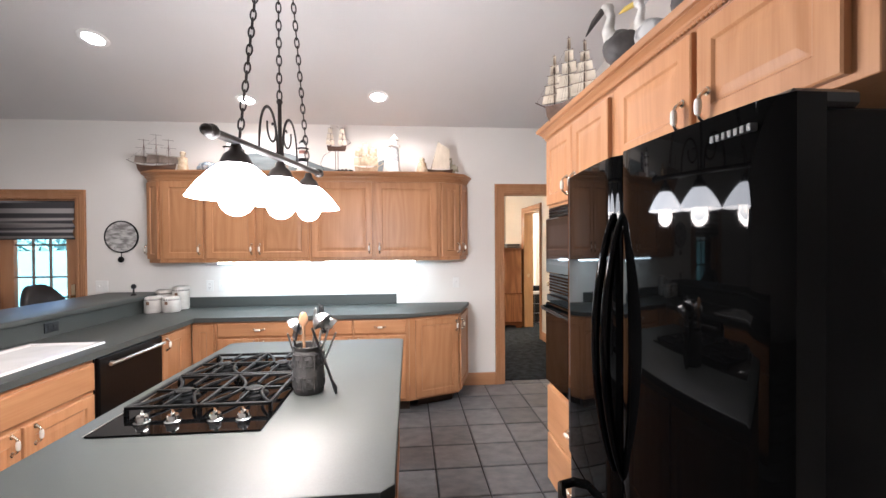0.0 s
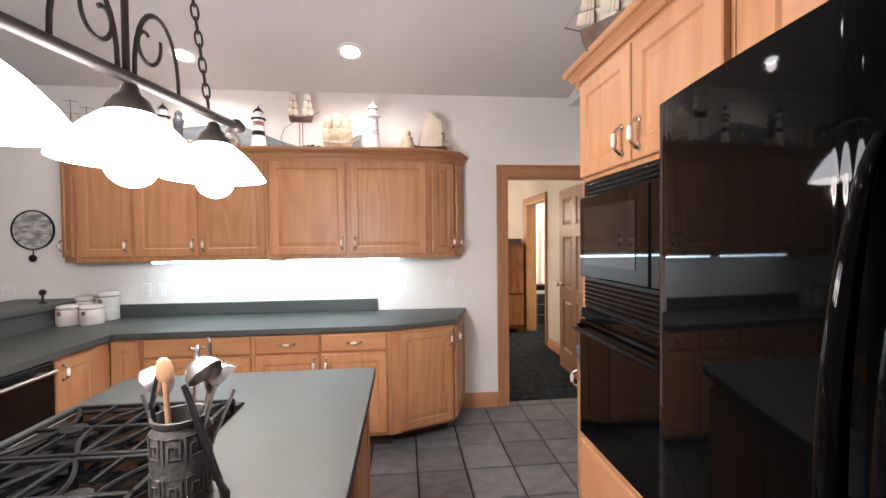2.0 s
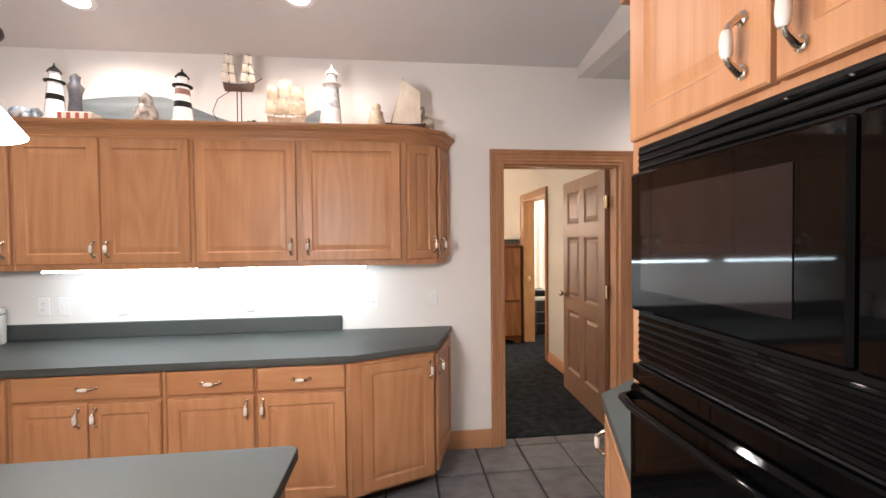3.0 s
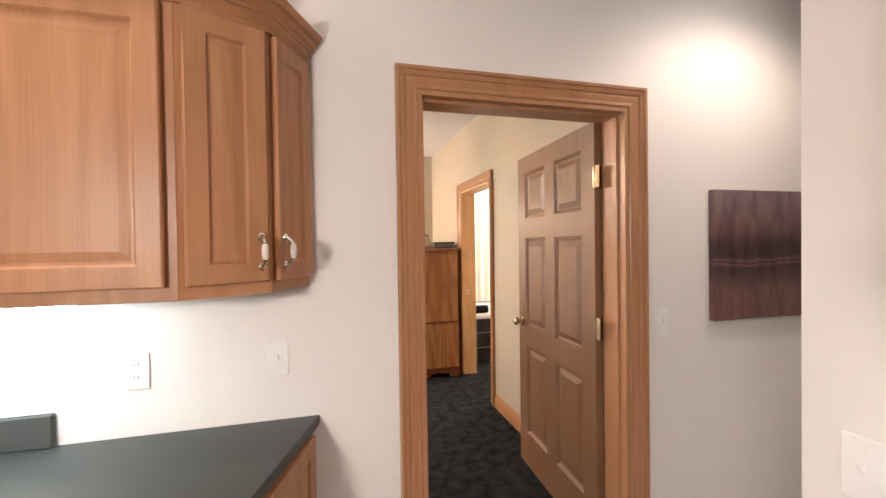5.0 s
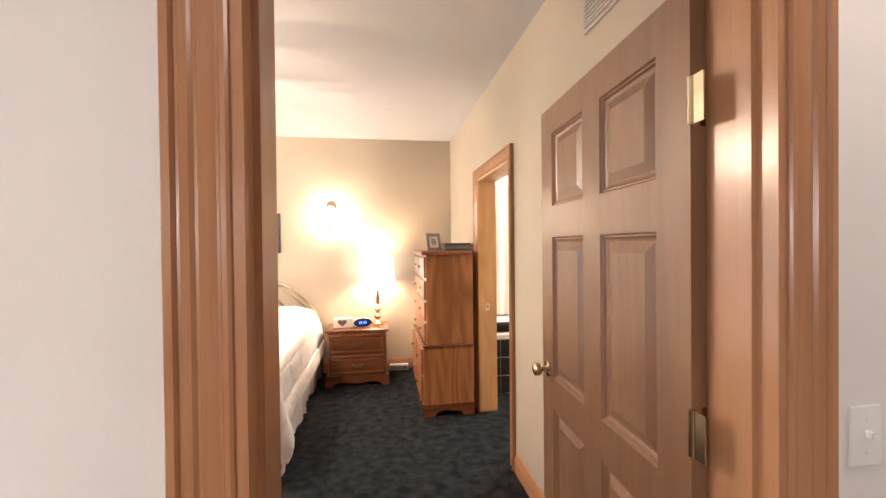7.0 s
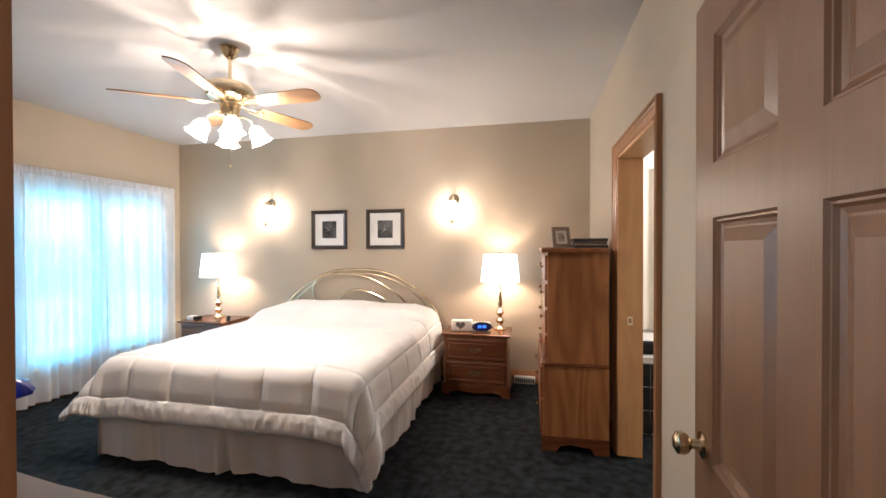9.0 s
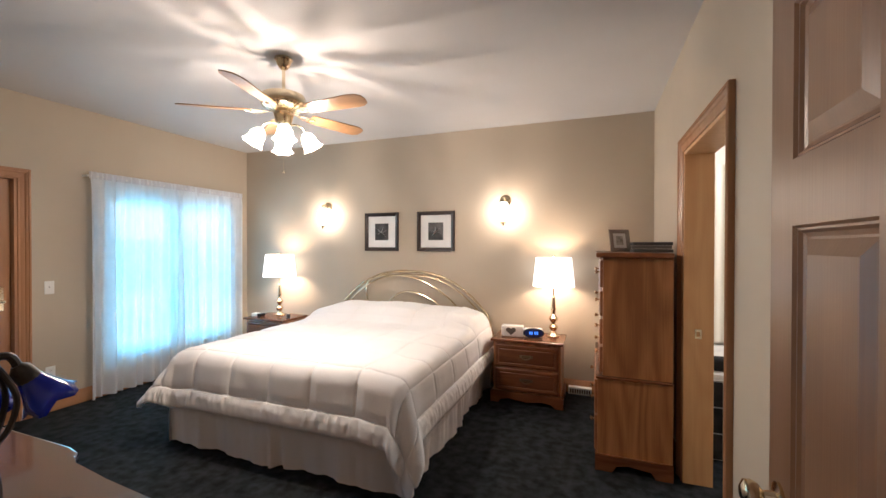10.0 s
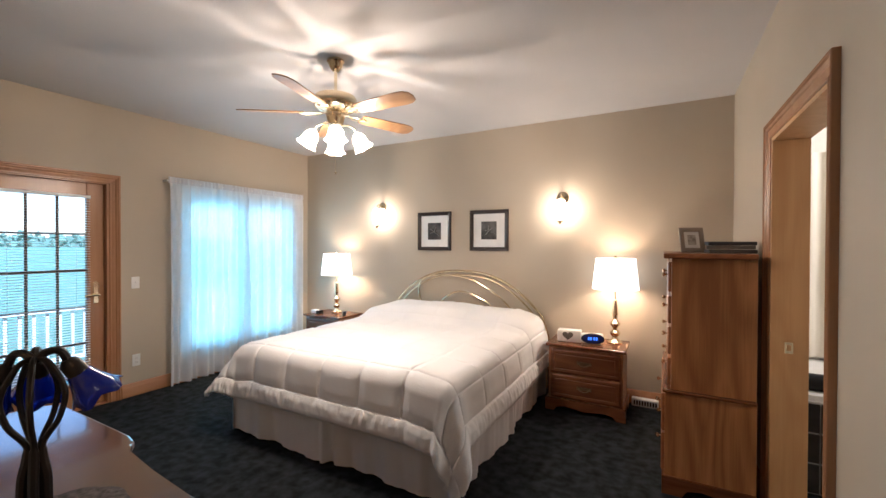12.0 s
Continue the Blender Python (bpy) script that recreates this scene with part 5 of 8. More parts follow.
for s in (-1, 1):
    pts = []
    for k in range(15):
        a = math.pi * k / 14
        pts.append(mid + dirn * s * (0.082 - 0.078 * math.cos(a) + 0.02) + Vector((0, 0, 0.0 + 0.185 * math.sin(a) ** 0.8)))
    pts = pts[::-1]
    sp = []
    for k in range(22):
        a = 2.2 + k * 0.26
        r = 0.050 * (1 - k / 30)
        sp.append(mid + dirn * s * (0.066 - r * math.cos(a + 0.6) * 1.0) + Vector((0, 0, 0.105 + r * math.sin(a + 0.6) * 1.3)))
    part("scroll", tube(bmesh.new(), pts, 0.0065, 8, flat=0.6), BRONZE, pl, smooth=True)
    part("scroll", tube(bmesh.new(), sp, 0.0055, 8, flat=0.6), BRONZE, pl, smooth=True)
for x, y, rim in PENDANTS:
    bm = lathe(bmesh.new(), [(0.010, 0.075), (0.016, 0.070), (0.022, 0.050), (0.040, 0.035), (0.050, 0.012), (0.052, 0.0)], x, y, rim + 0.108, 24)
    part("socket_cap", bm, BRONZE, pl, smooth=True)
    bm = lathe(bmesh.new(), [(0.050, 0.112), (0.056, 0.109), (0.088, 0.082), (0.122, 0.044), (0.152, 0.0), (0.149, -0.001), (0.118, 0.042), (0.084, 0.079), (0.050, 0.106)], x, y, rim, 40, caps=False)
    o = part("shade", bm, SHADE_GLASS, pl, "white alabaster glass shade, lit", smooth=True)
    o.visible_shadow = False
    bm = ball(bmesh.new(), (x, y, rim - 0.006), 0.056, 20)
    o = part("globe", bm, GLOBE, pl, "round frosted bulb, lit", smooth=True)
    o.visible_shadow = False
top_z = ceil_z(1.735)
bm = lathe(bmesh.new(), [(0.075, 0.02), (0.075, -0.012), (0.060, -0.028), (0.018, -0.036)], mid.x, mid.y, top_z, 24)
part("canopy", bm, BRONZE, pl, smooth=True)
def chain(a, b):
    a, b = Vector(a), Vector(b)
    L_ = (b - a).length
    n = int(L_ / 0.036)
    d = (b - a).normalized()
    q = d.to_track_quat("Z", "X").to_matrix().to_4x4()
    bm = bmesh.new()
    for k in range(n):
        c = a + d * (L_ * (k + 0.5) / n)
        m = Matrix.Translation(c) @ q @ pose(0, 0, 0, 0, 0, 90 * (k % 2) + 20)
        pts = [m @ Vector((0.0095 * math.cos(t), 0, 0.0235 * math.sin(t))) for t in [2 * math.pi * i / 12 for i in range(12)]]
        tube(bm, pts, 0.0030, 6, closed=True)
    return bm
for s, e in ((B0 + dirn * 0.17, -0.03), (mid + Vector((0, 0, 0.23)), 0.0), (B1 - dirn * 0.17, 0.03)):
    part("chain", chain(s + Vector((0, 0, 0.012)), (mid.x, mid.y + e, top_z - 0.03)), BRONZE, pl)

# recessed lights, with fixtures for the added unseen lamps too
for k, (x, y) in enumerate(DOWNLIGHTS + [(2.45, 3.74), (3.2, 2.2)]):
    hall = k >= len(DOWNLIGHTS)
    z = HCEIL if hall else ceil_z(y)
    tilt = pose(0, 0, 0, 0 if hall else -math.degrees(math.atan(SLOPE)))
    dl = thing("recessed_light", (x, y, z), "round white recessed ceiling light, lit", "recessed light", "ceiling lights")
    m = Matrix.Translation((x, y, z)) @ tilt
    part("trim_ring", lathe(bmesh.new(), [(0.062, -0.002), (0.066, -0.010), (0.092, -0.006), (0.094, 0.0)], seg=32, caps=False, m=m), WHITE, dl, smooth=True)
    o = part("lamp_face", lathe(bmesh.new(), [(0.063, -0.006), (0.045, -0.018), (0.012, -0.022)], seg=24, m=m), BULB_ON, dl, smooth=True)
    o.visible_shadow = False

# under-cabinet tubes
for x0, x1 in ((-1.83, -0.95), (-0.84, 0.06)):
    t = thing("under_cabinet_light", ((x0 + x1) / 2, 4.0, 1.35), "white under-cabinet fluorescent light, lit", "light fixture", "under-cabinet lights")
    part("housing", box(x0, x1, 3.955, 4.045, 1.345, 1.36, 0.003), WHITE, t)
    o = part("tube", tube(bmesh.new(), [(x0 + 0.015, 3.975, 1.338), (x1 - 0.015, 3.975, 1.338)], 0.008, 10), TUBE_ON, t, smooth=True)
    o.visible_shadow = False

# cooktop
CK = (-1.045, -0.50, 1.335, 2.245)
ck = thing("gas_cooktop", (-0.77, 1.79, CZ), "black glass gas cooktop with cast-iron grates and chrome knobs", "cooktop")
part("glass_plate", box(CK[0], CK[1], CK[2], CK[3], CZ, CZ + 0.006, 0.002), BLACK, ck)
part("edge_strip", box(CK[0] - 0.006, CK[0], CK[2], CK[3], CZ, CZ + 0.008, 0.001), CHROME, ck)
part("vent_strip", box(CK[0] + 0.005, CK[1] - 0.005, CK[3] - 0.04, CK[3] - 0.008, CZ + 0.006, CZ + 0.010, 0.002), BLACKMAT, ck)
for i, (kx) in enumerate((-0.925, -0.825, -0.685, -0.590)):
    bm = lathe(bmesh.new(), [(0.026, 0), (0.026, 0.005), (0.021, 0.008), (0.019, 0.024), (0.016, 0.027)], kx, 1.425, CZ + 0.006, 20)
    bx(bm, -0.005, 0.005, -0.022, 0.022, 0, 0.014, 0.002, m=Matrix.Translation((kx, 1.425, CZ + 0.030)) @ pose(0, 0, 0, 0, 0, 35))
    part("knob", bm, CHROME, ck, smooth=True)
for bxx, by in ((-0.91, 1.66), (-0.64, 1.66), (-0.91, 2.02), (-0.64, 2.02)):
    bm = lathe(bmesh.new(), [(0.055, 0), (0.052, 0.008), (0.036, 0.012), (0.036, 0.020), (0.030, 0.024)], bxx, by, CZ + 0.006, 24)
    part("burner", bm, BLACKMAT, ck, smooth=True)
    part("burner_cap", lathe(bmesh.new(), [(0.034, 0), (0.034, 0.006), (0.028, 0.009)], bxx, by, CZ + 0.030, 24), IRON, ck, smooth=True)
GZ = CZ + 0.040
for g0, g1 in ((1.485, 1.835), (1.845, 2.195)):
    x0, x1 = CK[0] + 0.02, CK[1] - 0.015
    bm = bmesh.new()
    w = 0.0068
    for a in ((x0, x1, g0, g0 + 2 * w), (x0, x1, g1 - 2 * w, g1), (x0, x0 + 2 * w, g0, g1), (x1 - 2 * w, x1, g0, g1), ((x0 + x1) / 2 - w, (x0 + x1) / 2 + w, g0, g1), (x0, x1, (g0 + g1) / 2 - w, (g0 + g1) / 2 + w)):
        bx(bm, *a, GZ - 0.012, GZ, 0.002)
    for fx in (x0 + 0.006, x1 - 0.006, (x0 + x1) / 2):
        for fy in (g0 + 0.006, g1 - 0.006):
            bx(bm, fx - 0.006, fx + 0.006, fy - 0.006, fy + 0.006, CZ + 0.006, GZ - 0.01)
    for cx in ((3 * x0 + x1) / 4, (x0 + 3 * x1) / 4):
        cy = (g0 + g1) / 2
        for s in (-1, 1):
            pts = [(cx + s * (0.042 + 0.078 * abs(q) ** 1.8), cy + 0.165 * q, GZ - 0.006) for q in [j / 7 for j in range(-7, 8)]]
            tube(bm, pts, 0.0062, 6)
            bx(bm, cx - 0.005, cx + 0.005, min(cy + s * 0.05, cy + s * 0.165), max(cy + s * 0.05, cy + s * 0.165), GZ - 0.011, GZ + 0.001, 0.001)
    part("grate", bm, IRON, ck, smooth=True)

# crock with utensils
CR = (-0.432, 1.695)
crock = solo("utensil_crock", lathe(bmesh.new(), [(0.056, 0), (0.060, 0.006), (0.062, 0.03), (0.063, 0.10), (0.062, 0.155), (0.057, 0.172), (0.055, 0.178), (0.061, 0.190), (0.062, 0.196), (0.055, 0.196), (0.051, 0.180), (0.054, 0.02), (0.0, 0.015)], *CR, CZ, 36, caps=False),
             mat("grey carved stoneware", (0.078, 0.072, 0.068), 0.7, colour2=(0.045, 0.042, 0.040), scale=(28, 28, 22), bump=1.0, bump_scale=45, detail=2), "dark grey carved stoneware crock holding utensils", "crock", smooth=True)
for zc in (0.045, 0.135):
    for k in range(9):
        a0 = 2 * math.pi * k / 9
        key = [(-1, -1), (-1, 1), (1, 1), (1, -0.6), (-0.4, -0.6), (-0.4, 0.4), (0.4, 0.4), (0.4, -0.05)]
        pts = [Vector((CR[0] + 0.0635 * math.cos(a0 + 0.27 * u), CR[1] + 0.0635 * math.sin(a0 + 0.27 * u), CZ + zc + 0.028 * v)) for u, v in key]
        part("carved_key", tube(bmesh.new(), pts, 0.0022, 5), crock.data.materials[0], crock, smooth=True)
def stick(a, b, r=0.0045):
    return tube(bmesh.new(), [a, b], r, 8)
cx, cy = CR
WOODEN = wood("pale spoon wood", (0.46, 0.27, 0.15), (0.38, 0.21, 0.11), 2)
def utensil(name, label, foot, head, mat_h, shape, r=0.0045):
    u = thing(name, (cx + foot[0], cy + foot[1], CZ + 0.02), label, "utensil", "utensils in the crock")
    a, b = Vector((cx + foot[0], cy + foot[1], CZ + 0.02)), Vector((cx + head[0], cy + head[1], CZ + head[2]))
    part("handle", stick(a, b, r), mat_h, u, smooth=True)
    d = (b - a).normalized()
    m = Matrix.Translation(b) @ d.to_track_quat("Z", "Y").to_matrix().to_4x4()
    bm = bmesh.new()
    if shape == "ladle":
        lathe(bm, [(0.003, -0.036), (0.023, -0.030), (0.036, -0.014), (0.042, 0.004), (0.0395, 0.004), (0.034, -0.012), (0.021, -0.027), (0.0, -0.032)], seg=20, caps=False, m=m @ T((0.0, 0.036, 0.016)) @ pose(0, 0, 0, 115))
    elif shape == "spoon":
        ball(bm, (0, 0, 0.026), 0.026, 14, (0.72, 0.25, 1.2))
        bm.transform(m)
    elif shape == "turner":
        bx(bm, -0.036, 0.036, -0.002, 0.002, 0, 0.085, 0.006)
        bm.transform(m @ pose(0, 0, 0, -18))
    elif shape == "slotted":
        for k in range(4):
            bx(bm, -0.032 + 0.018 * k, -0.022 + 0.018 * k, -0.002, 0.002, 0.015, 0.080, 0.001)
        bx(bm, -0.036, 0.036, -0.002, 0.002, 0.0, 0.015, 0.001)
        bx(bm, -0.036, 0.036, -0.002, 0.002, 0.080, 0.09, 0.001)
        bm.transform(m @ pose(0, 0, 0, -15))
    return u, bm
for name, label, foot, head, mh, shape, mb, r in (
        ("ladle", "shiny steel ladle standing in the crock", (-0.02, 0.01), (-0.085, 0.0, 0.245), STEEL, "ladle", STEEL, 0.004),
        ("ladle", "shiny steel ladle leaning outwards", (0.01, 0.0), (0.088, -0.025, 0.268), STEEL, "ladle", STEEL, 0.004),
        ("ladle", "small steel ladle leaning outwards", (0.02, 0.01), (0.108, 0.03, 0.238), STEEL, "ladle", CHROME, 0.004),
        ("wooden_spoon", "pale wooden spoon standing in the crock", (-0.01, -0.02), (-0.008, -0.045, 0.285), WOODEN, "spoon", WOODEN, 0.006),
        ("spatula", "black nylon spatula in the crock", (-0.03, -0.01), (-0.052, -0.02, 0.225), PLASTIC_BLACK, "turner", PLASTIC_BLACK, 0.005),
        ("slotted_turner", "black slotted nylon turner", (0.0, 0.03), (0.045, 0.055, 0.265), STEEL, "slotted", PLASTIC_BLACK, 0.005),
        ("serving_spoon", "shiny steel serving spoon", (0.0, 0.02), (0.02, 0.03, 0.29), STEEL, "spoon", STEEL, 0.004)):
    u, bm = utensil(name, label, foot, head, mh, shape, r)
    part("head", bm, mb, u, smooth=True)
tg = thing("tongs", (cx + 0.05, cy - 0.02, CZ), "black and steel tongs hooked over the crock rim", "tongs", "utensils in the crock")
for k, o in ((0, 0.0), (1, 0.010)):
    part("arm", tube(bmesh.new(), [(cx + 0.02, cy - 0.03 + o, CZ + 0.27), (cx + 0.066, cy - 0.045 + o, CZ + 0.16), (cx + 0.105, cy - 0.055 + o, CZ + 0.055)], [0.006, 0.009, 0.008], 8, flat=0.5), PLASTIC_BLACK, tg, smooth=True)
part("tip", tube(bmesh.new(), [(cx + 0.103, cy - 0.052, CZ + 0.062), (cx + 0.118, cy - 0.055, CZ + 0.03), (cx + 0.122, cy - 0.056, CZ + 0.006)], [0.008, 0.018, 0.009], 10, flat=0.5), PLASTIC_BLACK, tg, smooth=True)

# sink in the peninsula counter
SKX0, SKX1, SKY0, SKY1 = -2.38, -1.935, 1.85, 2.70
sk = thing("kitchen_sink", (-2.15, 2.27, CZ), "white enamel drop-in kitchen sink", "sink")
bm = bmesh.new()
lp = []
for ins, z in ((0, 0.0), (0.004, 0.010), (0.03, 0.012), (0.036, 0.008)):
    lp.append([bm.verts.new(p) for p in ((SKX0 + ins, SKY0 + ins, CZ + z), (SKX1 - ins, SKY0 + ins, CZ + z), (SKX1 - ins, SKY1 - ins, CZ + z), (SKX0 + ins, SKY1 - ins, CZ + z))])
for a, b in zip(lp, lp[1:]):
    for k in range(4):
        bm.faces.new((a[k], a[(k + 1) % 4], b[(k + 1) % 4], b[k]))
part("rim", bm, PORC, sk, smooth=True)
bm = bmesh.new()
lp = []
for ins, z in ((0.036, 0.008), (0.05, 0.0025), (0.11, 0.002)):
    lp.append([bm.verts.new(p) for p in ((SKX0 + ins, SKY0 + ins, CZ + z), (SKX1 - ins, SKY0 + ins, CZ + z), (SKX1 - ins, SKY1 - ins, CZ + z), (SKX0 + ins, SKY1 - ins, CZ + z))])
for a, b in zip(lp, lp[1:]):
    for k in range(4):
        bm.faces.new((a[k], a[(k + 1) % 4], b[(k + 1) % 4], b[k]))
bm.faces.new(lp[-1])
part("basin", bm, PORC, sk)

# plates: outlets and switches; local x across, z up, face at -y
def wall_plate(name, m, gangs, kindw, label, colour=None):
    w = 0.07 + 0.046 * (gangs - 1)
    t = tagged(new(name), label, "outlet" if kindw == "outlet" else "light switch")
    t.matrix_basis = m
    def put(nm, bm, mt, lab=""):
        o = part(nm, bm, mt, label=lab)
        o.parent = t
        return o
    put("plate", box(-w / 2, w / 2, -0.006, 0, -0.057, 0.057, 0.003, 2), colour or WHITE)
    for g in range(gangs):
        gx = (g - (gangs - 1) / 2) * 0.046
        if kindw == "outlet":
            for z in (-0.02, 0.02):
                put("socket", box(gx - 0.015, gx + 0.015, -0.008, -0.006, z - 0.013, z + 0.013, 0.001), colour or PORC)
                for q in (-0.006, 0.006):
                    put("slot", box(gx + q - 0.001, gx + q + 0.001, -0.0085, -0.008, z - 0.003, z + 0.006), PLASTIC_BLACK)
        else:
            put("toggle", box(gx - 0.005, gx + 0.005, -0.016, -0.006, -0.002, 0.012, 0.002), PORC)
            put("screw", box(gx - 0.003, gx + 0.003, -0.0068, -0.006, 0.028, 0.034), PORC)
            put("screw", box(gx - 0.003, gx + 0.003, -0.0068, -0.006, -0.034, -0.028), PORC)
    return t
WP = lambda x, z: T((x, WY0 - 0.0005, z))
wall_plate("wall_outlet", WP(-2.01, 1.10), 1, "outlet", "white duplex wall outlet over the counter")
wall_plate("wall_switch", WP(-1.89, 1.10), 1, "switch", "white switch plate over the counter")
wall_plate("wall_outlet", WP(0.075, 1.095), 1, "outlet", "white duplex wall outlet over the counter")
wall_plate("wall_switch", WP(0.49, 1.10), 1, "switch", "white switch plate beside the cabinets")
wall_plate("wall_switch", WP(2.085, 1.125), 1, "switch", "white switch plate beside the bedroom door")
wall_plate("wall_switch", WP(-3.03, 1.11), 2, "switch", "white double switch plate beside the patio door")
wall_plate("wall_switch", T((KX1 - 0.0005, 3.175, 1.085)) @ pose(0, 0, 0, 0, 0, -90), 3, "switch", "white triple switch plate at the wall's end")
for y in (2.35, 2.95):
    wall_plate("wall_outlet", T((-2.4595, y, 0.955)) @ pose(0, 0, 0, 0, 90, 90), 1, "outlet", "black wall outlet in the bar's riser", PLASTIC_BLACK)

# two small grey bars on the wall, just above the backsplash
for x in (-1.54, -0.74):
    solo("cable_clip", box(x - 0.028, x + 0.028, WY0 - 0.009, WY0, 1.031, 1.041, 0.003), mat("small bar grey", (0.42, 0.42, 0.40), 0.5) if x < -1 else bpy.data.materials["small bar grey"], "small grey bar on the wall above the counter", "clip", "clips over the counter")

# round wall clock with a pendulum
RUST = mat("weathered grey print", (0.52, 0.50, 0.48), 0.7, colour2=(0.19, 0.18, 0.17), scale=(9, 9, 26), detail=8, lo=0.42, hi=0.58)
wc = thing("wall_clock", (-2.84, WY0, 1.60), "round dark-rimmed wall clock with a weathered face and pendulum", "clock")
mclk = T((-2.84, WY0 - 0.001, 1.60)) @ pose(0, 0, 0, 90)
part("rim", lathe(bmesh.new(), [(0.148, 0), (0.158, 0.0), (0.160, 0.010), (0.156, 0.018), (0.150, 0.016), (0.148, 0.010)], seg=40, m=mclk, caps=False), IRON, wc, smooth=True)
part("face", lathe(bmesh.new(), [(0.149, 0.0), (0.149, 0.010)], seg=40, m=mclk), RUST, wc)
bm = bmesh.new()
for k in range(12):
    bx(bm, -0.003, 0.003, 0.112, 0.13, 0, 0.002, m=mclk @ T((0, 0, 0.010)) @ pose(0, 0, 0, 0, 0, 30 * k))
part("hour_marks", bm, mat("grey hour marks", (0.22, 0.21, 0.20), 0.6), wc)
bm = tube(bmesh.new(), [(-2.84, WY0 - 0.012, 1.445), (-2.84, WY0 - 0.012, 1.40)], 0.004, 8)
ball(bm, (-2.84, WY0 - 0.018, 1.375), 0.030, 16, (1, 0.5, 1))
part("pendulum", bm, IRON, wc, smooth=True)

# canisters
HULLTAG = mat("brown tag wood", (0.22, 0.13, 0.08), 0.6, colour2=(0.15, 0.085, 0.05), scale=(60, 60, 12))
def canister(x, y, r, h):
    t = thing("canister", (x, y, CZ), "white ceramic canister with a clamp lid and wooden tag", "canister", "canisters in the corner")
    part("jar", lathe(bmesh.new(), [(r * 0.94, 0), (r, 0.006), (r, h * 0.74), (r * 0.93, h * 0.79)], x, y, CZ, 24), STONEWARE, t, smooth=True)
    part("seal", lathe(bmesh.new(), [(r * 0.97, h * 0.775), (r * 0.97, h * 0.83)], x, y, CZ, 24), mat("grey rubber", (0.2, 0.19, 0.18), 0.7) if "grey rubber" not in bpy.data.materials else bpy.data.materials["grey rubber"], t)
    part("lid", lathe(bmesh.new(), [(r * 0.96, h * 0.815), (r, h * 0.83), (r, h * 0.92), (r * 0.9, h * 0.97), (r * 0.5, h)], x, y, CZ, 24), STONEWARE, t, smooth=True)
    bm = tube(bmesh.new(), [(x - 0.008, y - r - 0.003, CZ + h * 0.93), (x - 0.008, y - r - 0.008, CZ + h * 0.70), (x + 0.008, y - r - 0.008, CZ + h * 0.70), (x + 0.008, y - r - 0.003, CZ + h * 0.93)], 0.0018, 6)
    part("clamp", bm, STEEL, t)
    part("tag", box(x - 0.013, x + 0.013, y - r - 0.012, y - r - 0.008, CZ + h * 0.52, CZ + h * 0.72, 0.001), HULLTAG, t, "small wooden tag")
for x, y, r, h in ((-2.380, 3.93, 0.073, 0.150), (-2.228, 3.945, 0.074, 0.145), (-2.385, 4.115, 0.073, 0.195), (-2.235, 4.12, 0.073, 0.230)):
    canister(x, y, r, h)
fig = bmesh.new()
lathe(fig, [(0.025, 0), (0.022, 0.01), (0.008, 0.02), (0.007, 0.06), (0.02, 0.07), (0.022, 0.09), (0.010, 0.105)], -2.55, 3.93, 1.05, 14)
solo("bottle", fig, PLASTIC_BLACK, "small black bottle on the raised bar", "bottle", smooth=True)

# roman shade on the patio door
STRIPE = mat("striped grey cloth", (0.30, 0.28, 0.27), 0.9, colour2=(0.045, 0.042, 0.045), scale=(0.3, 0.3, 21), lo=0.46, hi=0.54, detail=0, bump=0.2, bump_scale=200)
rs = thing("roman_shade", (-3.63, WY0 + 0.02, 1.9), "grey striped roman shade, half raised", "window shade")
bm = bmesh.new()
prev = None
for k in range(25):
    s = k / 24
    z = 1.94 - 0.36 * s
    y = WY0 + 0.012 - 0.012 - 0.030 * abs(math.sin(s * math.pi * (1 if s < 0.5 else 3))) * (0.4 if s < 0.5 else 1.0)
    row = [bm.verts.new((x, y, z)) for x in (-4.0, -3.63, -3.27)]
    if prev:
        for i in range(2):
            bm.faces.new((prev[i], prev[i + 1], row[i + 1], row[i]))
    prev = row
o = part("cloth", bm, STRIPE, rs, smooth=True)
sol = o.modifiers.new("thickness", "SOLIDIFY")
sol.thickness = 0.004
part("head_rail", box(-4.0, -3.27, WY0 + 0.002, WY0 + 0.03, 1.925, 1.955), STRIPE, rs)

# painting in the hall
PAINT = mat("dark red lake painting", (0.62, 0.62, 0.62), 0.6, colour2=(0.34, 0.34, 0.34), scale=(24, 24, 6), bump=0.25, bump_scale=160, detail=8)


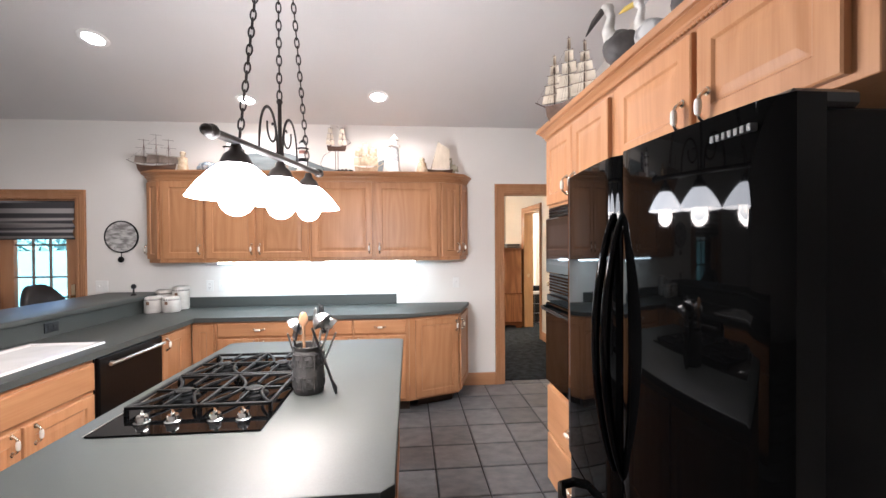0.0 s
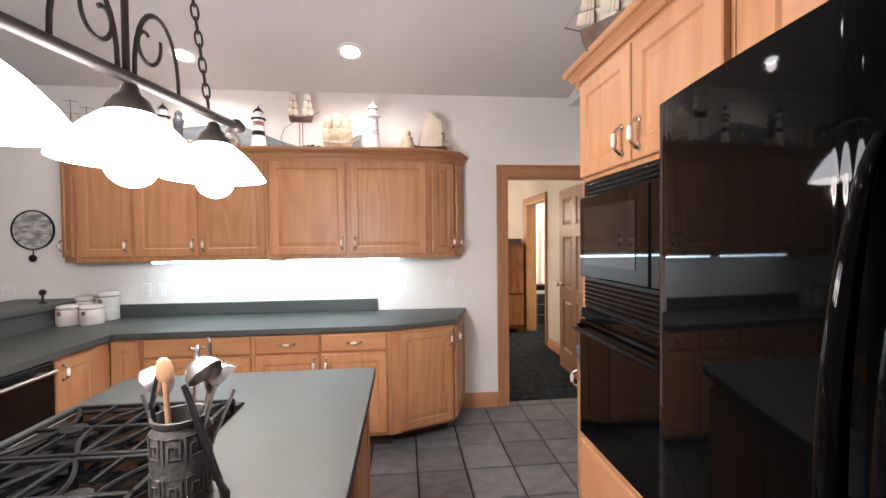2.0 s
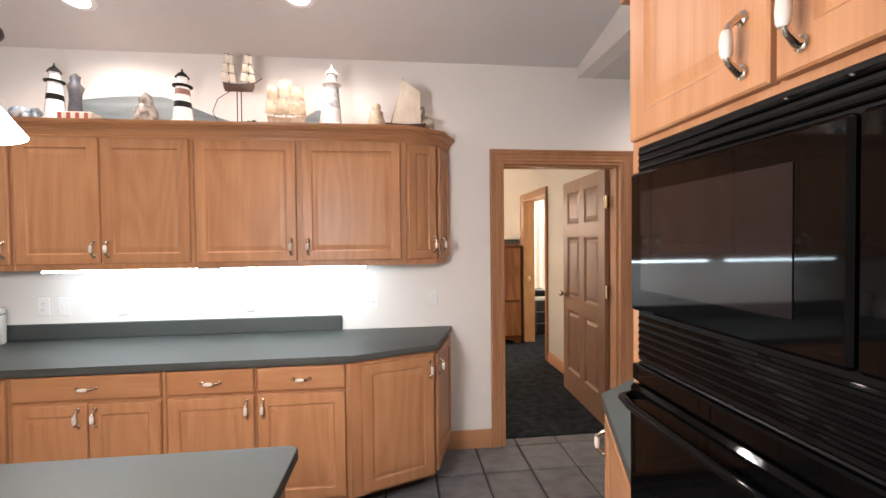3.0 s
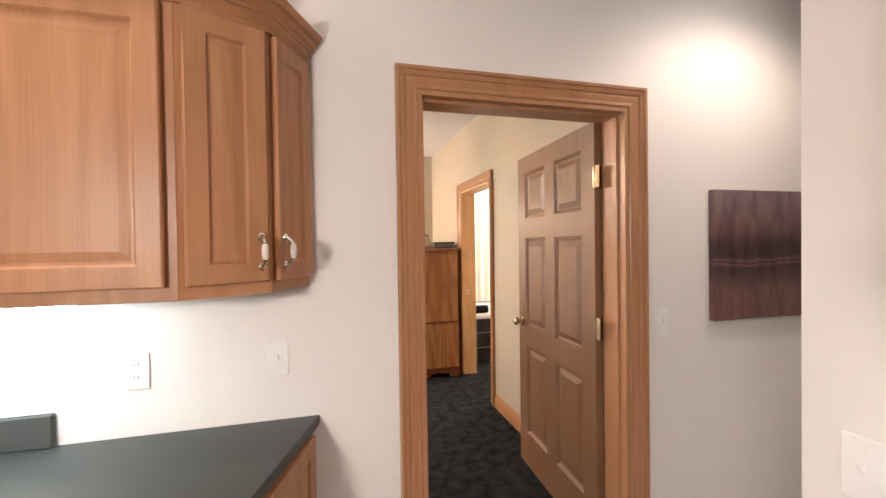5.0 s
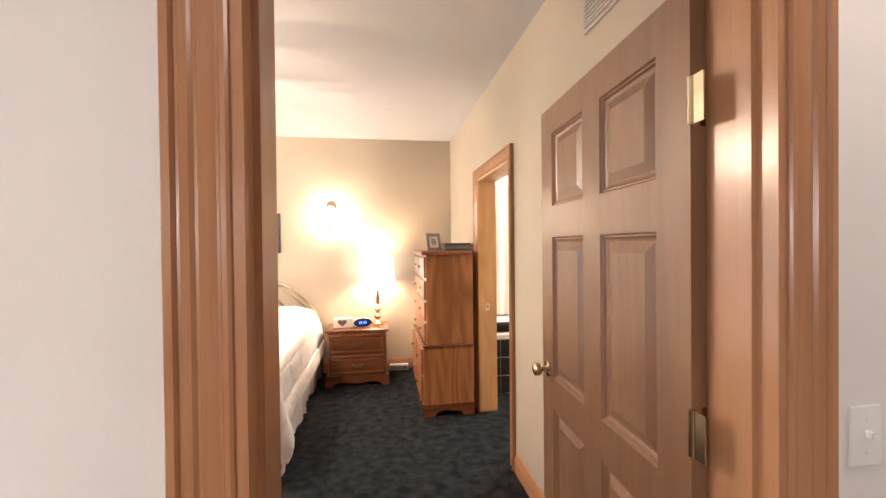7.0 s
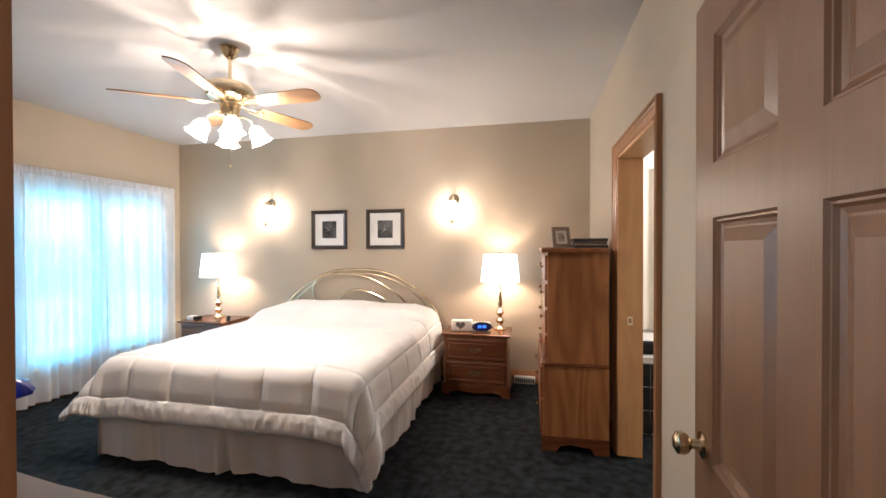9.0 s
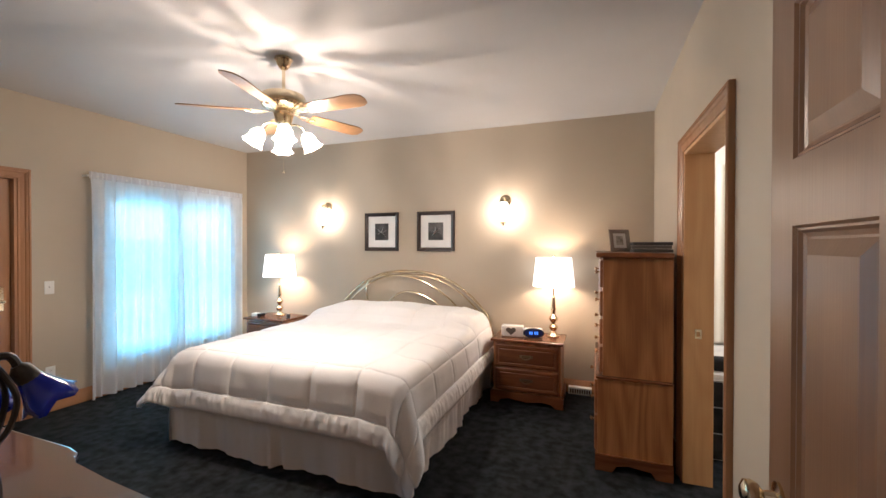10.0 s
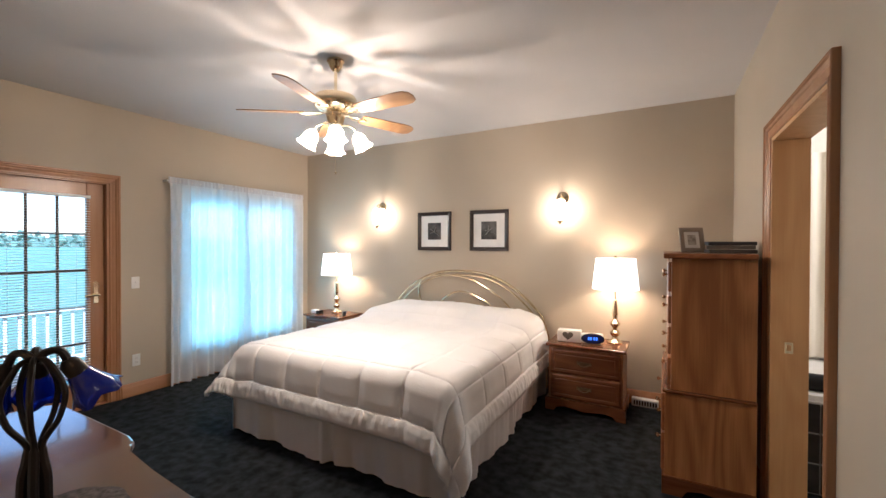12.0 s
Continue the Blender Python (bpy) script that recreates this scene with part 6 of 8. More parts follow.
def lake_paint(m):
    """Bands of a brushed sunset: grey-pink sky, dark shore, two pale waterlines, reflections below."""
    nt = m.node_tree
    N, L = nt.nodes.new, nt.links.new
    co, sep, tex, wob, ramp, mul = N("ShaderNodeTexCoord"), N("ShaderNodeSeparateXYZ"), N("ShaderNodeTexNoise"), N("ShaderNodeMath"), N("ShaderNodeValToRGB"), N("ShaderNodeMix")
    L(co.outputs["Generated"], sep.inputs[0])
    tex.inputs["Scale"].default_value, tex.inputs["Detail"].default_value = 3.0, 5
    L(co.outputs["Generated"], tex.inputs["Vector"])
    wob.operation = "MULTIPLY_ADD"
    wob.inputs[1].default_value = 0.10
    L(tex.outputs["Fac"], wob.inputs[0])
    L(sep.outputs["Z"], wob.inputs[2])
    L(wob.outputs[0], ramp.inputs[0])
    stops = [(0.05, 0.30), (0.28, 0.26), (0.42, 0.10), (0.455, 0.09), (0.475, 0.30), (0.49, 0.08), (0.505, 0.30), (0.525, 0.08), (0.63, 0.09), (0.75, 0.26), (1.0, 0.36)]
    while len(ramp.color_ramp.elements) < len(stops):
        ramp.color_ramp.elements.new(0.5)
    for e, (p, v) in zip(ramp.color_ramp.elements, stops):
        e.position, e.color = p, (v, v * (0.46 + 0.7 * max(0, p - 0.7)), v * (0.43 + 0.8 * max(0, p - 0.7)), 1)
    bsdf = nt.nodes["Principled BSDF"]
    old = bsdf.inputs["Base Color"].links[0].from_socket
    mul.data_type, mul.blend_type = "RGBA", "MULTIPLY"
    mul.inputs[0].default_value = 1.0
    L(ramp.outputs[0], mul.inputs[6])
    L(old, mul.inputs[7])
    L(mul.outputs[2], bsdf.inputs["Base Color"])


lake_paint(PAINT)
pt = thing("painting", (2.82, WY0, 1.12), "unframed canvas painting of a dark red lakeshore", "painting")
part("canvas", box(2.35, 3.28, WY0 - 0.032, WY0 - 0.001, 1.115, 1.715, 0.003), PAINT, pt)

# can opener under the far wall cabinet
co_ = thing("can_opener", (1.50, 2.93, 1.36), "chrome and black can opener hung under the cabinet", "can opener")
part("body", box(1.44, 1.525, 2.82, 2.95, 1.13, 1.27, 0.012, 2), CHROME, co_)
part("bracket", box(1.46, 1.52, 2.84, 2.93, 1.27, 1.338), PLASTIC_BLACK, co_)
part("front", box(1.425, 1.44, 2.83, 2.94, 1.15, 1.23, 0.006), BLACK, co_)
part("lever", box(1.41, 1.43, 2.87, 2.96, 1.10, 1.14, 0.006, m=None), CHROME, co_)

# ---- nautical collection on top of the cabinets ----
SHELF = UZ1 + 0.087
SAIL = mat("cream sail cloth", (0.62, 0.55, 0.44), 0.8, colour2=(0.50, 0.43, 0.33), scale=(20, 20, 8), bump=0.3)
HULL = mat("dark hull wood", (0.10, 0.055, 0.032), 0.5, colour2=(0.06, 0.03, 0.018), scale=(4, 30, 40))
CREAM = mat("cream resin", (0.56, 0.46, 0.33), 0.5, colour2=(0.36, 0.27, 0.17), scale=(30, 30, 30), bump=0.5, bump_scale=80)
GREYW = mat("grey-blue painted wood", (0.20, 0.235, 0.245), 0.6, colour2=(0.13, 0.155, 0.165), scale=(3, 12, 25), bump=0.3)
GOLDEN = mat("gilt metal", (0.62, 0.50, 0.30), 0.35, metal=0.8)


def hull_mesh(L_, b, h):
    bm = bmesh.new()
    rows = []
    for k in range(13):
        s = k / 12 * 2 - 1
        w = b * max(0.06, (1 - abs(s) ** 2.6))
        sheer_ = h * (0.75 + 0.35 * s * s)
        x = s * L_ / 2
        rows.append([bm.verts.new(p) for p in ((x, -w, sheer_), (x * 0.94, -w * 0.75, h * 0.4), (x * 0.84, 0, 0), (x * 0.94, w * 0.75, h * 0.4), (x, w, sheer_))])
    for a, c in zip(rows, rows[1:]):
        for i in range(4):
            bm.faces.new((a[i], a[i + 1], c[i + 1], c[i]))
        bm.faces.new((a[4], a[0], c[0], c[4]))
    bm.faces.new(rows[0]), bm.faces.new(rows[-1][::-1])
    return bm


def belly(w, h, bulge, m):
    """A filled square sail."""
    bm = bmesh.new()
    g = [[bm.verts.new(m @ Vector(((i / 5 - 0.5) * w * (1 - 0.12 * j / 5), -bulge * math.sin(math.pi * i / 5) * math.sin(math.pi * (0.2 + 0.8 * j / 5)), j / 5 * h))) for i in range(6)] for j in range(6)]
    for a, b in zip(g, g[1:]):
        for i in range(5):
            bm.faces.new((a[i], a[i + 1], b[i + 1], b[i]))
    r = bmesh.ops.extrude_face_region(bm, geom=list(bm.faces))
    bmesh.ops.translate(bm, verts=[v for v in r["geom"] if isinstance(v, bmesh.types.BMVert)], vec=m.to_3x3() @ Vector((0, 0.0025, 0)))
    return bm


def ship(x, y, z, L_, H, label, hull_mat, sail_mat, masts=3, turn=0, yards=3, stand=0.0, bare=False):
    t = thing("model_ship", (x, y, z), label, "model ship", "model ships")
    M = T((x, y, z + stand)) @ pose(0, 0, 0, 0, 0, turn)
    hh = H * 0.2
    part("hull", hull_mesh(L_ * 0.82, L_ * 0.10, hh), hull_mat, t, m=M, smooth=True)
    bm = tube(bmesh.new(), [(L_ * 0.38, 0, hh * 0.95), (L_ * 0.60, 0, hh * 1.6)], 0.003, 6)
    part("bowsprit", bm, hull_mat, t, m=M)
    if not stand:
        part("cradle", box(-L_ * 0.16, L_ * 0.16, -L_ * 0.06, L_ * 0.06, -0.001, 0.010, 0.002), hull_mat, t, m=M)
    for k in range(masts):
        mx = (k / max(1, masts - 1) - 0.5) * L_ * 0.5 if masts > 1 else 0.0
        mh = H * (1.0 if k == (masts - 1) / 2 else 0.86)
        part("mast", tube(bmesh.new(), [(mx, 0, hh * 0.6), (mx, 0, mh)], [0.0035, 0.0018], 6), hull_mat, t, m=M)
        seg_h = (mh - hh * 1.2) / yards
        for j in range(yards):
            z0, w = hh * 1.15 + seg_h * j, L_ * 0.36 * (1 - 0.22 * j)
            part("yard", tube(bmesh.new(), [(mx - w * 0.45, -w * 0.2, z0 + seg_h * 0.92), (mx + w * 0.45, w * 0.2, z0 + seg_h * 0.92)], 0.0016, 5), hull_mat, t, m=M)
            if not bare or j == 0:
                part("sail", belly(w, seg_h * 0.85, L_ * 0.035, T((mx - 0.004, 0, z0)) @ pose(0, 0, 0, 0, 0, 24)), sail_mat, t, m=M, smooth=True)
    rig = bmesh.new()
    for k in range(masts):
        mx = (k / max(1, masts - 1) - 0.5) * L_ * 0.5 if masts > 1 else 0.0
        for s in (-1, 1):
            for q in (-0.05, 0.0, 0.05):
                tube(rig, [(mx, 0, H * 0.72), (mx + q * L_, s * L_ * 0.085, hh * 0.9)], 0.0008, 4)
    tube(rig, [(0, 0, H * 0.9), (L_ * 0.58, 0, hh * 1.55)], 0.0008, 4)
    part("rigging", rig, hull_mat, t, m=M)
    return t


def lighthouse(x, y, z, h, r, label, bands, kind_mat, cap=None):
    t = thing("model_lighthouse", (x, y, z), label, "model lighthouse", "model lighthouses")
    part("tower", lathe(bmesh.new(), [(r * 1.25, 0), (r * 1.25, h * 0.05), (r, h * 0.07), (r * 0.68, h * 0.66)], x, y, z, 16), kind_mat, t, smooth=True)
    for a, b, m_ in bands:
        part("band", lathe(bmesh.new(), [(r * (1.03 - 0.34 * a / 0.66), h * a), (r * (1.03 - 0.34 * b / 0.66), h * b)], x, y, z, 16, caps=False), m_, t, smooth=True)
    part("gallery", lathe(bmesh.new(), [(r * 0.7, h * 0.66), (r * 0.98, h * 0.675), (r * 0.98, h * 0.695), (r * 0.6, h * 0.70)], x, y, z, 16), cap or IRON, t, smooth=True)
    part("lantern", lathe(bmesh.new(), [(r * 0.52, h * 0.70), (r * 0.52, h * 0.84)], x, y, z, 12), PORC, t, smooth=True)
    part("roof", lathe(bmesh.new(), [(r * 0.72, h * 0.84), (r * 0.45, h * 0.90), (r * 0.1, h * 0.95), (r * 0.06, h)], x, y, z, 12), cap or IRON, t, smooth=True)
    return t


def figurine(name, x, y, z, h, mt, label, cat, prof):
    bm = bmesh.new()
    lathe(bm, [(r * h, q * h) for r, q in prof], x, y, z, 14)
    for v in bm.verts:
        n = noise.noise_vector(v.co * 22) * 0.05 * h
        v.co += Vector((n.x, n.y, n.z * 0.4 if v.co.z > z + 0.01 else 0))
    return solo(name, bm, mt, label, cat, smooth=True)


ship(-2.37, 3.99, SHELF, 0.44, 0.36, "dark wooden model ship with brown-grey sails on the wall cabinets", HULL, mat("brown-grey sail cloth", (0.17, 0.135, 0.11), 0.8, colour2=(0.09, 0.07, 0.055), scale=(20, 20, 8), bump=0.3), 3, 180, 3, bare=True)
figurine("figurine", -2.11, 3.95, SHELF, 0.19, CREAM, "cream carved sailor figurine", "figurine", [(0.22, 0), (0.24, 0.1), (0.19, 0.5), (0.22, 0.66), (0.10, 0.74), (0.13, 0.84), (0.12, 0.95), (0.03, 1.0)])
CORAL = mat("blue-white coral", (0.50, 0.56, 0.60), 0.4, colour2=(0.12, 0.18, 0.24), scale=(34, 34, 34), detail=2)
bm = bmesh.new()
for k in range(26):
    a = random.random() * 6.28
    ball(bm, (-1.92 + 0.10 * math.cos(a) * random.random(), 4.02 + 0.05 * math.sin(a), SHELF + 0.022 + 0.05 * random.random()), 0.018 + 0.014 * random.random(), 8)
solo("coral_cluster", bm, CORAL, "blue and white coral cluster on the wall cabinets", "coral", smooth=True)
# long wooden whale leaning on the wall
wh = bmesh.new()
outline = []
for k in range(31):
    s = k / 30
    top = 0.235 * (1 - max(0, (s - 0.45) / 0.55) ** 1.15) * (0.80 + 0.2 * math.sin(math.pi * min(1, s * 1.4)))
    outline.append((-1.78 + 1.24 * s, max(0.02, top)))
a = [wh.verts.new((x, 4.135 + 0.02, SHELF + z)) for x, z in outline] + [wh.verts.new((x, 4.135 + 0.02, SHELF)) for x, z in outline[::-1]]
b = [wh.verts.new((v.co.x, 4.205, v.co.z)) for v in a]
n_ = len(a)
wh.faces.new(a), wh.faces.new(b[::-1])
for k in range(n_):
    wh.faces.new((a[k], a[(k + 1) % n_], b[(k + 1) % n_], b[k]))
wt = thing("wooden_whale", (-1.2, 4.18, SHELF), "long grey-blue painted wooden whale against the wall", "whale carving")
part("body", wh, GREYW, wt)
bm = bmesh.new()
fl = [(-0.40, 0)] + [(-0.40 + 0.15 * q, 0.17 * math.sin(math.pi * 0.5 * q) ** 0.6) for q in [j / 8 for j in range(1, 9)]] + [(-0.262, 0.10), (-0.275, 0.05), (-0.285, 0.0)]
a = [bm.verts.new((x, 4.15, SHELF + z)) for x, z in fl]
b = [bm.verts.new((x, 4.175, SHELF + z)) for x, z in fl]
bm.faces.new(a), bm.faces.new(b[::-1])
for k in range(len(fl)):
    bm.faces.new((a[k], a[(k + 1) % len(fl)], b[(k + 1) % len(fl)], b[k]))
part("fluke", bm, GREYW, wt)
lighthouse(-1.700, 3.95, SHELF, 0.34, 0.05, "white model lighthouse with dark bands", [(0.15, 0.25, IRON), (0.36, 0.46, IRON)], PORC)
figurine("figurine", -1.593, 3.95, SHELF + 0.05, 0.235, mat("navy painted resin", (0.035, 0.045, 0.075), 0.5, colour2=(0.09, 0.08, 0.075), scale=(24, 24, 24)), "tall navy-blue sailor figurine on a painted base", "figurine", [(0.13, 0), (0.15, 0.08), (0.12, 0.3), (0.15, 0.5), (0.17, 0.66), (0.08, 0.76), (0.10, 0.86), (0.11, 0.93), (0.03, 1.0)])
plinth_ = thing("painted_block", (-1.57, 3.95, SHELF), "cream block with faded red stripes under a figurine", "block")
part("block", box(-1.66, -1.48, 3.90, 4.0, SHELF, SHELF + 0.052, 0.005), mat("cream painted base", (0.55, 0.50, 0.43), 0.5), plinth_)
for k in range(4):
    part("stripe", box(-1.652 + 0.046 * k, -1.632 + 0.046 * k, 3.8985, 3.9005, SHELF + 0.008, SHELF + 0.045), mat("faded red paint", (0.30, 0.06, 0.05), 0.5) if k == 0 else bpy.data.materials["faded red paint"], plinth_)
figurine("figurine", -1.213, 3.95, SHELF, 0.185, mat("dark painted resin", (0.10, 0.085, 0.075), 0.5, colour2=(0.45, 0.40, 0.34), scale=(30, 30, 30)), "small dark painted sailor figurine", "figurine", [(0.30, 0), (0.34, 0.12), (0.30, 0.42), (0.18, 0.60), (0.20, 0.75), (0.14, 0.92), (0.04, 1.0)])
lighthouse(-1.014, 3.96, SHELF, 0.335, 0.055, "white model lighthouse with reddish and dark bands", [(0.04, 0.12, mat("brick red paint", (0.30, 0.12, 0.08), 0.6)), (0.26, 0.40, IRON), (0.52, 0.62, mat("rust paint", (0.25, 0.11, 0.08), 0.6))], PORC)
t = ship(-0.700, 3.98, SHELF, 0.23, 0.270, "brown model ship on a tall wire stand", HULL, SAIL, 2, 0, 3, stand=0.215)
bm = bmesh.new()
for q in (-0.012, 0.012):
    tube(bm, [(-0.700 + q, 3.98, SHELF + 0.01), (-0.700 + q, 3.98, SHELF + 0.225)], 0.003, 6)
tube(bm, [(-0.815, 3.98, SHELF + 0.01), (-0.855, 3.98, SHELF + 0.09), (-0.825, 3.98, SHELF + 0.17), (-0.755, 3.98, SHELF + 0.215)], 0.002, 6)
for k in range(9):
    ball(bm, (-0.70 + 0.018 * k, 3.98 + 0.02 * math.sin(k * 2.1), SHELF + 0.014 + 0.010 * (k % 2)), 0.018, 8)
part("stand", bm, IRON, t, "dark wire stand", smooth=True)
ship(-0.410, 3.93, SHELF, 0.28, 0.290, "cream resin model galleon with billowing sails", CREAM, CREAM, 3, 0, 2)
lighthouse(-0.142, 3.95, SHELF, 0.385, 0.058, "white metal lantern lighthouse with openwork sides", [(0.24, 0.62, mat("pewter openwork", (0.30, 0.31, 0.32), 0.4, colour2=(0.62, 0.62, 0.62), scale=(40, 40, 40)))], PORC, PORC)
figurine("figurine", 0.13, 3.95, SHELF, 0.155, CREAM, "cream resin figure of a seated sailor", "figurine", [(0.36, 0), (0.40, 0.1), (0.34, 0.3), (0.26, 0.52), (0.24, 0.64), (0.13, 0.72), (0.17, 0.84), (0.13, 0.96), (0.03, 1.0)])
sb = thing("model_sailboat", (0.30, 4.00, SHELF), "model sailboat with a large beige sail", "model ship", "model ships")
part("hull", hull_mesh(0.26, 0.035, 0.05), HULL, sb, m=T((0.31, 4.00, SHELF)), smooth=True)
part("mast", tube(bmesh.new(), [(0.215, 4.00, SHELF + 0.04), (0.295, 4.00, SHELF + 0.335)], [0.004, 0.002], 6), HULL, sb)
bm = bmesh.new()
a = [bm.verts.new(p) for p in ((0.22, 3.998, SHELF + 0.055), (0.40, 3.985, SHELF + 0.055), (0.405, 3.98, SHELF + 0.245), (0.29, 3.996, SHELF + 0.325))]
bm.faces.new(a)
r_ = bmesh.ops.extrude_face_region(bm, geom=list(bm.faces))
bmesh.ops.translate(bm, verts=[v for v in r_["geom"] if isinstance(v, bmesh.types.BMVert)], vec=(0, 0.003, 0))
part("sail", bm, SAIL, sb)


def bird(name, x, y, z, h, turn, body, head, label, beak=0.5, droop=0.5, bill=None):
    """A standing carved bird: one mesh, with its neck, bill and base in paints of their own."""
    bm = bmesh.new()
    marks = []
    lathe(bm, [(0.20 * h, 0), (0.22 * h, 0.03 * h), (0.12 * h, 0.13 * h), (0.10 * h, 0.22 * h)], seg=14)
    ball(bm, (-0.02 * h, 0, 0.40 * h), 0.22 * h, 16, (1.0, 0.72, 1.05))
    tube(bm, [(-0.02 * h, 0, 0.48 * h), (-0.16 * h, 0, 0.34 * h), (-0.30 * h, 0, 0.18 * h)], [0.17 * h, 0.13 * h, 0.03 * h], 12)
    for s_ in (-1, 1):
        ball(bm, (-0.08 * h, s_ * 0.13 * h, 0.40 * h), 0.20 * h, 12, (1.0, 0.28, 0.8))
    marks.append(len(bm.faces))
    tube(bm, [(0.06 * h, 0, 0.48 * h), (0.13 * h, 0, 0.64 * h), (0.09 * h, 0, 0.82 * h), (0.13 * h, 0, 0.92 * h)], [0.12 * h, 0.075 * h, 0.055 * h, 0.06 * h], 12)
    ball(bm, (0.14 * h, 0, 0.93 * h), 0.075 * h, 12, (1.15, 0.9, 0.9))
    marks.append(len(bm.faces))
    tube(bm, [(0.18 * h, 0, 0.93 * h), ((0.20 + 0.5 * beak) * h, 0, (0.93 - 0.5 * beak * droop) * h), ((0.20 + beak) * h, 0, (0.91 - beak * droop) * h)], [0.045 * h, 0.040 * h, 0.008 * h], 8)
    bm.faces.ensure_lookup_table()
    for k, f in enumerate(bm.faces):
        f.material_index = 0 if k < marks[0] else 1 if k < marks[1] else 2
    o = solo(name, bm, body, label, "bird figurine", "bird figurines", smooth=True, m=T((x, y, z)) @ pose(0, 0, 0, 0, 0, turn))
    o.data.materials.append(head)
    o.data.materials.append(bill or body)
    return o


DARKBIRD = mat("dark brown painted carving", (0.045, 0.040, 0.038), 0.5, colour2=(0.09, 0.08, 0.075), scale=(20, 20, 20))
GREYBIRD = mat("grey painted carving", (0.50, 0.50, 0.49), 0.5, colour2=(0.22, 0.22, 0.22), scale=(14, 14, 14), lo=0.45, hi=0.55)
TANBIRD = mat("olive painted carving", (0.22, 0.20, 0.13), 0.5, colour2=(0.40, 0.37, 0.28), scale=(20, 20, 20))
WHITEBIRD = mat("white painted carving", (0.68, 0.66, 0.62), 0.5, colour2=(0.50, 0.48, 0.44), scale=(20, 20, 20))
YELLOWBILL = mat("yellow painted bill", (0.62, 0.46, 0.10), 0.45)
bird("bird_figurine", 0.445, 4.04, SHELF, 0.175, 180, TANBIRD, TANBIRD, "small olive shorebird figurine on the wall cabinets", 0.35, 0.3)
TSH = 2.19
ship(0.85, 2.07, TSH, 0.40, 0.42, "dark-hulled clipper model with many cream sails", HULL, SAIL, 3, 118, 5)
bird("bird_figurine", 0.875, 1.60, TSH, 0.325, 158, DARKBIRD, WHITEBIRD, "dark brown pelican figurine with a pale neck", 0.20, 1.5)
bird("bird_figurine", 0.90, 1.43, TSH, 0.25, 140, GREYBIRD, WHITEBIRD, "grey and white gull figurine on the cabinets", 0.22, 0.3, YELLOWBILL)
bird("bird_figurine", 0.90, 1.22, TSH, 0.24, 170, DARKBIRD, DARKBIRD, "dark cormorant figurine on the cabinets", 0.3, 0.3)

# ---- bedroom: fixtures and small things ----
FANLIT = glow("lit etched glass", (1.0, 0.90, 0.74), 3.0)
STREAK_RIB = glow("glowing shadow ribs", (1.0, 0.86, 0.66), 1.6)
TULIP = glow("lit clear tulip glass", (1.0, 0.90, 0.74), 3.4)
_t = TULIP.node_tree
_mx, _tr = _t.nodes.new("ShaderNodeMixShader"), _t.nodes.new("ShaderNodeBsdfTransparent")
_mx.inputs[0].default_value = 0.55
_t.links.new(_t.nodes["Principled BSDF"].outputs[0], _mx.inputs[1])
_t.links.new(_tr.outputs[0], _mx.inputs[2])
_t.links.new(_mx.outputs[0], _t.nodes["Material Output"].inputs[0])
LSHADE = glow("lit pleated lampshade", (1.0, 0.88, 0.70), 0.85)
FX_, FYY = FAN
BLADE = wood("fan blade oak", (0.34, 0.19, 0.085), (0.25, 0.13, 0.055), 0, rough=0.35)
fan = thing("ceiling_fan", (FX_, FYY, BCZ), "brass ceiling fan with five wooden blades and lit tulip glass shades", "ceiling fan")
part("canopy", lathe(bmesh.new(), [(0.058, 0), (0.060, -0.012), (0.050, -0.022), (0.044, -0.045), (0.030, -0.066), (0.016, -0.078)], FX_, FYY, BCZ, 28), BRASS, fan, smooth=True)
part("downrod", tube(bmesh.new(), [(FX_, FYY, BCZ - 0.07), (FX_, FYY, 2.50)], 0.011, 12), BRASS, fan, smooth=True)
part("motor_housing", lathe(bmesh.new(), [(0.03, 0.125), (0.10, 0.12), (0.138, 0.105), (0.146, 0.088), (0.146, 0.045), (0.138, 0.028), (0.110, 0.012), (0.07, 0.0)], FX_, FYY, 2.39, 36), BRASS, fan, smooth=True)
part("switch_housing", lathe(bmesh.new(), [(0.062, 0.0), (0.066, -0.02), (0.058, -0.05), (0.050, -0.085), (0.030, -0.10)], FX_, FYY, 2.39, 24), BRASS, fan, smooth=True)
for k in range(5):
    a = -2.0 + 72 * k
    M = T((FX_, FYY, 2.385)) @ pose(0, 0, 0, 0, 0, a)
    bm = bmesh.new()
    ol = [(0.20, -0.050), (0.30, -0.058), (0.56, -0.068), (0.61, -0.062), (0.645, -0.040), (0.655, 0.0), (0.645, 0.040), (0.61, 0.062), (0.56, 0.068), (0.30, 0.058), (0.20, 0.050)]
    hi = [bm.verts.new((x, y, 0.0035)) for x, y in ol]
    lo_ = [bm.verts.new((x, y, -0.0035)) for x, y in ol]
    bm.faces.new(hi), bm.faces.new(lo_[::-1])
    for i in range(len(ol)):
        bm.faces.new((lo_[i], lo_[(i + 1) % len(ol)], hi[(i + 1) % len(ol)], hi[i]))
    b_ = part("blade", bm, BLADE, fan, m=M @ pose(0, 0, 0, -13))
    bm = bmesh.new()
    for s in (-1, 1):
        tube(bm, [(0.10, 0, -0.002), (0.15, s * 0.030, -0.010), (0.20, s * 0.035, -0.008), (0.245, 0, -0.006)], 0.006, 8, flat=0.5)
    tube(bm, [(0.08, 0, 0.0), (0.20, 0, -0.008)], 0.008, 8, flat=0.5)
    part("blade_iron", bm, BRASS, b_, smooth=True, m=M)
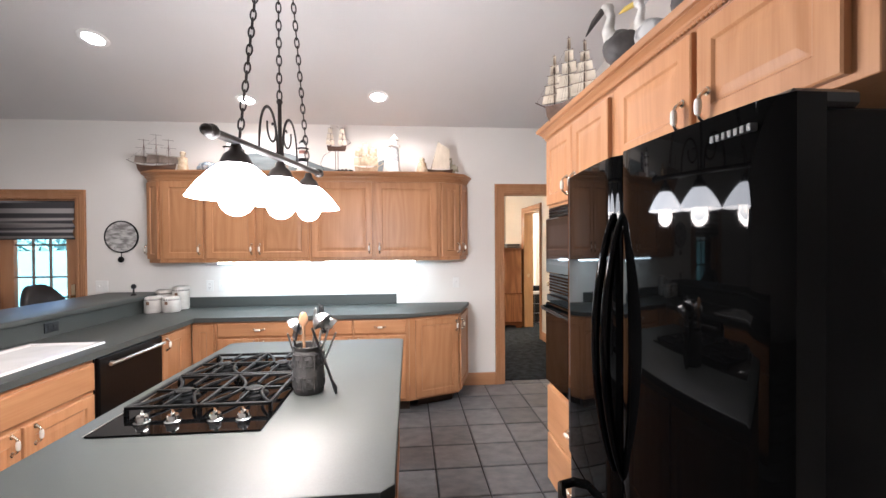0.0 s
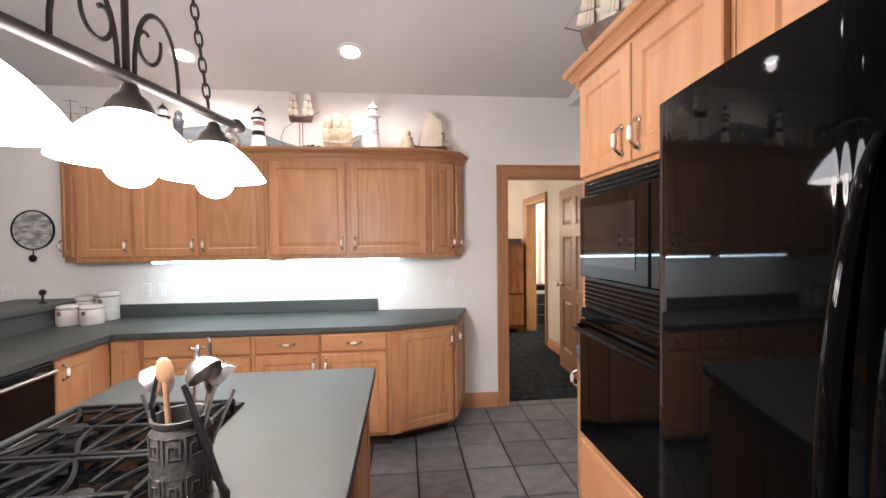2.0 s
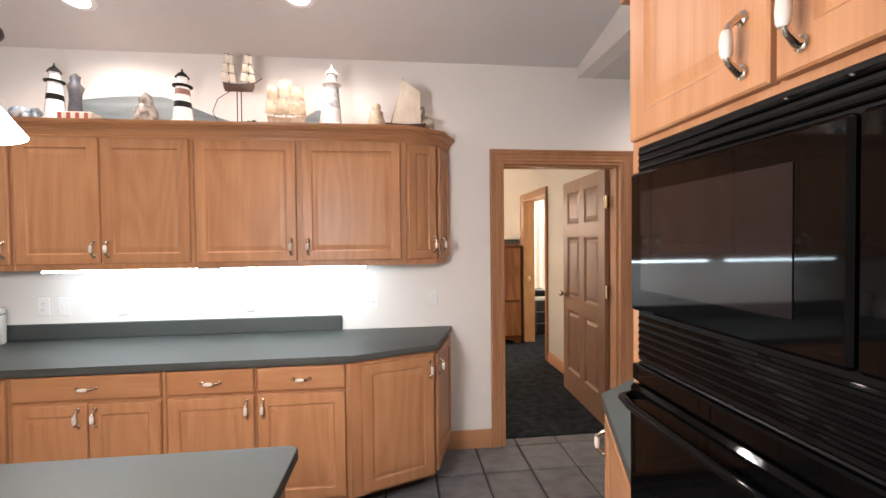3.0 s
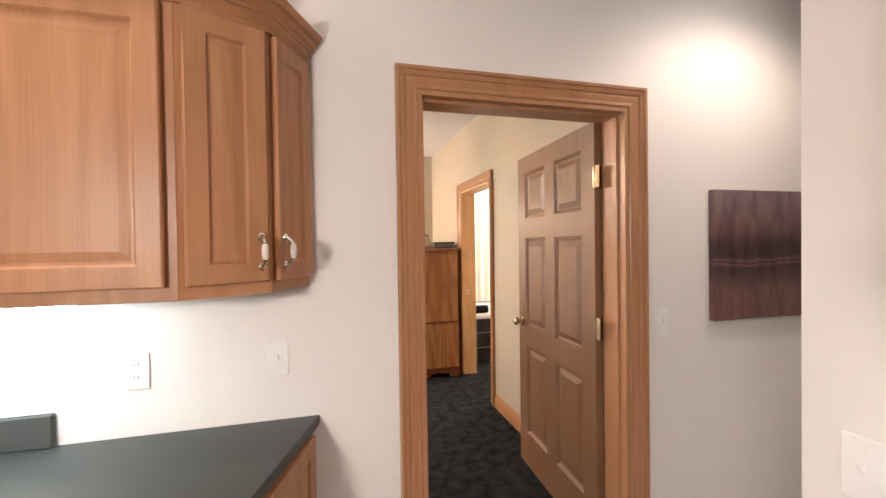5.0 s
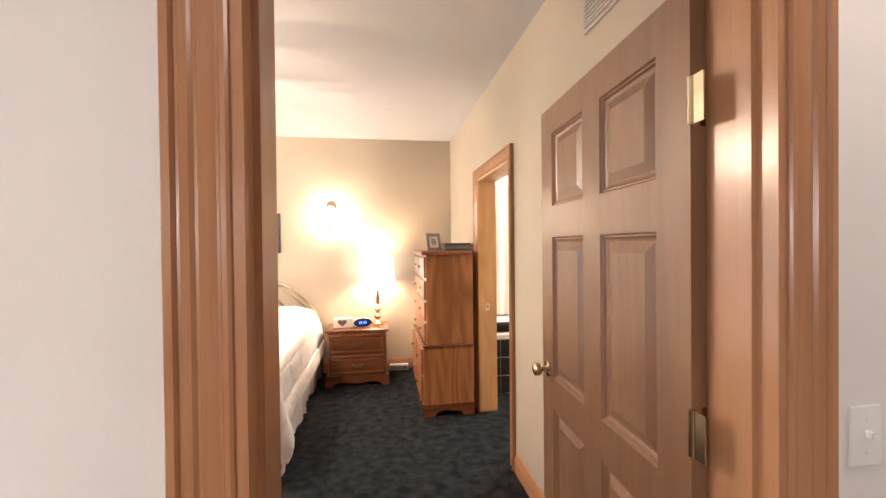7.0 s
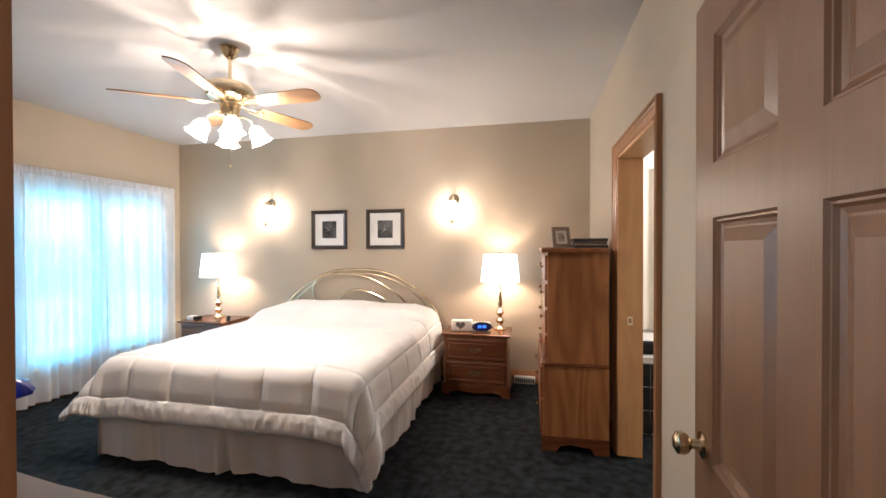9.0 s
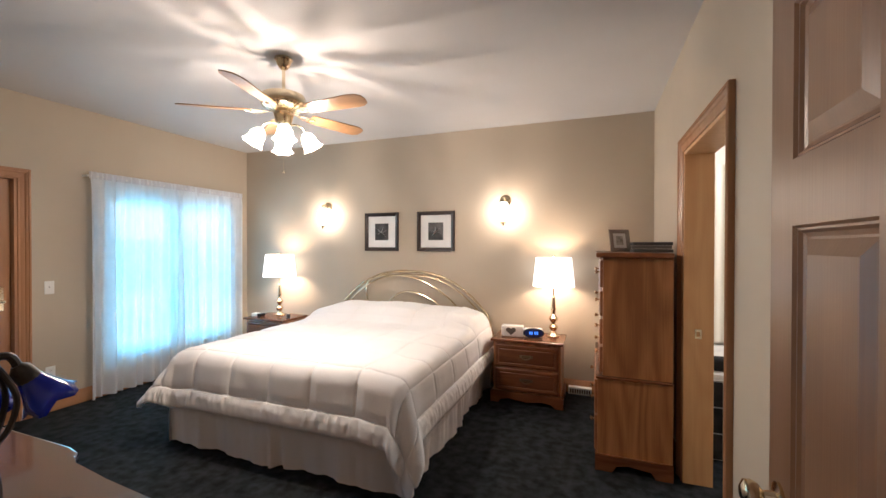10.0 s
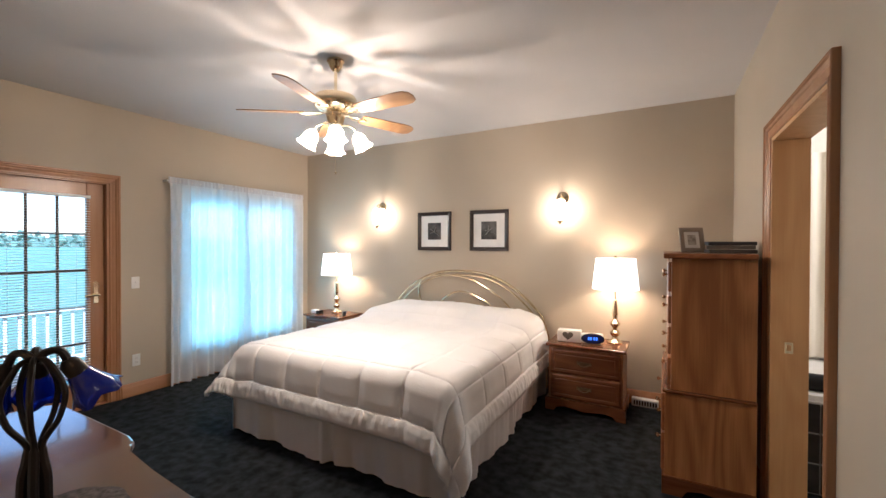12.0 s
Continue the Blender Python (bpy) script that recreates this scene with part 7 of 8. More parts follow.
for k in range(4):
    a = radians(-46 + 90 * k)
    d = Vector((math.cos(a), math.sin(a), 0))
    c = Vector((FX_, FYY, 2.30))
    bm = tube(bmesh.new(), [c + d * 0.03, c + d * 0.08 + Vector((0, 0, 0.008)), c + d * 0.125 + Vector((0, 0, -0.012)), c + d * 0.14 + Vector((0, 0, -0.045))], 0.007, 8)
    part("light_arm", bm, BRASS, fan, smooth=True)
    ax = (d * 0.55 + Vector((0, 0, -1))).normalized()
    m = Matrix.Translation(c + d * 0.138 + Vector((0, 0, -0.045))) @ ax.to_track_quat("Z", "Y").to_matrix().to_4x4()
    bm = bmesh.new()
    seg = 24
    rr = []
    for r, z, fl_ in ((0.018, 0.0, 0), (0.034, 0.015, 0), (0.047, 0.045, 0), (0.048, 0.075, 0.0), (0.058, 0.105, 0.10), (0.068, 0.118, 0.16)):
        rr.append([bm.verts.new(m @ Vector((r * (1 + fl_ * math.cos(6 * 2 * math.pi * q / seg)) * math.cos(2 * math.pi * q / seg), r * (1 + fl_ * math.cos(6 * 2 * math.pi * q / seg)) * math.sin(2 * math.pi * q / seg), z))) for q in range(seg)])
    for p_, q_ in zip(rr, rr[1:]):
        for i in range(seg):
            bm.faces.new((p_[i], p_[(i + 1) % seg], q_[(i + 1) % seg], q_[i]))
    o = part("glass_shade", bm, TULIP, fan, "tulip-shaped etched glass shade, lit", smooth=True)
    # Opaque ribs added to each shade so its bulb throws streaks on the ceiling.
    bm = bmesh.new()
    for q in range(9):
        a0, w_ = 2 * math.pi * (q + 0.25 * math.sin(3 * q + k)) / 9, 0.085 + 0.04 * math.sin(2.3 * q + k)
        prev = None
        for r, z in ((0.0345, 0.015), (0.0475, 0.045), (0.0485, 0.075), (0.060, 0.105)):
            row = [bm.verts.new(m @ Vector(((r + e_) * math.cos(a0 + d_), (r + e_) * math.sin(a0 + d_), z))) for d_, e_ in ((-w_, 0.0005), (0, 0.003), (w_, 0.0005))]
            if prev:
                for i in range(2):
                    bm.faces.new((prev[i], prev[i + 1], row[i + 1], row[i]))
            prev = row
    part("flutes", bm, STREAK_RIB, o, "added ribs that streak the ceiling light")
bm = tube(bmesh.new(), [(FX_, FYY, 2.30), (FX_, FYY, 1.985)], 0.0012, 5)
ball(bm, (FX_, FYY, 1.975), 0.009, 8)
part("pull_chain", bm, BRASS, fan)


def table_lamp(x, y, z, label):
    t = thing("table_lamp", (x, y, z), label, "table lamp", "bedside lamps")
    prof = [(0.062, 0), (0.064, 0.012), (0.050, 0.022), (0.030, 0.035), (0.022, 0.055), (0.040, 0.075), (0.044, 0.095), (0.030, 0.112), (0.016, 0.125), (0.026, 0.145), (0.042, 0.165), (0.044, 0.180), (0.026, 0.200), (0.014, 0.215), (0.020, 0.235), (0.022, 0.252), (0.028, 0.262), (0.024, 0.272), (0.022, 0.30), (0.015, 0.375), (0.017, 0.385), (0.007, 0.395), (0.007, 0.45), (0.007, 0.76), (0.012, 0.765), (0.010, 0.785)]
    part("base", lathe(bmesh.new(), prof, x, y, z, 28), BRASS, t, smooth=True)
    bm = bmesh.new()
    seg, rows = 120, []
    for r, zz in ((0.196, 0.486), (0.194, 0.494), (0.166, 0.752), (0.167, 0.760)):
        rows.append([bm.verts.new((x + r * (1 + 0.008 * (q % 2)) * math.cos(2 * math.pi * q / seg), y + r * (1 + 0.008 * (q % 2)) * math.sin(2 * math.pi * q / seg), z + zz)) for q in range(seg)])
    for a, b in zip(rows, rows[1:]):
        for i in range(seg):
            bm.faces.new((a[i], a[(i + 1) % seg], b[(i + 1) % seg], b[i]))
    o = part("shade", bm, LSHADE, t, "pleated white shade, lit")
    bm = bmesh.new()
    for k in range(3):
        a = 2 * math.pi * k / 3
        tube(bm, [(x, y, z + 0.755), (x + 0.166 * math.cos(a), y + 0.166 * math.sin(a), z + 0.755)], 0.0015, 5)
    part("shade_fitter", bm, BRASS, t)
    return o


table_lamp(1.17, 8.24, 0.60, "brass candlestick table lamp with a lit white shade")
table_lamp(-2.17, 8.24, 0.60, "brass table lamp with a lit shade, on the window side")

# wall sconces: brass backplate, arm and glass
for x in (0.65, -1.61):
    t = thing("wall_sconce", (x, BY1, 1.85), "brass wall sconce with a lit glass shade", "wall sconce", "sconces over the bed")
    part("backplate", lathe(bmesh.new(), [(0.062, 0), (0.060, 0.010), (0.045, 0.020), (0.020, 0.028)], seg=28, m=T((x, BY1 - 0.001, 1.955)) @ pose(0, 0, 0, 90)), BRASS, t, smooth=True)
    part("arm", tube(bmesh.new(), [(x, BY1 - 0.02, 1.955), (x, BY1 - 0.07, 1.985), (x, BY1 - 0.115, 1.97), (x, BY1 - 0.12, 1.93)], 0.008, 8), BRASS, t, smooth=True)
    o = part("glass_shade", lathe(bmesh.new(), [(0.022, 0.10), (0.045, 0.085), (0.058, 0.04), (0.056, -0.02), (0.046, -0.07), (0.05, -0.085)], x, BY1 - 0.12, 1.83, 24), FANLIT, t, "frosted glass shade, lit", smooth=True)
    o.visible_shadow = False
    part("finial", lathe(bmesh.new(), [(0.030, 0.0), (0.045, -0.012), (0.025, -0.028), (0.008, -0.05)], x, BY1 - 0.12, 1.735, 20), BRASS, t, smooth=True)

# framed pictures
FRAME = wood("dark walnut frame", (0.030, 0.018, 0.013), (0.018, 0.010, 0.008), 0, rough=0.35)
MATT = mat("white mat board", (0.78, 0.77, 0.75), 0.9)
PHOTO = mat("black and white photograph", (0.012, 0.012, 0.013), 0.35, colour2=(0.10, 0.10, 0.10), scale=(7, 7, 7), detail=3)
PALE = mat("pale photograph form", (0.66, 0.66, 0.66), 0.4, colour2=(0.40, 0.40, 0.40), scale=(16, 16, 16))
for i, (x0, x1) in enumerate(((-1.066, -0.620), (-0.375, 0.078))):
    z0, z1 = 1.413, 1.866
    t = thing("framed_photo", ((x0 + x1) / 2, BY1, z0), "dark-framed black and white photograph with a white mat", "picture", "pictures over the bed")
    m = T((x0, BY1 - 0.004, 0))
    w, h = x1 - x0, z1 - z0
    bm = sweep(bmesh.new(), [(0.042, z0 + 0.042), (0.042, z1 - 0.042), (w - 0.042, z1 - 0.042), (w - 0.042, z0 + 0.042)], [(0.0, 0.0), (0.0, 0.012), (-0.006, 0.016), (-0.026, 0.026), (-0.040, 0.028), (-0.042, 0.024), (-0.042, 0.0)], lambda u, v, hh: (u, -hh, v), True)
    part("frame", bm, FRAME, t, m=m)
    part("mat_board", box(0.040, w - 0.040, -0.006, -0.002, z0 + 0.040, z1 - 0.040), MATT, t, m=m)
    a, b = w * 0.30, w * 0.70
    part("photo", box(a, b, -0.0085, -0.0062, z0 + h * 0.28, z0 + h * 0.72), PHOTO, t, m=m)
    bm = bmesh.new()
    for k in range(5):
        an = radians((20, 70, 140, 200, 320)[k] + 25 * i)
        c = Vector((w * 0.5, -0.0088, z0 + h * 0.48))
        tube(bm, [c, c + Vector((0.07 * math.cos(an), 0, 0.07 * math.sin(an) * 0.9))], [0.020, 0.003], 8, flat=0.08)
    part("photo_flower", bm, PALE, t, m=m)

# sheer curtains on a rod
VOILE = sheer("white voile", (0.84, 0.86, 0.90), 0.88)
VOILE2 = sheer("gathered white voile", (0.80, 0.80, 0.84), 0.82)
ct = thing("curtain", (-2.87, 7.43, 0.02), "sheer white voile curtains drawn across the window", "curtain")
part("rod", tube(bmesh.new(), [(-2.885, 6.56, 2.125), (-2.885, 8.33, 2.125)], 0.009, 10), WHITE, ct, smooth=True)
for y in (6.57, 8.32):
    part("rod_bracket", box(BX0, -2.875, y - 0.006, y + 0.006, 2.117, 2.133), WHITE, ct)
for y0, y1, sd in ((6.575, 7.47, 1), (7.43, 8.315, 4)):
    bm = bmesh.new()
    n = 150
    prev = None
    for k in range(n + 1):
        u = k / n
        yy = y0 + (y1 - y0) * u
        col = []
        for z in (2.16, 2.135, 2.115, 2.0, 1.5, 1.0, 0.5, 0.2, 0.025):
            amp = 0.010 if z > 2.11 else 0.020 + 0.012 * (2.1 - z) / 2.1
            f = amp * (math.sin(u * 62 + sd) + 0.6 * math.sin(u * 27 + 1.7 * sd + 0.4 * z) + (0.5 * math.sin(u * 150) if z > 1.9 else 0))
            col.append(bm.verts.new((-2.885 + f, yy + 0.012 * math.sin(u * 31 + z), z)))
        if prev:
            for a, b, c, d in zip(prev, prev[1:], col[1:], col):
                bm.faces.new((a, b, c, d))
        prev = col
    part("panel", bm, VOILE, ct, smooth="all")
bm = bmesh.new()
prev = None
for k in range(301):
    u = k / 300
    yy = 6.575 + (8.315 - 6.575) * u
    col = [bm.verts.new((-2.873 + 0.007 * math.sin(u * 260) + 0.004 * math.sin(u * 90), yy, z)) for z in (2.165, 2.135, 2.10)]
    if prev:
        for a, b, c, d in zip(prev, prev[1:], col[1:], col):
            bm.faces.new((a, b, c, d))
    prev = col
part("heading", bm, VOILE2, ct, "gathered rod-pocket heading", smooth="all")

# mini blind on the french door
SLAT = mat("white blind slat", (0.75, 0.76, 0.78), 0.5)
bl = thing("window_blind", (BX0 - 0.03, 5.66, 0.22), "white mini blind with open slats on the french door", "window blind")
y0, y1 = FD0 + 0.125, FD1 - 0.125
part("head_rail", box(BX0 - 0.049, BX0 - 0.022, y0, y1, 1.885, 1.91, 0.002), WHITE, bl)
part("bottom_rail", box(BX0 - 0.047, BX0 - 0.024, y0, y1, 0.235, 0.247, 0.002), WHITE, bl)
bm = bmesh.new()
z = 0.26
while z < 1.88:
    vs = [bm.verts.new(p) for p in ((BX0 - 0.048, y0 + 0.004, z + 0.0025), (BX0 - 0.036, y0 + 0.004, z + 0.002), (BX0 - 0.024, y0 + 0.004, z - 0.0025), (BX0 - 0.048, y1 - 0.004, z + 0.0025), (BX0 - 0.036, y1 - 0.004, z + 0.002), (BX0 - 0.024, y1 - 0.004, z - 0.0025))]
    bm.faces.new((vs[0], vs[1], vs[4], vs[3])), bm.faces.new((vs[1], vs[2], vs[5], vs[4]))
    z += 0.0225
o = part("slats", bm, SLAT, bl)
o["kind"] = "stuff"
bm = bmesh.new()
for y in (y0 + 0.1, y1 - 0.1):
    tube(bm, [(BX0 - 0.036, y, 0.24), (BX0 - 0.036, y, 1.89)], 0.001, 4)
part("ladder_cord", bm, WHITE, bl)

wall_plate("wall_switch", T((BX0 + 0.0005, 6.315, 1.10)) @ pose(0, 0, 0, 0, 0, 90), 1, "switch", "white switch plate beside the french door")
wall_plate("wall_outlet", T((BX0 + 0.0005, 6.32, 0.345)) @ pose(0, 0, 0, 0, 0, 90), 1, "outlet", "white wall outlet above the baseboard")

# bedside clutter
ck_ = thing("alarm_clock", (1.005, 8.06, 0.60), "white alarm clock with an oval dark face and blue digits", "alarm clock")
mm = T((1.005, 8.06, 0.60)) @ pose(0, 0, 0, 0, 0, 14) @ pose(0, 0, 0, -8)
part("case", box(-0.092, 0.092, -0.02, 0.055, 0.012, 0.102, 0.02, 3), PORC, ck_, smooth=True, m=mm)
part("rim", lathe(bmesh.new(), [(0.048, 0), (0.050, 0.006), (0.046, 0.012), (0.042, 0.012)], seg=36, m=mm @ T((0, -0.019, 0.055)) @ pose(0, 0, 0, 90) @ Matrix.Diagonal((1.95, 0.95, 1, 1))), PLASTIC_BLACK, ck_, "black oval rim", smooth=True)
part("display", lathe(bmesh.new(), [(0.043, 0), (0.043, 0.012), (0.03, 0.014)], seg=36, m=mm @ T((0, -0.019, 0.055)) @ pose(0, 0, 0, 90) @ Matrix.Diagonal((1.95, 0.95, 1, 1))), glow("dim blue display", (0.004, 0.010, 0.06), 0.06), ck_)
bm = bmesh.new()
for dx in (-0.040, -0.022, 0.006, 0.026):
    bx(bm, dx, dx + 0.012, -0.0345, -0.033, 0.042, 0.068, 0.0)
part("digits", bm, glow("blue lit digits", (0.08, 0.22, 1.0), 0.5), ck_, m=mm)
sp_ = thing("clock_radio", (0.80, 8.12, 0.60), "white clock radio with a heart-shaped grey speaker", "radio")
mm = T((0.80, 8.11, 0.60)) @ pose(0, 0, 0, 0, 0, 5)
part("case", box(-0.105, 0.105, -0.05, 0.05, 0, 0.108, 0.012, 3), PORC, sp_, smooth=True, m=mm)
bm = bmesh.new()
heart = [(0.0030 * 16 * math.sin(q) ** 3, 0.0027 * (13 * math.cos(q) - 5 * math.cos(2 * q) - 2 * math.cos(3 * q) - math.cos(4 * q))) for q in [2 * math.pi * i / 32 for i in range(32)]]
lo_ = [bm.verts.new((-0.012 + u, -0.050, 0.060 + v)) for u, v in heart]
hi = [bm.verts.new((-0.012 + 0.9 * u, -0.0535, 0.060 + 0.9 * v)) for u, v in heart]
bm.faces.new(hi)
for i in range(32):
    bm.faces.new((lo_[i], lo_[(i + 1) % 32], hi[(i + 1) % 32], hi[i]))
part("speaker", bm, mat("grey speaker cloth", (0.13, 0.115, 0.10), 0.8, bump=0.5, bump_scale=300), sp_, "heart-shaped grey speaker cloth", m=mm)
for x, w in ((-2.42, 0.09), (-2.33, 0.06)):
    solo("small_box", box(x, x + w, 8.03, 8.11, 0.60, 0.64, 0.006), WHITE if w > 0.07 else BLACKMAT, "small white box on the nightstand" if w > 0.07 else "small black box on the nightstand", "box")
solo("small_jar", lathe(bmesh.new(), [(0.02, 0), (0.024, 0.02), (0.02, 0.045), (0.012, 0.05)], -1.93, 8.12, 0.60, 14), PLASTIC_BLACK, "small dark jar on the nightstand", "jar", smooth=True)

# on the chest
pf = thing("photo_frame", (1.73, 7.50, 1.432), "small silver photo frame leaning on the chest", "photo frame")
mm = T((1.72, 7.45, 1.432)) @ pose(0, 0, 0, -14, 0, 22) @ Matrix.Scale(0.85, 4)
bm = sweep(bmesh.new(), [(-0.055, 0.035), (-0.055, 0.165), (0.055, 0.165), (0.055, 0.035)], [(0, 0), (0, 0.008), (-0.02, 0.014), (-0.034, 0.010), (-0.034, 0)], lambda u, v, h: (u, -h, v), True)
part("frame", bm, mat("tarnished silver wood", (0.26, 0.22, 0.19), 0.35, metal=0.4), pf, smooth=True, m=mm)
part("photo", box(-0.056, 0.056, -0.005, -0.001, 0.034, 0.166), MATT, pf, m=mm)
part("picture", box(-0.03, 0.03, -0.0062, -0.005, 0.06, 0.14), mat("small faded photograph", (0.45, 0.42, 0.38), 0.4, colour2=(0.2, 0.18, 0.16), scale=(30, 30, 30)), pf, m=mm)
for k, (z, a, c) in enumerate(((1.432, 4, (0.05, 0.05, 0.05)), (1.457, -3, (0.10, 0.09, 0.08)), (1.480, 2, (0.035, 0.035, 0.04)))):
    t = thing("book", (1.90, 7.33, z), "dark hardback book in a stack on the chest", "book", "books on the chest")
    m = T((1.905, 7.33, z)) @ pose(0, 0, 0, 0, 0, a)
    part("cover", box(-0.12, 0.12, -0.09, 0.09, 0, 0.022, 0.002), mat("book cloth", c, 0.6), t, m=m)
    part("page_block", box(-0.114, 0.1203, -0.084, 0.084, 0.004, 0.018), MATT, t, m=m)

# floor register and wall grille
rg = thing("floor_register", (1.42, 8.40, 0.0), "white baseboard heat register", "vent")
part("body", box(1.30, 1.52, 8.40, 8.462, 0.004, 0.075, 0.006), WHITE, rg)
for k in range(9):
    part("slot", box(1.318 + 0.022 * k, 1.330 + 0.022 * k, 8.397, 8.401, 0.02, 0.058), BLACKMAT, rg)
gr = thing("wall_grille", (BX1, 5.0, 2.40), "white return-air grille high on the wall", "vent")
part("frame", box(BX1 - 0.008, BX1, 4.72, 5.20, 2.36, 2.56, 0.003), mat("grille paint", (0.45, 0.40, 0.35), 0.5), gr)
for k in range(10):
    part("louver", box(BX1 - 0.014, BX1 - 0.006, 4.74, 5.18, 2.378 + 0.0175 * k, 2.386 + 0.0175 * k), bpy.data.materials["grille paint"], gr)

# tulip lamp with blue glass on the dresser
BLUE = bpy.data.materials.new("cobalt glass")
BLUE.use_nodes = True
_b = BLUE.node_tree.nodes["Principled BSDF"]
_b.inputs["Base Color"].default_value = (0.006, 0.024, 0.42, 1)
_b.inputs["Roughness"].default_value = 0.12
_b.inputs["Transmission Weight"].default_value = 0.5
TLZ = 0.843
TL = Vector((0.365, 4.647, TLZ))
UPV = Vector((0, 0, 1))
tl = thing("tulip_lamp", TL, "bronze tulip lamp with drooping cobalt-blue glass shades", "table lamp")
bm = lathe(bmesh.new(), [(0.062, 0), (0.064, 0.006), (0.050, 0.014), (0.030, 0.022), (0.020, 0.030)], *TL, 28)
part("base", bm, BRONZE, tl, smooth=True)
for k in range(5):
    a = radians(-25 + 72 * k)
    d = Vector((math.cos(a), math.sin(a), 0))
    part("stem", tube(bmesh.new(), curve([TL + d * 0.030 + UPV * 0.012, TL + d * 0.022 + UPV * 0.07, TL + d * 0.020 + UPV * 0.13, TL + d * 0.012 + UPV * 0.195, TL + d * 0.042 + UPV * 0.252, TL + d * 0.052 + UPV * 0.312, TL + d * 0.026 + UPV * 0.372, TL + d * 0.004 + UPV * 0.386], 42), [0.0095] * 18 + [0.0060] * 25, 8), BRONZE, tl, smooth=True)
for a in (80, 160, 215):
    a = radians(a)
    d = Vector((math.cos(a), math.sin(a), 0))
    e = TL + d * 0.056 + UPV * 0.362
    part("arm", tube(bmesh.new(), curve([TL + UPV * 0.380, TL + d * 0.022 + UPV * 0.396, TL + d * 0.042 + UPV * 0.392, e], 18), 0.0085, 8), BRONZE, tl, smooth=True)
    ax = (d * 0.62 + Vector((0, 0, -1))).normalized()
    m = Matrix.Translation(e) @ ax.to_track_quat("Z", "Y").to_matrix().to_4x4()
    part("socket", lathe(bmesh.new(), [(0.010, -0.012), (0.020, 0.0), (0.022, 0.028)], seg=14, m=m), BRONZE, tl, smooth=True)
    bm = bmesh.new()
    seg, rr = 24, []
    for r, z, f in ((0.016, 0.015, 0), (0.023, 0.030, 0), (0.032, 0.056, 0.01), (0.041, 0.076, 0.04), (0.053, 0.094, 0.10)):
        rr.append([bm.verts.new(m @ Vector((r * (1 + f * math.cos(5 * 2 * math.pi * q / seg)) * math.cos(2 * math.pi * q / seg), r * (1 + f * math.cos(5 * 2 * math.pi * q / seg)) * math.sin(2 * math.pi * q / seg), z + 0.010 * f / 0.14 * math.cos(5 * 2 * math.pi * q / seg)))) for q in range(seg)])
    for p_, q_ in zip(rr, rr[1:]):
        for i in range(seg):
            bm.faces.new((p_[i], p_[(i + 1) % seg], q_[(i + 1) % seg], q_[i]))
    o = part("glass_shade", bm, BLUE, tl, "cobalt-blue tulip glass shade", smooth=True)
    sol = o.modifiers.new("thickness", "SOLIDIFY")
    sol.thickness = 0.003

# crocheted mat under the lamp
bm = bmesh.new()
seg = 72
rows = [[bm.verts.new((0.34 + r * (1 + (0.05 * abs(math.sin(9 * math.pi * q / seg)) if r > 0.1 else 0)) * math.cos(2 * math.pi * q / seg), 4.69 + r * (1 + (0.05 * abs(math.sin(9 * math.pi * q / seg)) if r > 0.1 else 0)) * math.sin(2 * math.pi * q / seg), z)) for q in range(seg)] for r, z in ((0.13, 0.8402), (0.128, 0.8425), (0.02, 0.8428))]
for a, b in zip(rows, rows[1:]):
    for i in range(seg):
        bm.faces.new((a[i], a[(i + 1) % seg], b[(i + 1) % seg], b[i]))
bm.faces.new(rows[-1])
solo("doily", bm, mat("dark crocheted thread", (0.022, 0.015, 0.013), 0.9, colour2=(0.09, 0.075, 0.065), scale=(70, 70, 70), bump=0.8, bump_scale=220), "dark crocheted doily under the lamp on the dresser", "doily")

# ---- bath beyond the doorway ----
DTILE = mat("dark bath tile", (0.020, 0.018, 0.018), 0.25, colour2=(0.04, 0.036, 0.034), scale=(8, 8, 8), spread=0.15)
tb = thing("bathtub", (3.2, 7.95, 0), "white bathtub in a dark tiled surround", "bathtub")
part("deck", box(2.19, 4.5, 7.46, BY1, 0.0, 0.55), mat("pale tile grout", (0.45, 0.43, 0.40), 0.8), tb)
for i in range(13):
    for j in range(3):
        part("tile", box(2.195 + 0.178 * i, 2.365 + 0.178 * i, 7.450, 7.461, 0.012 + 0.18 * j, 0.182 + 0.18 * j, 0.002), DTILE, tb)
bm = bmesh.new()
lp = []
for ins, z in ((0, 0.55), (0.0, 0.585), (0.02, 0.60), (0.09, 0.60), (0.12, 0.575), (0.2, 0.56)):
    lp.append([bm.verts.new(p) for p in ((2.21 + ins, 7.48 + ins, z), (4.2 - ins, 7.48 + ins, z), (4.2 - ins, 8.44 - ins, z), (2.21 + ins, 8.44 - ins, z))])
for a, b in zip(lp, lp[1:]):
    for k in range(4):
        bm.faces.new((a[k], a[(k + 1) % 4], b[(k + 1) % 4], b[k]))
bm.faces.new(lp[-1])
part("tub", bm, PORC, tb, smooth=True)
solo("towel", box(2.25, 2.55, 7.50, 7.58, 0.60, 0.70, 0.03, 3), mat("black towel cloth", (0.012, 0.012, 0.014), 0.95, bump=0.8, bump_scale=300), "folded black towel on the tub's rim", "towel", smooth=True)
wb = thing("window_2", (2.97, BY1, 0.95), "bath window with a glass pane", "window", kind="structure")
bm = bmesh.new()
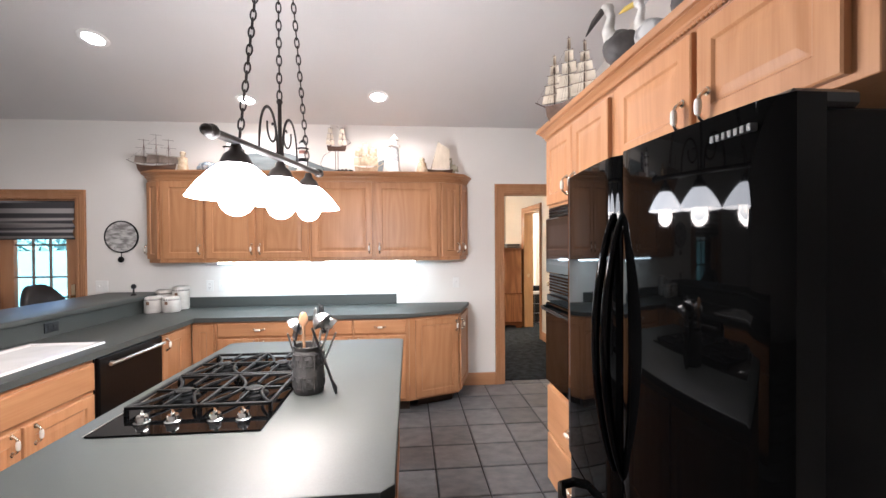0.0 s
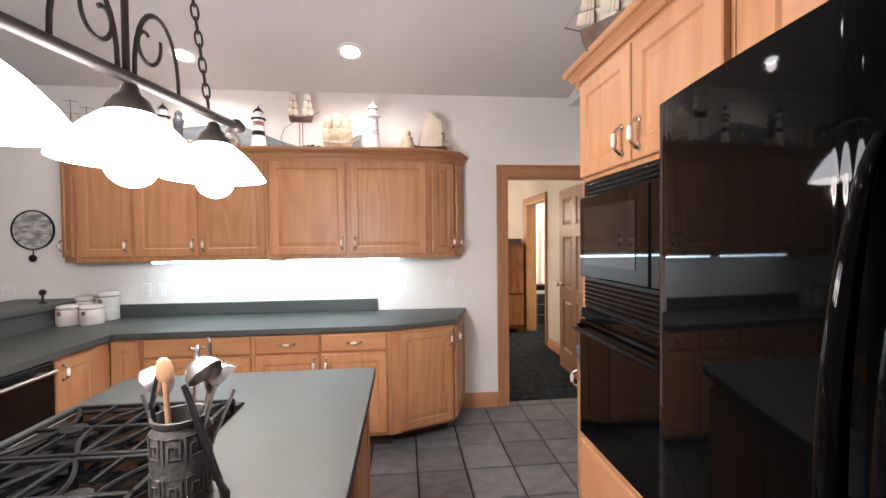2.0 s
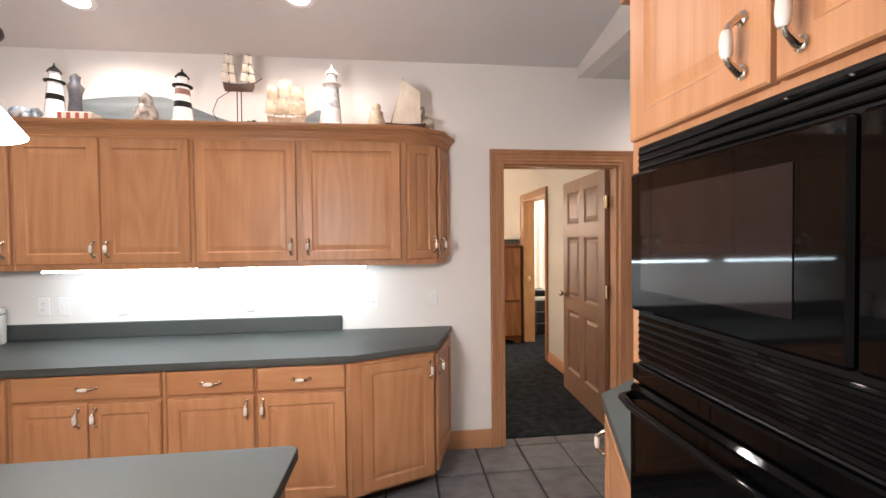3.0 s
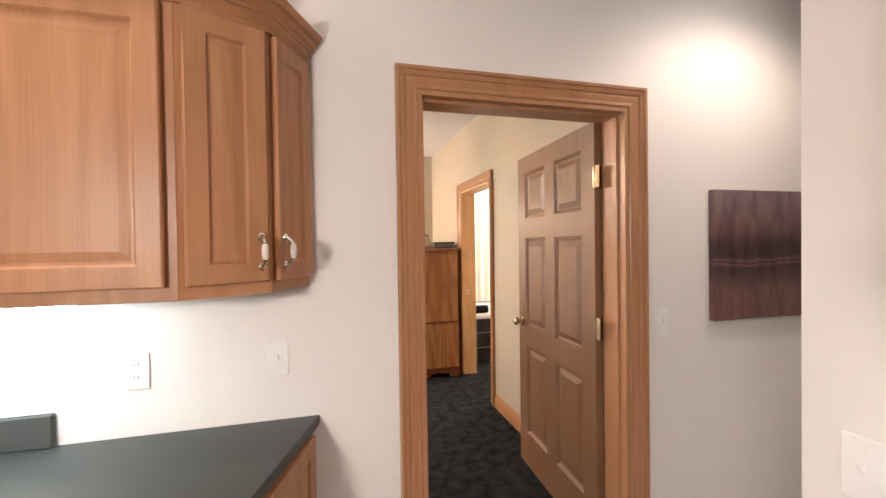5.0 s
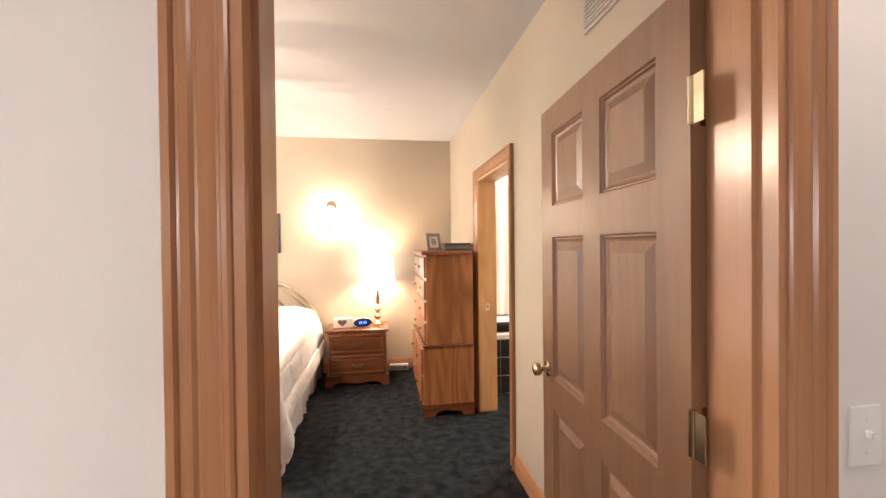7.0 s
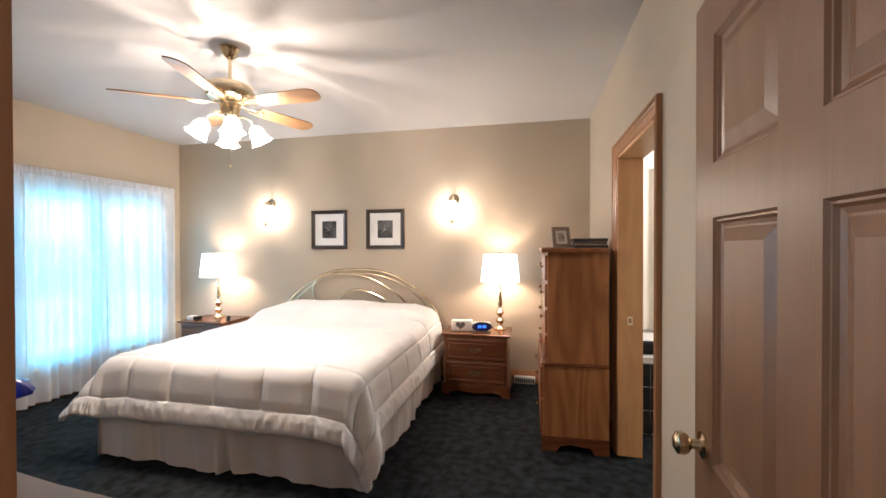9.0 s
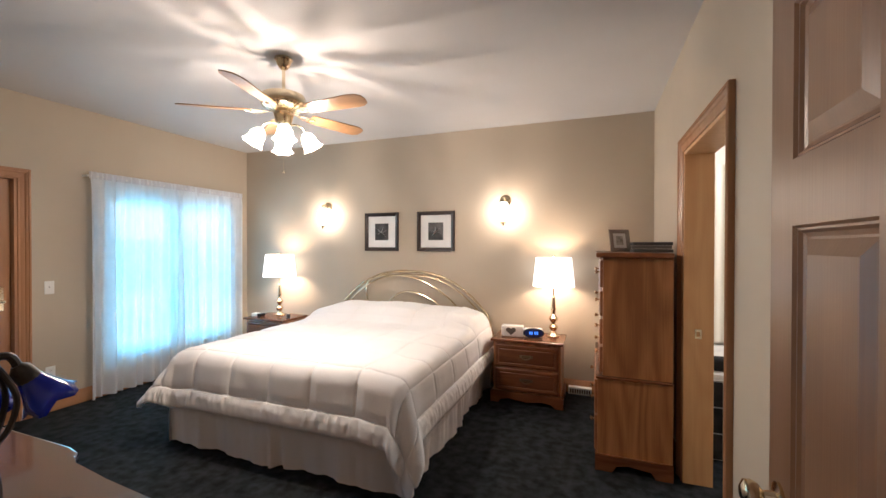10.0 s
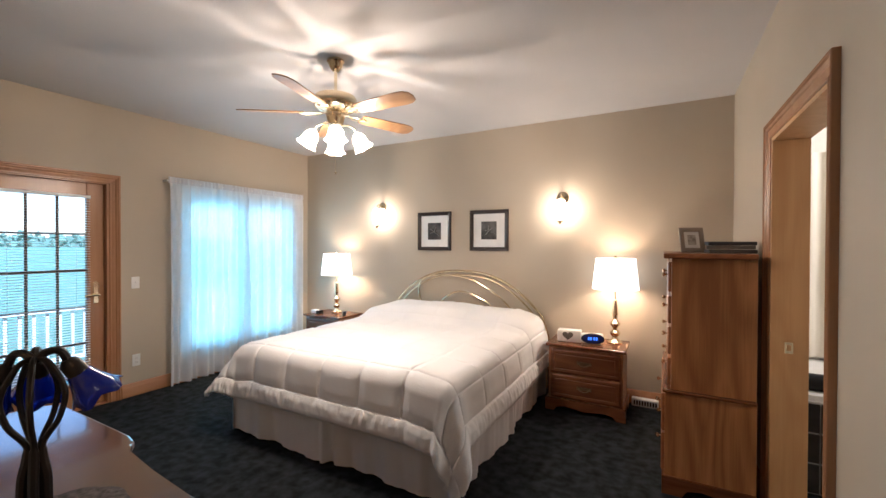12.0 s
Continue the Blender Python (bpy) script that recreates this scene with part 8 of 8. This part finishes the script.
for a in ((2.35, 2.41, 0.95, 2.1), (3.54, 3.6, 0.95, 2.1), (2.41, 3.54, 2.04, 2.1), (2.41, 3.54, 0.95, 1.01)):
    bx(bm, a[0], a[1], BY1 + 0.002, BY1 + 0.11, a[2], a[3])
part("window_frame", bm, TRIM, wb)
o = part("pane", box(2.41, 3.54, BY1 + 0.05, BY1 + 0.055, 1.01, 2.04), GLASS, wb)
o.visible_shadow = False
bm = bmesh.new()
prev = None
for k in range(101):
    u = k / 100
    col = [bm.verts.new((2.22 + 1.5 * u, BY1 - 0.05 + 0.02 * math.sin(u * 80), z)) for z in (2.2, 0.62)]
    if prev:
        bm.faces.new((prev[0], prev[1], col[1], col[0]))
    prev = col
solo("bath_curtain", bm, mat("cream bath cloth", (0.78, 0.72, 0.62), 0.9, colour2=(0.70, 0.64, 0.54), scale=(20, 20, 2)), "cream cloth curtain at the bath window", "curtain", smooth="all")

# ---- outside: deck, railing, lawn, far woods ----
DECK = wood("grey weathered deck board", (0.30, 0.27, 0.24), (0.22, 0.195, 0.17), 0, rough=0.8, coat=0.0)
dk = thing("deck", (-5.2, 7.0, -0.6), "grey weathered wooden deck outside the doors", "deck", kind="structure")
part("joists", box(-7.4, -3.15, 4.36, 12.0, -0.70, -0.60), DECK, dk)
for k in range(54):
    part("plank", box(-7.4, -3.12, 4.36 + 0.142 * k, 4.495 + 0.142 * k, -0.60, -0.565, 0.003), DECK, dk)
RAILW = mat("white railing paint", (0.74, 0.74, 0.73), 0.5, bump=0.1)
rl = thing("deck_railing", (-7.3, 8.0, -0.565), "white wooden deck railing with square balusters", "railing", kind="structure")
def rail(a, b):
    (ax, ay), (bx3, by3) = a, b
    L_ = math.hypot(bx3 - ax, by3 - ay)
    m = T((ax, ay, -0.565)) @ pose(0, 0, 0, 0, 0, math.degrees(math.atan2(by3 - ay, bx3 - ax)))
    part("top_rail", box(0, L_, -0.06, 0.06, 0.90, 0.94, 0.004), RAILW, rl, m=m)
    part("bottom_rail", box(0, L_, -0.02, 0.02, 0.08, 0.14, 0.003), RAILW, rl, m=m)
    n = int(L_ / 0.16)
    for k in range(n + 1):
        x = L_ * k / n
        if k % 11 == 0:
            part("post", box(x - 0.045, x + 0.045, -0.045, 0.045, 0, 1.02, 0.004), RAILW, rl, m=m)
        else:
            part("baluster", box(x - 0.019, x + 0.019, -0.019, 0.019, 0.14, 0.90), RAILW, rl, m=m)
rail((-7.3, 4.4), (-7.3, 12.0))
rail((-7.3, 12.0), (-3.2, 12.0))

LAWN = mat("lawn grass", (0.12, 0.22, 0.17), 0.95, colour2=(0.15, 0.26, 0.205), scale=(0.4, 0.4, 0.4), detail=8, bump=0.6, bump_scale=30)
bm = bmesh.new()
g = 12
xs = [-2500, -600, -150, -60, -25, -9, 0, 9, 25, 60, 150, 600, 2500]
vs = [[bm.verts.new((x, y, -1.25)) for x in xs] for y in xs]
for i in range(g):
    for j in range(g):
        bm.faces.new((vs[i][j], vs[i][j + 1], vs[i + 1][j + 1], vs[i + 1][j]))
setting("ground", bm, LAWN, "green lawn and meadow around the house", "ground")
LEAF = mat("tree leaves", (0.10, 0.16, 0.125), 0.9, colour2=(0.12, 0.18, 0.15), scale=(0.9, 0.9, 0.9), detail=6)
rnd = random.Random(5)
wd = bmesh.new()
for k in range(13000):
    a = radians(rnd.uniform(60, 250))
    far = rnd.uniform(420, 900)
    h = rnd.uniform(0.0, 1.0) ** 1.8
    s = rnd.uniform(2.0, 5.0) * (1.2 - 0.5 * h)
    c = Vector((far * math.cos(a), far * math.sin(a), -0.8 + h * (9.0 + 3.0 * math.sin(a * 7) + 2.0 * math.sin(a * 17))))
    q = Euler((rnd.uniform(0, 3), rnd.uniform(0, 3), rnd.uniform(0, 3))).to_matrix()
    pts = [wd.verts.new(c + q @ Vector(p) * s * rnd.uniform(0.7, 1.3)) for p in ((1, 0, 0), (-1, 0, 0), (0, 1, 0), (0, -1, 0), (0, 0, 1), (0, 0, -1))]
    for i in (0, 1):
        for j in (2, 3):
            for l in (4, 5):
                wd.faces.new((pts[i], pts[j], pts[l]))
tagged(part("far_woods", wd, LEAF), "distant belt of green trees beyond the lawn", "trees", kind="stuff")

# bar stool on the far side of the raised bar
pc = thing("bar_stool", (-3.07, 3.85, 0), "black leather bar stool with a rounded back", "bar stool")
M = T((-3.07, 3.85, 0)) @ pose(0, 0, 0, 0, 0, -90)
LEATHER = mat("black leather", (0.010, 0.009, 0.009), 0.32, colour2=(0.018, 0.016, 0.015), scale=(40, 40, 40), bump=0.5, bump_scale=180)
part("seat", box(-0.21, 0.21, -0.2, 0.22, 0.70, 0.78, 0.03, 3), LEATHER, pc, m=M, smooth=True)
bm = bmesh.new()
n = 20
rows = []
for k in range(n + 1):
    s = k / n * 2 - 1
    row = []
    for z in (0.80, 0.98, 1.17):
        zz = 0.80 + (z - 0.80) * (1 - 0.75 * abs(s) ** 2.6)
        row.append(bm.verts.new((0.25 * s, -0.22 + 0.13 * s * s - 0.10 * (z - 0.8), zz)))
    rows.append(row)
for a, b in zip(rows, rows[1:]):
    for i in range(2):
        bm.faces.new((a[i], a[i + 1], b[i + 1], b[i]))
o = part("backrest", bm, LEATHER, pc, m=M, smooth=True)
sol = o.modifiers.new("thickness", "SOLIDIFY")
sol.thickness, sol.offset = 0.05, 0.0
for x in (-0.17, 0.17):
    part("back_post", tube(bmesh.new(), [(x, -0.18, 0.72), (x, -0.19, 0.86)], 0.014, 8), IRON, pc, m=M)
    for y in (-0.17, 0.19):
        part("leg", tube(bmesh.new(), [(x * 1.15, y * 1.15, 0.0), (x, y, 0.71)], 0.016, 8), IRON, pc, m=M)
part("foot_ring", tube(bmesh.new(), [(0.20 * math.cos(q), 0.01 + 0.20 * math.sin(q), 0.25) for q in [2 * math.pi * i / 20 for i in range(20)]], 0.009, 8, closed=True), IRON, pc, m=M, smooth=True)
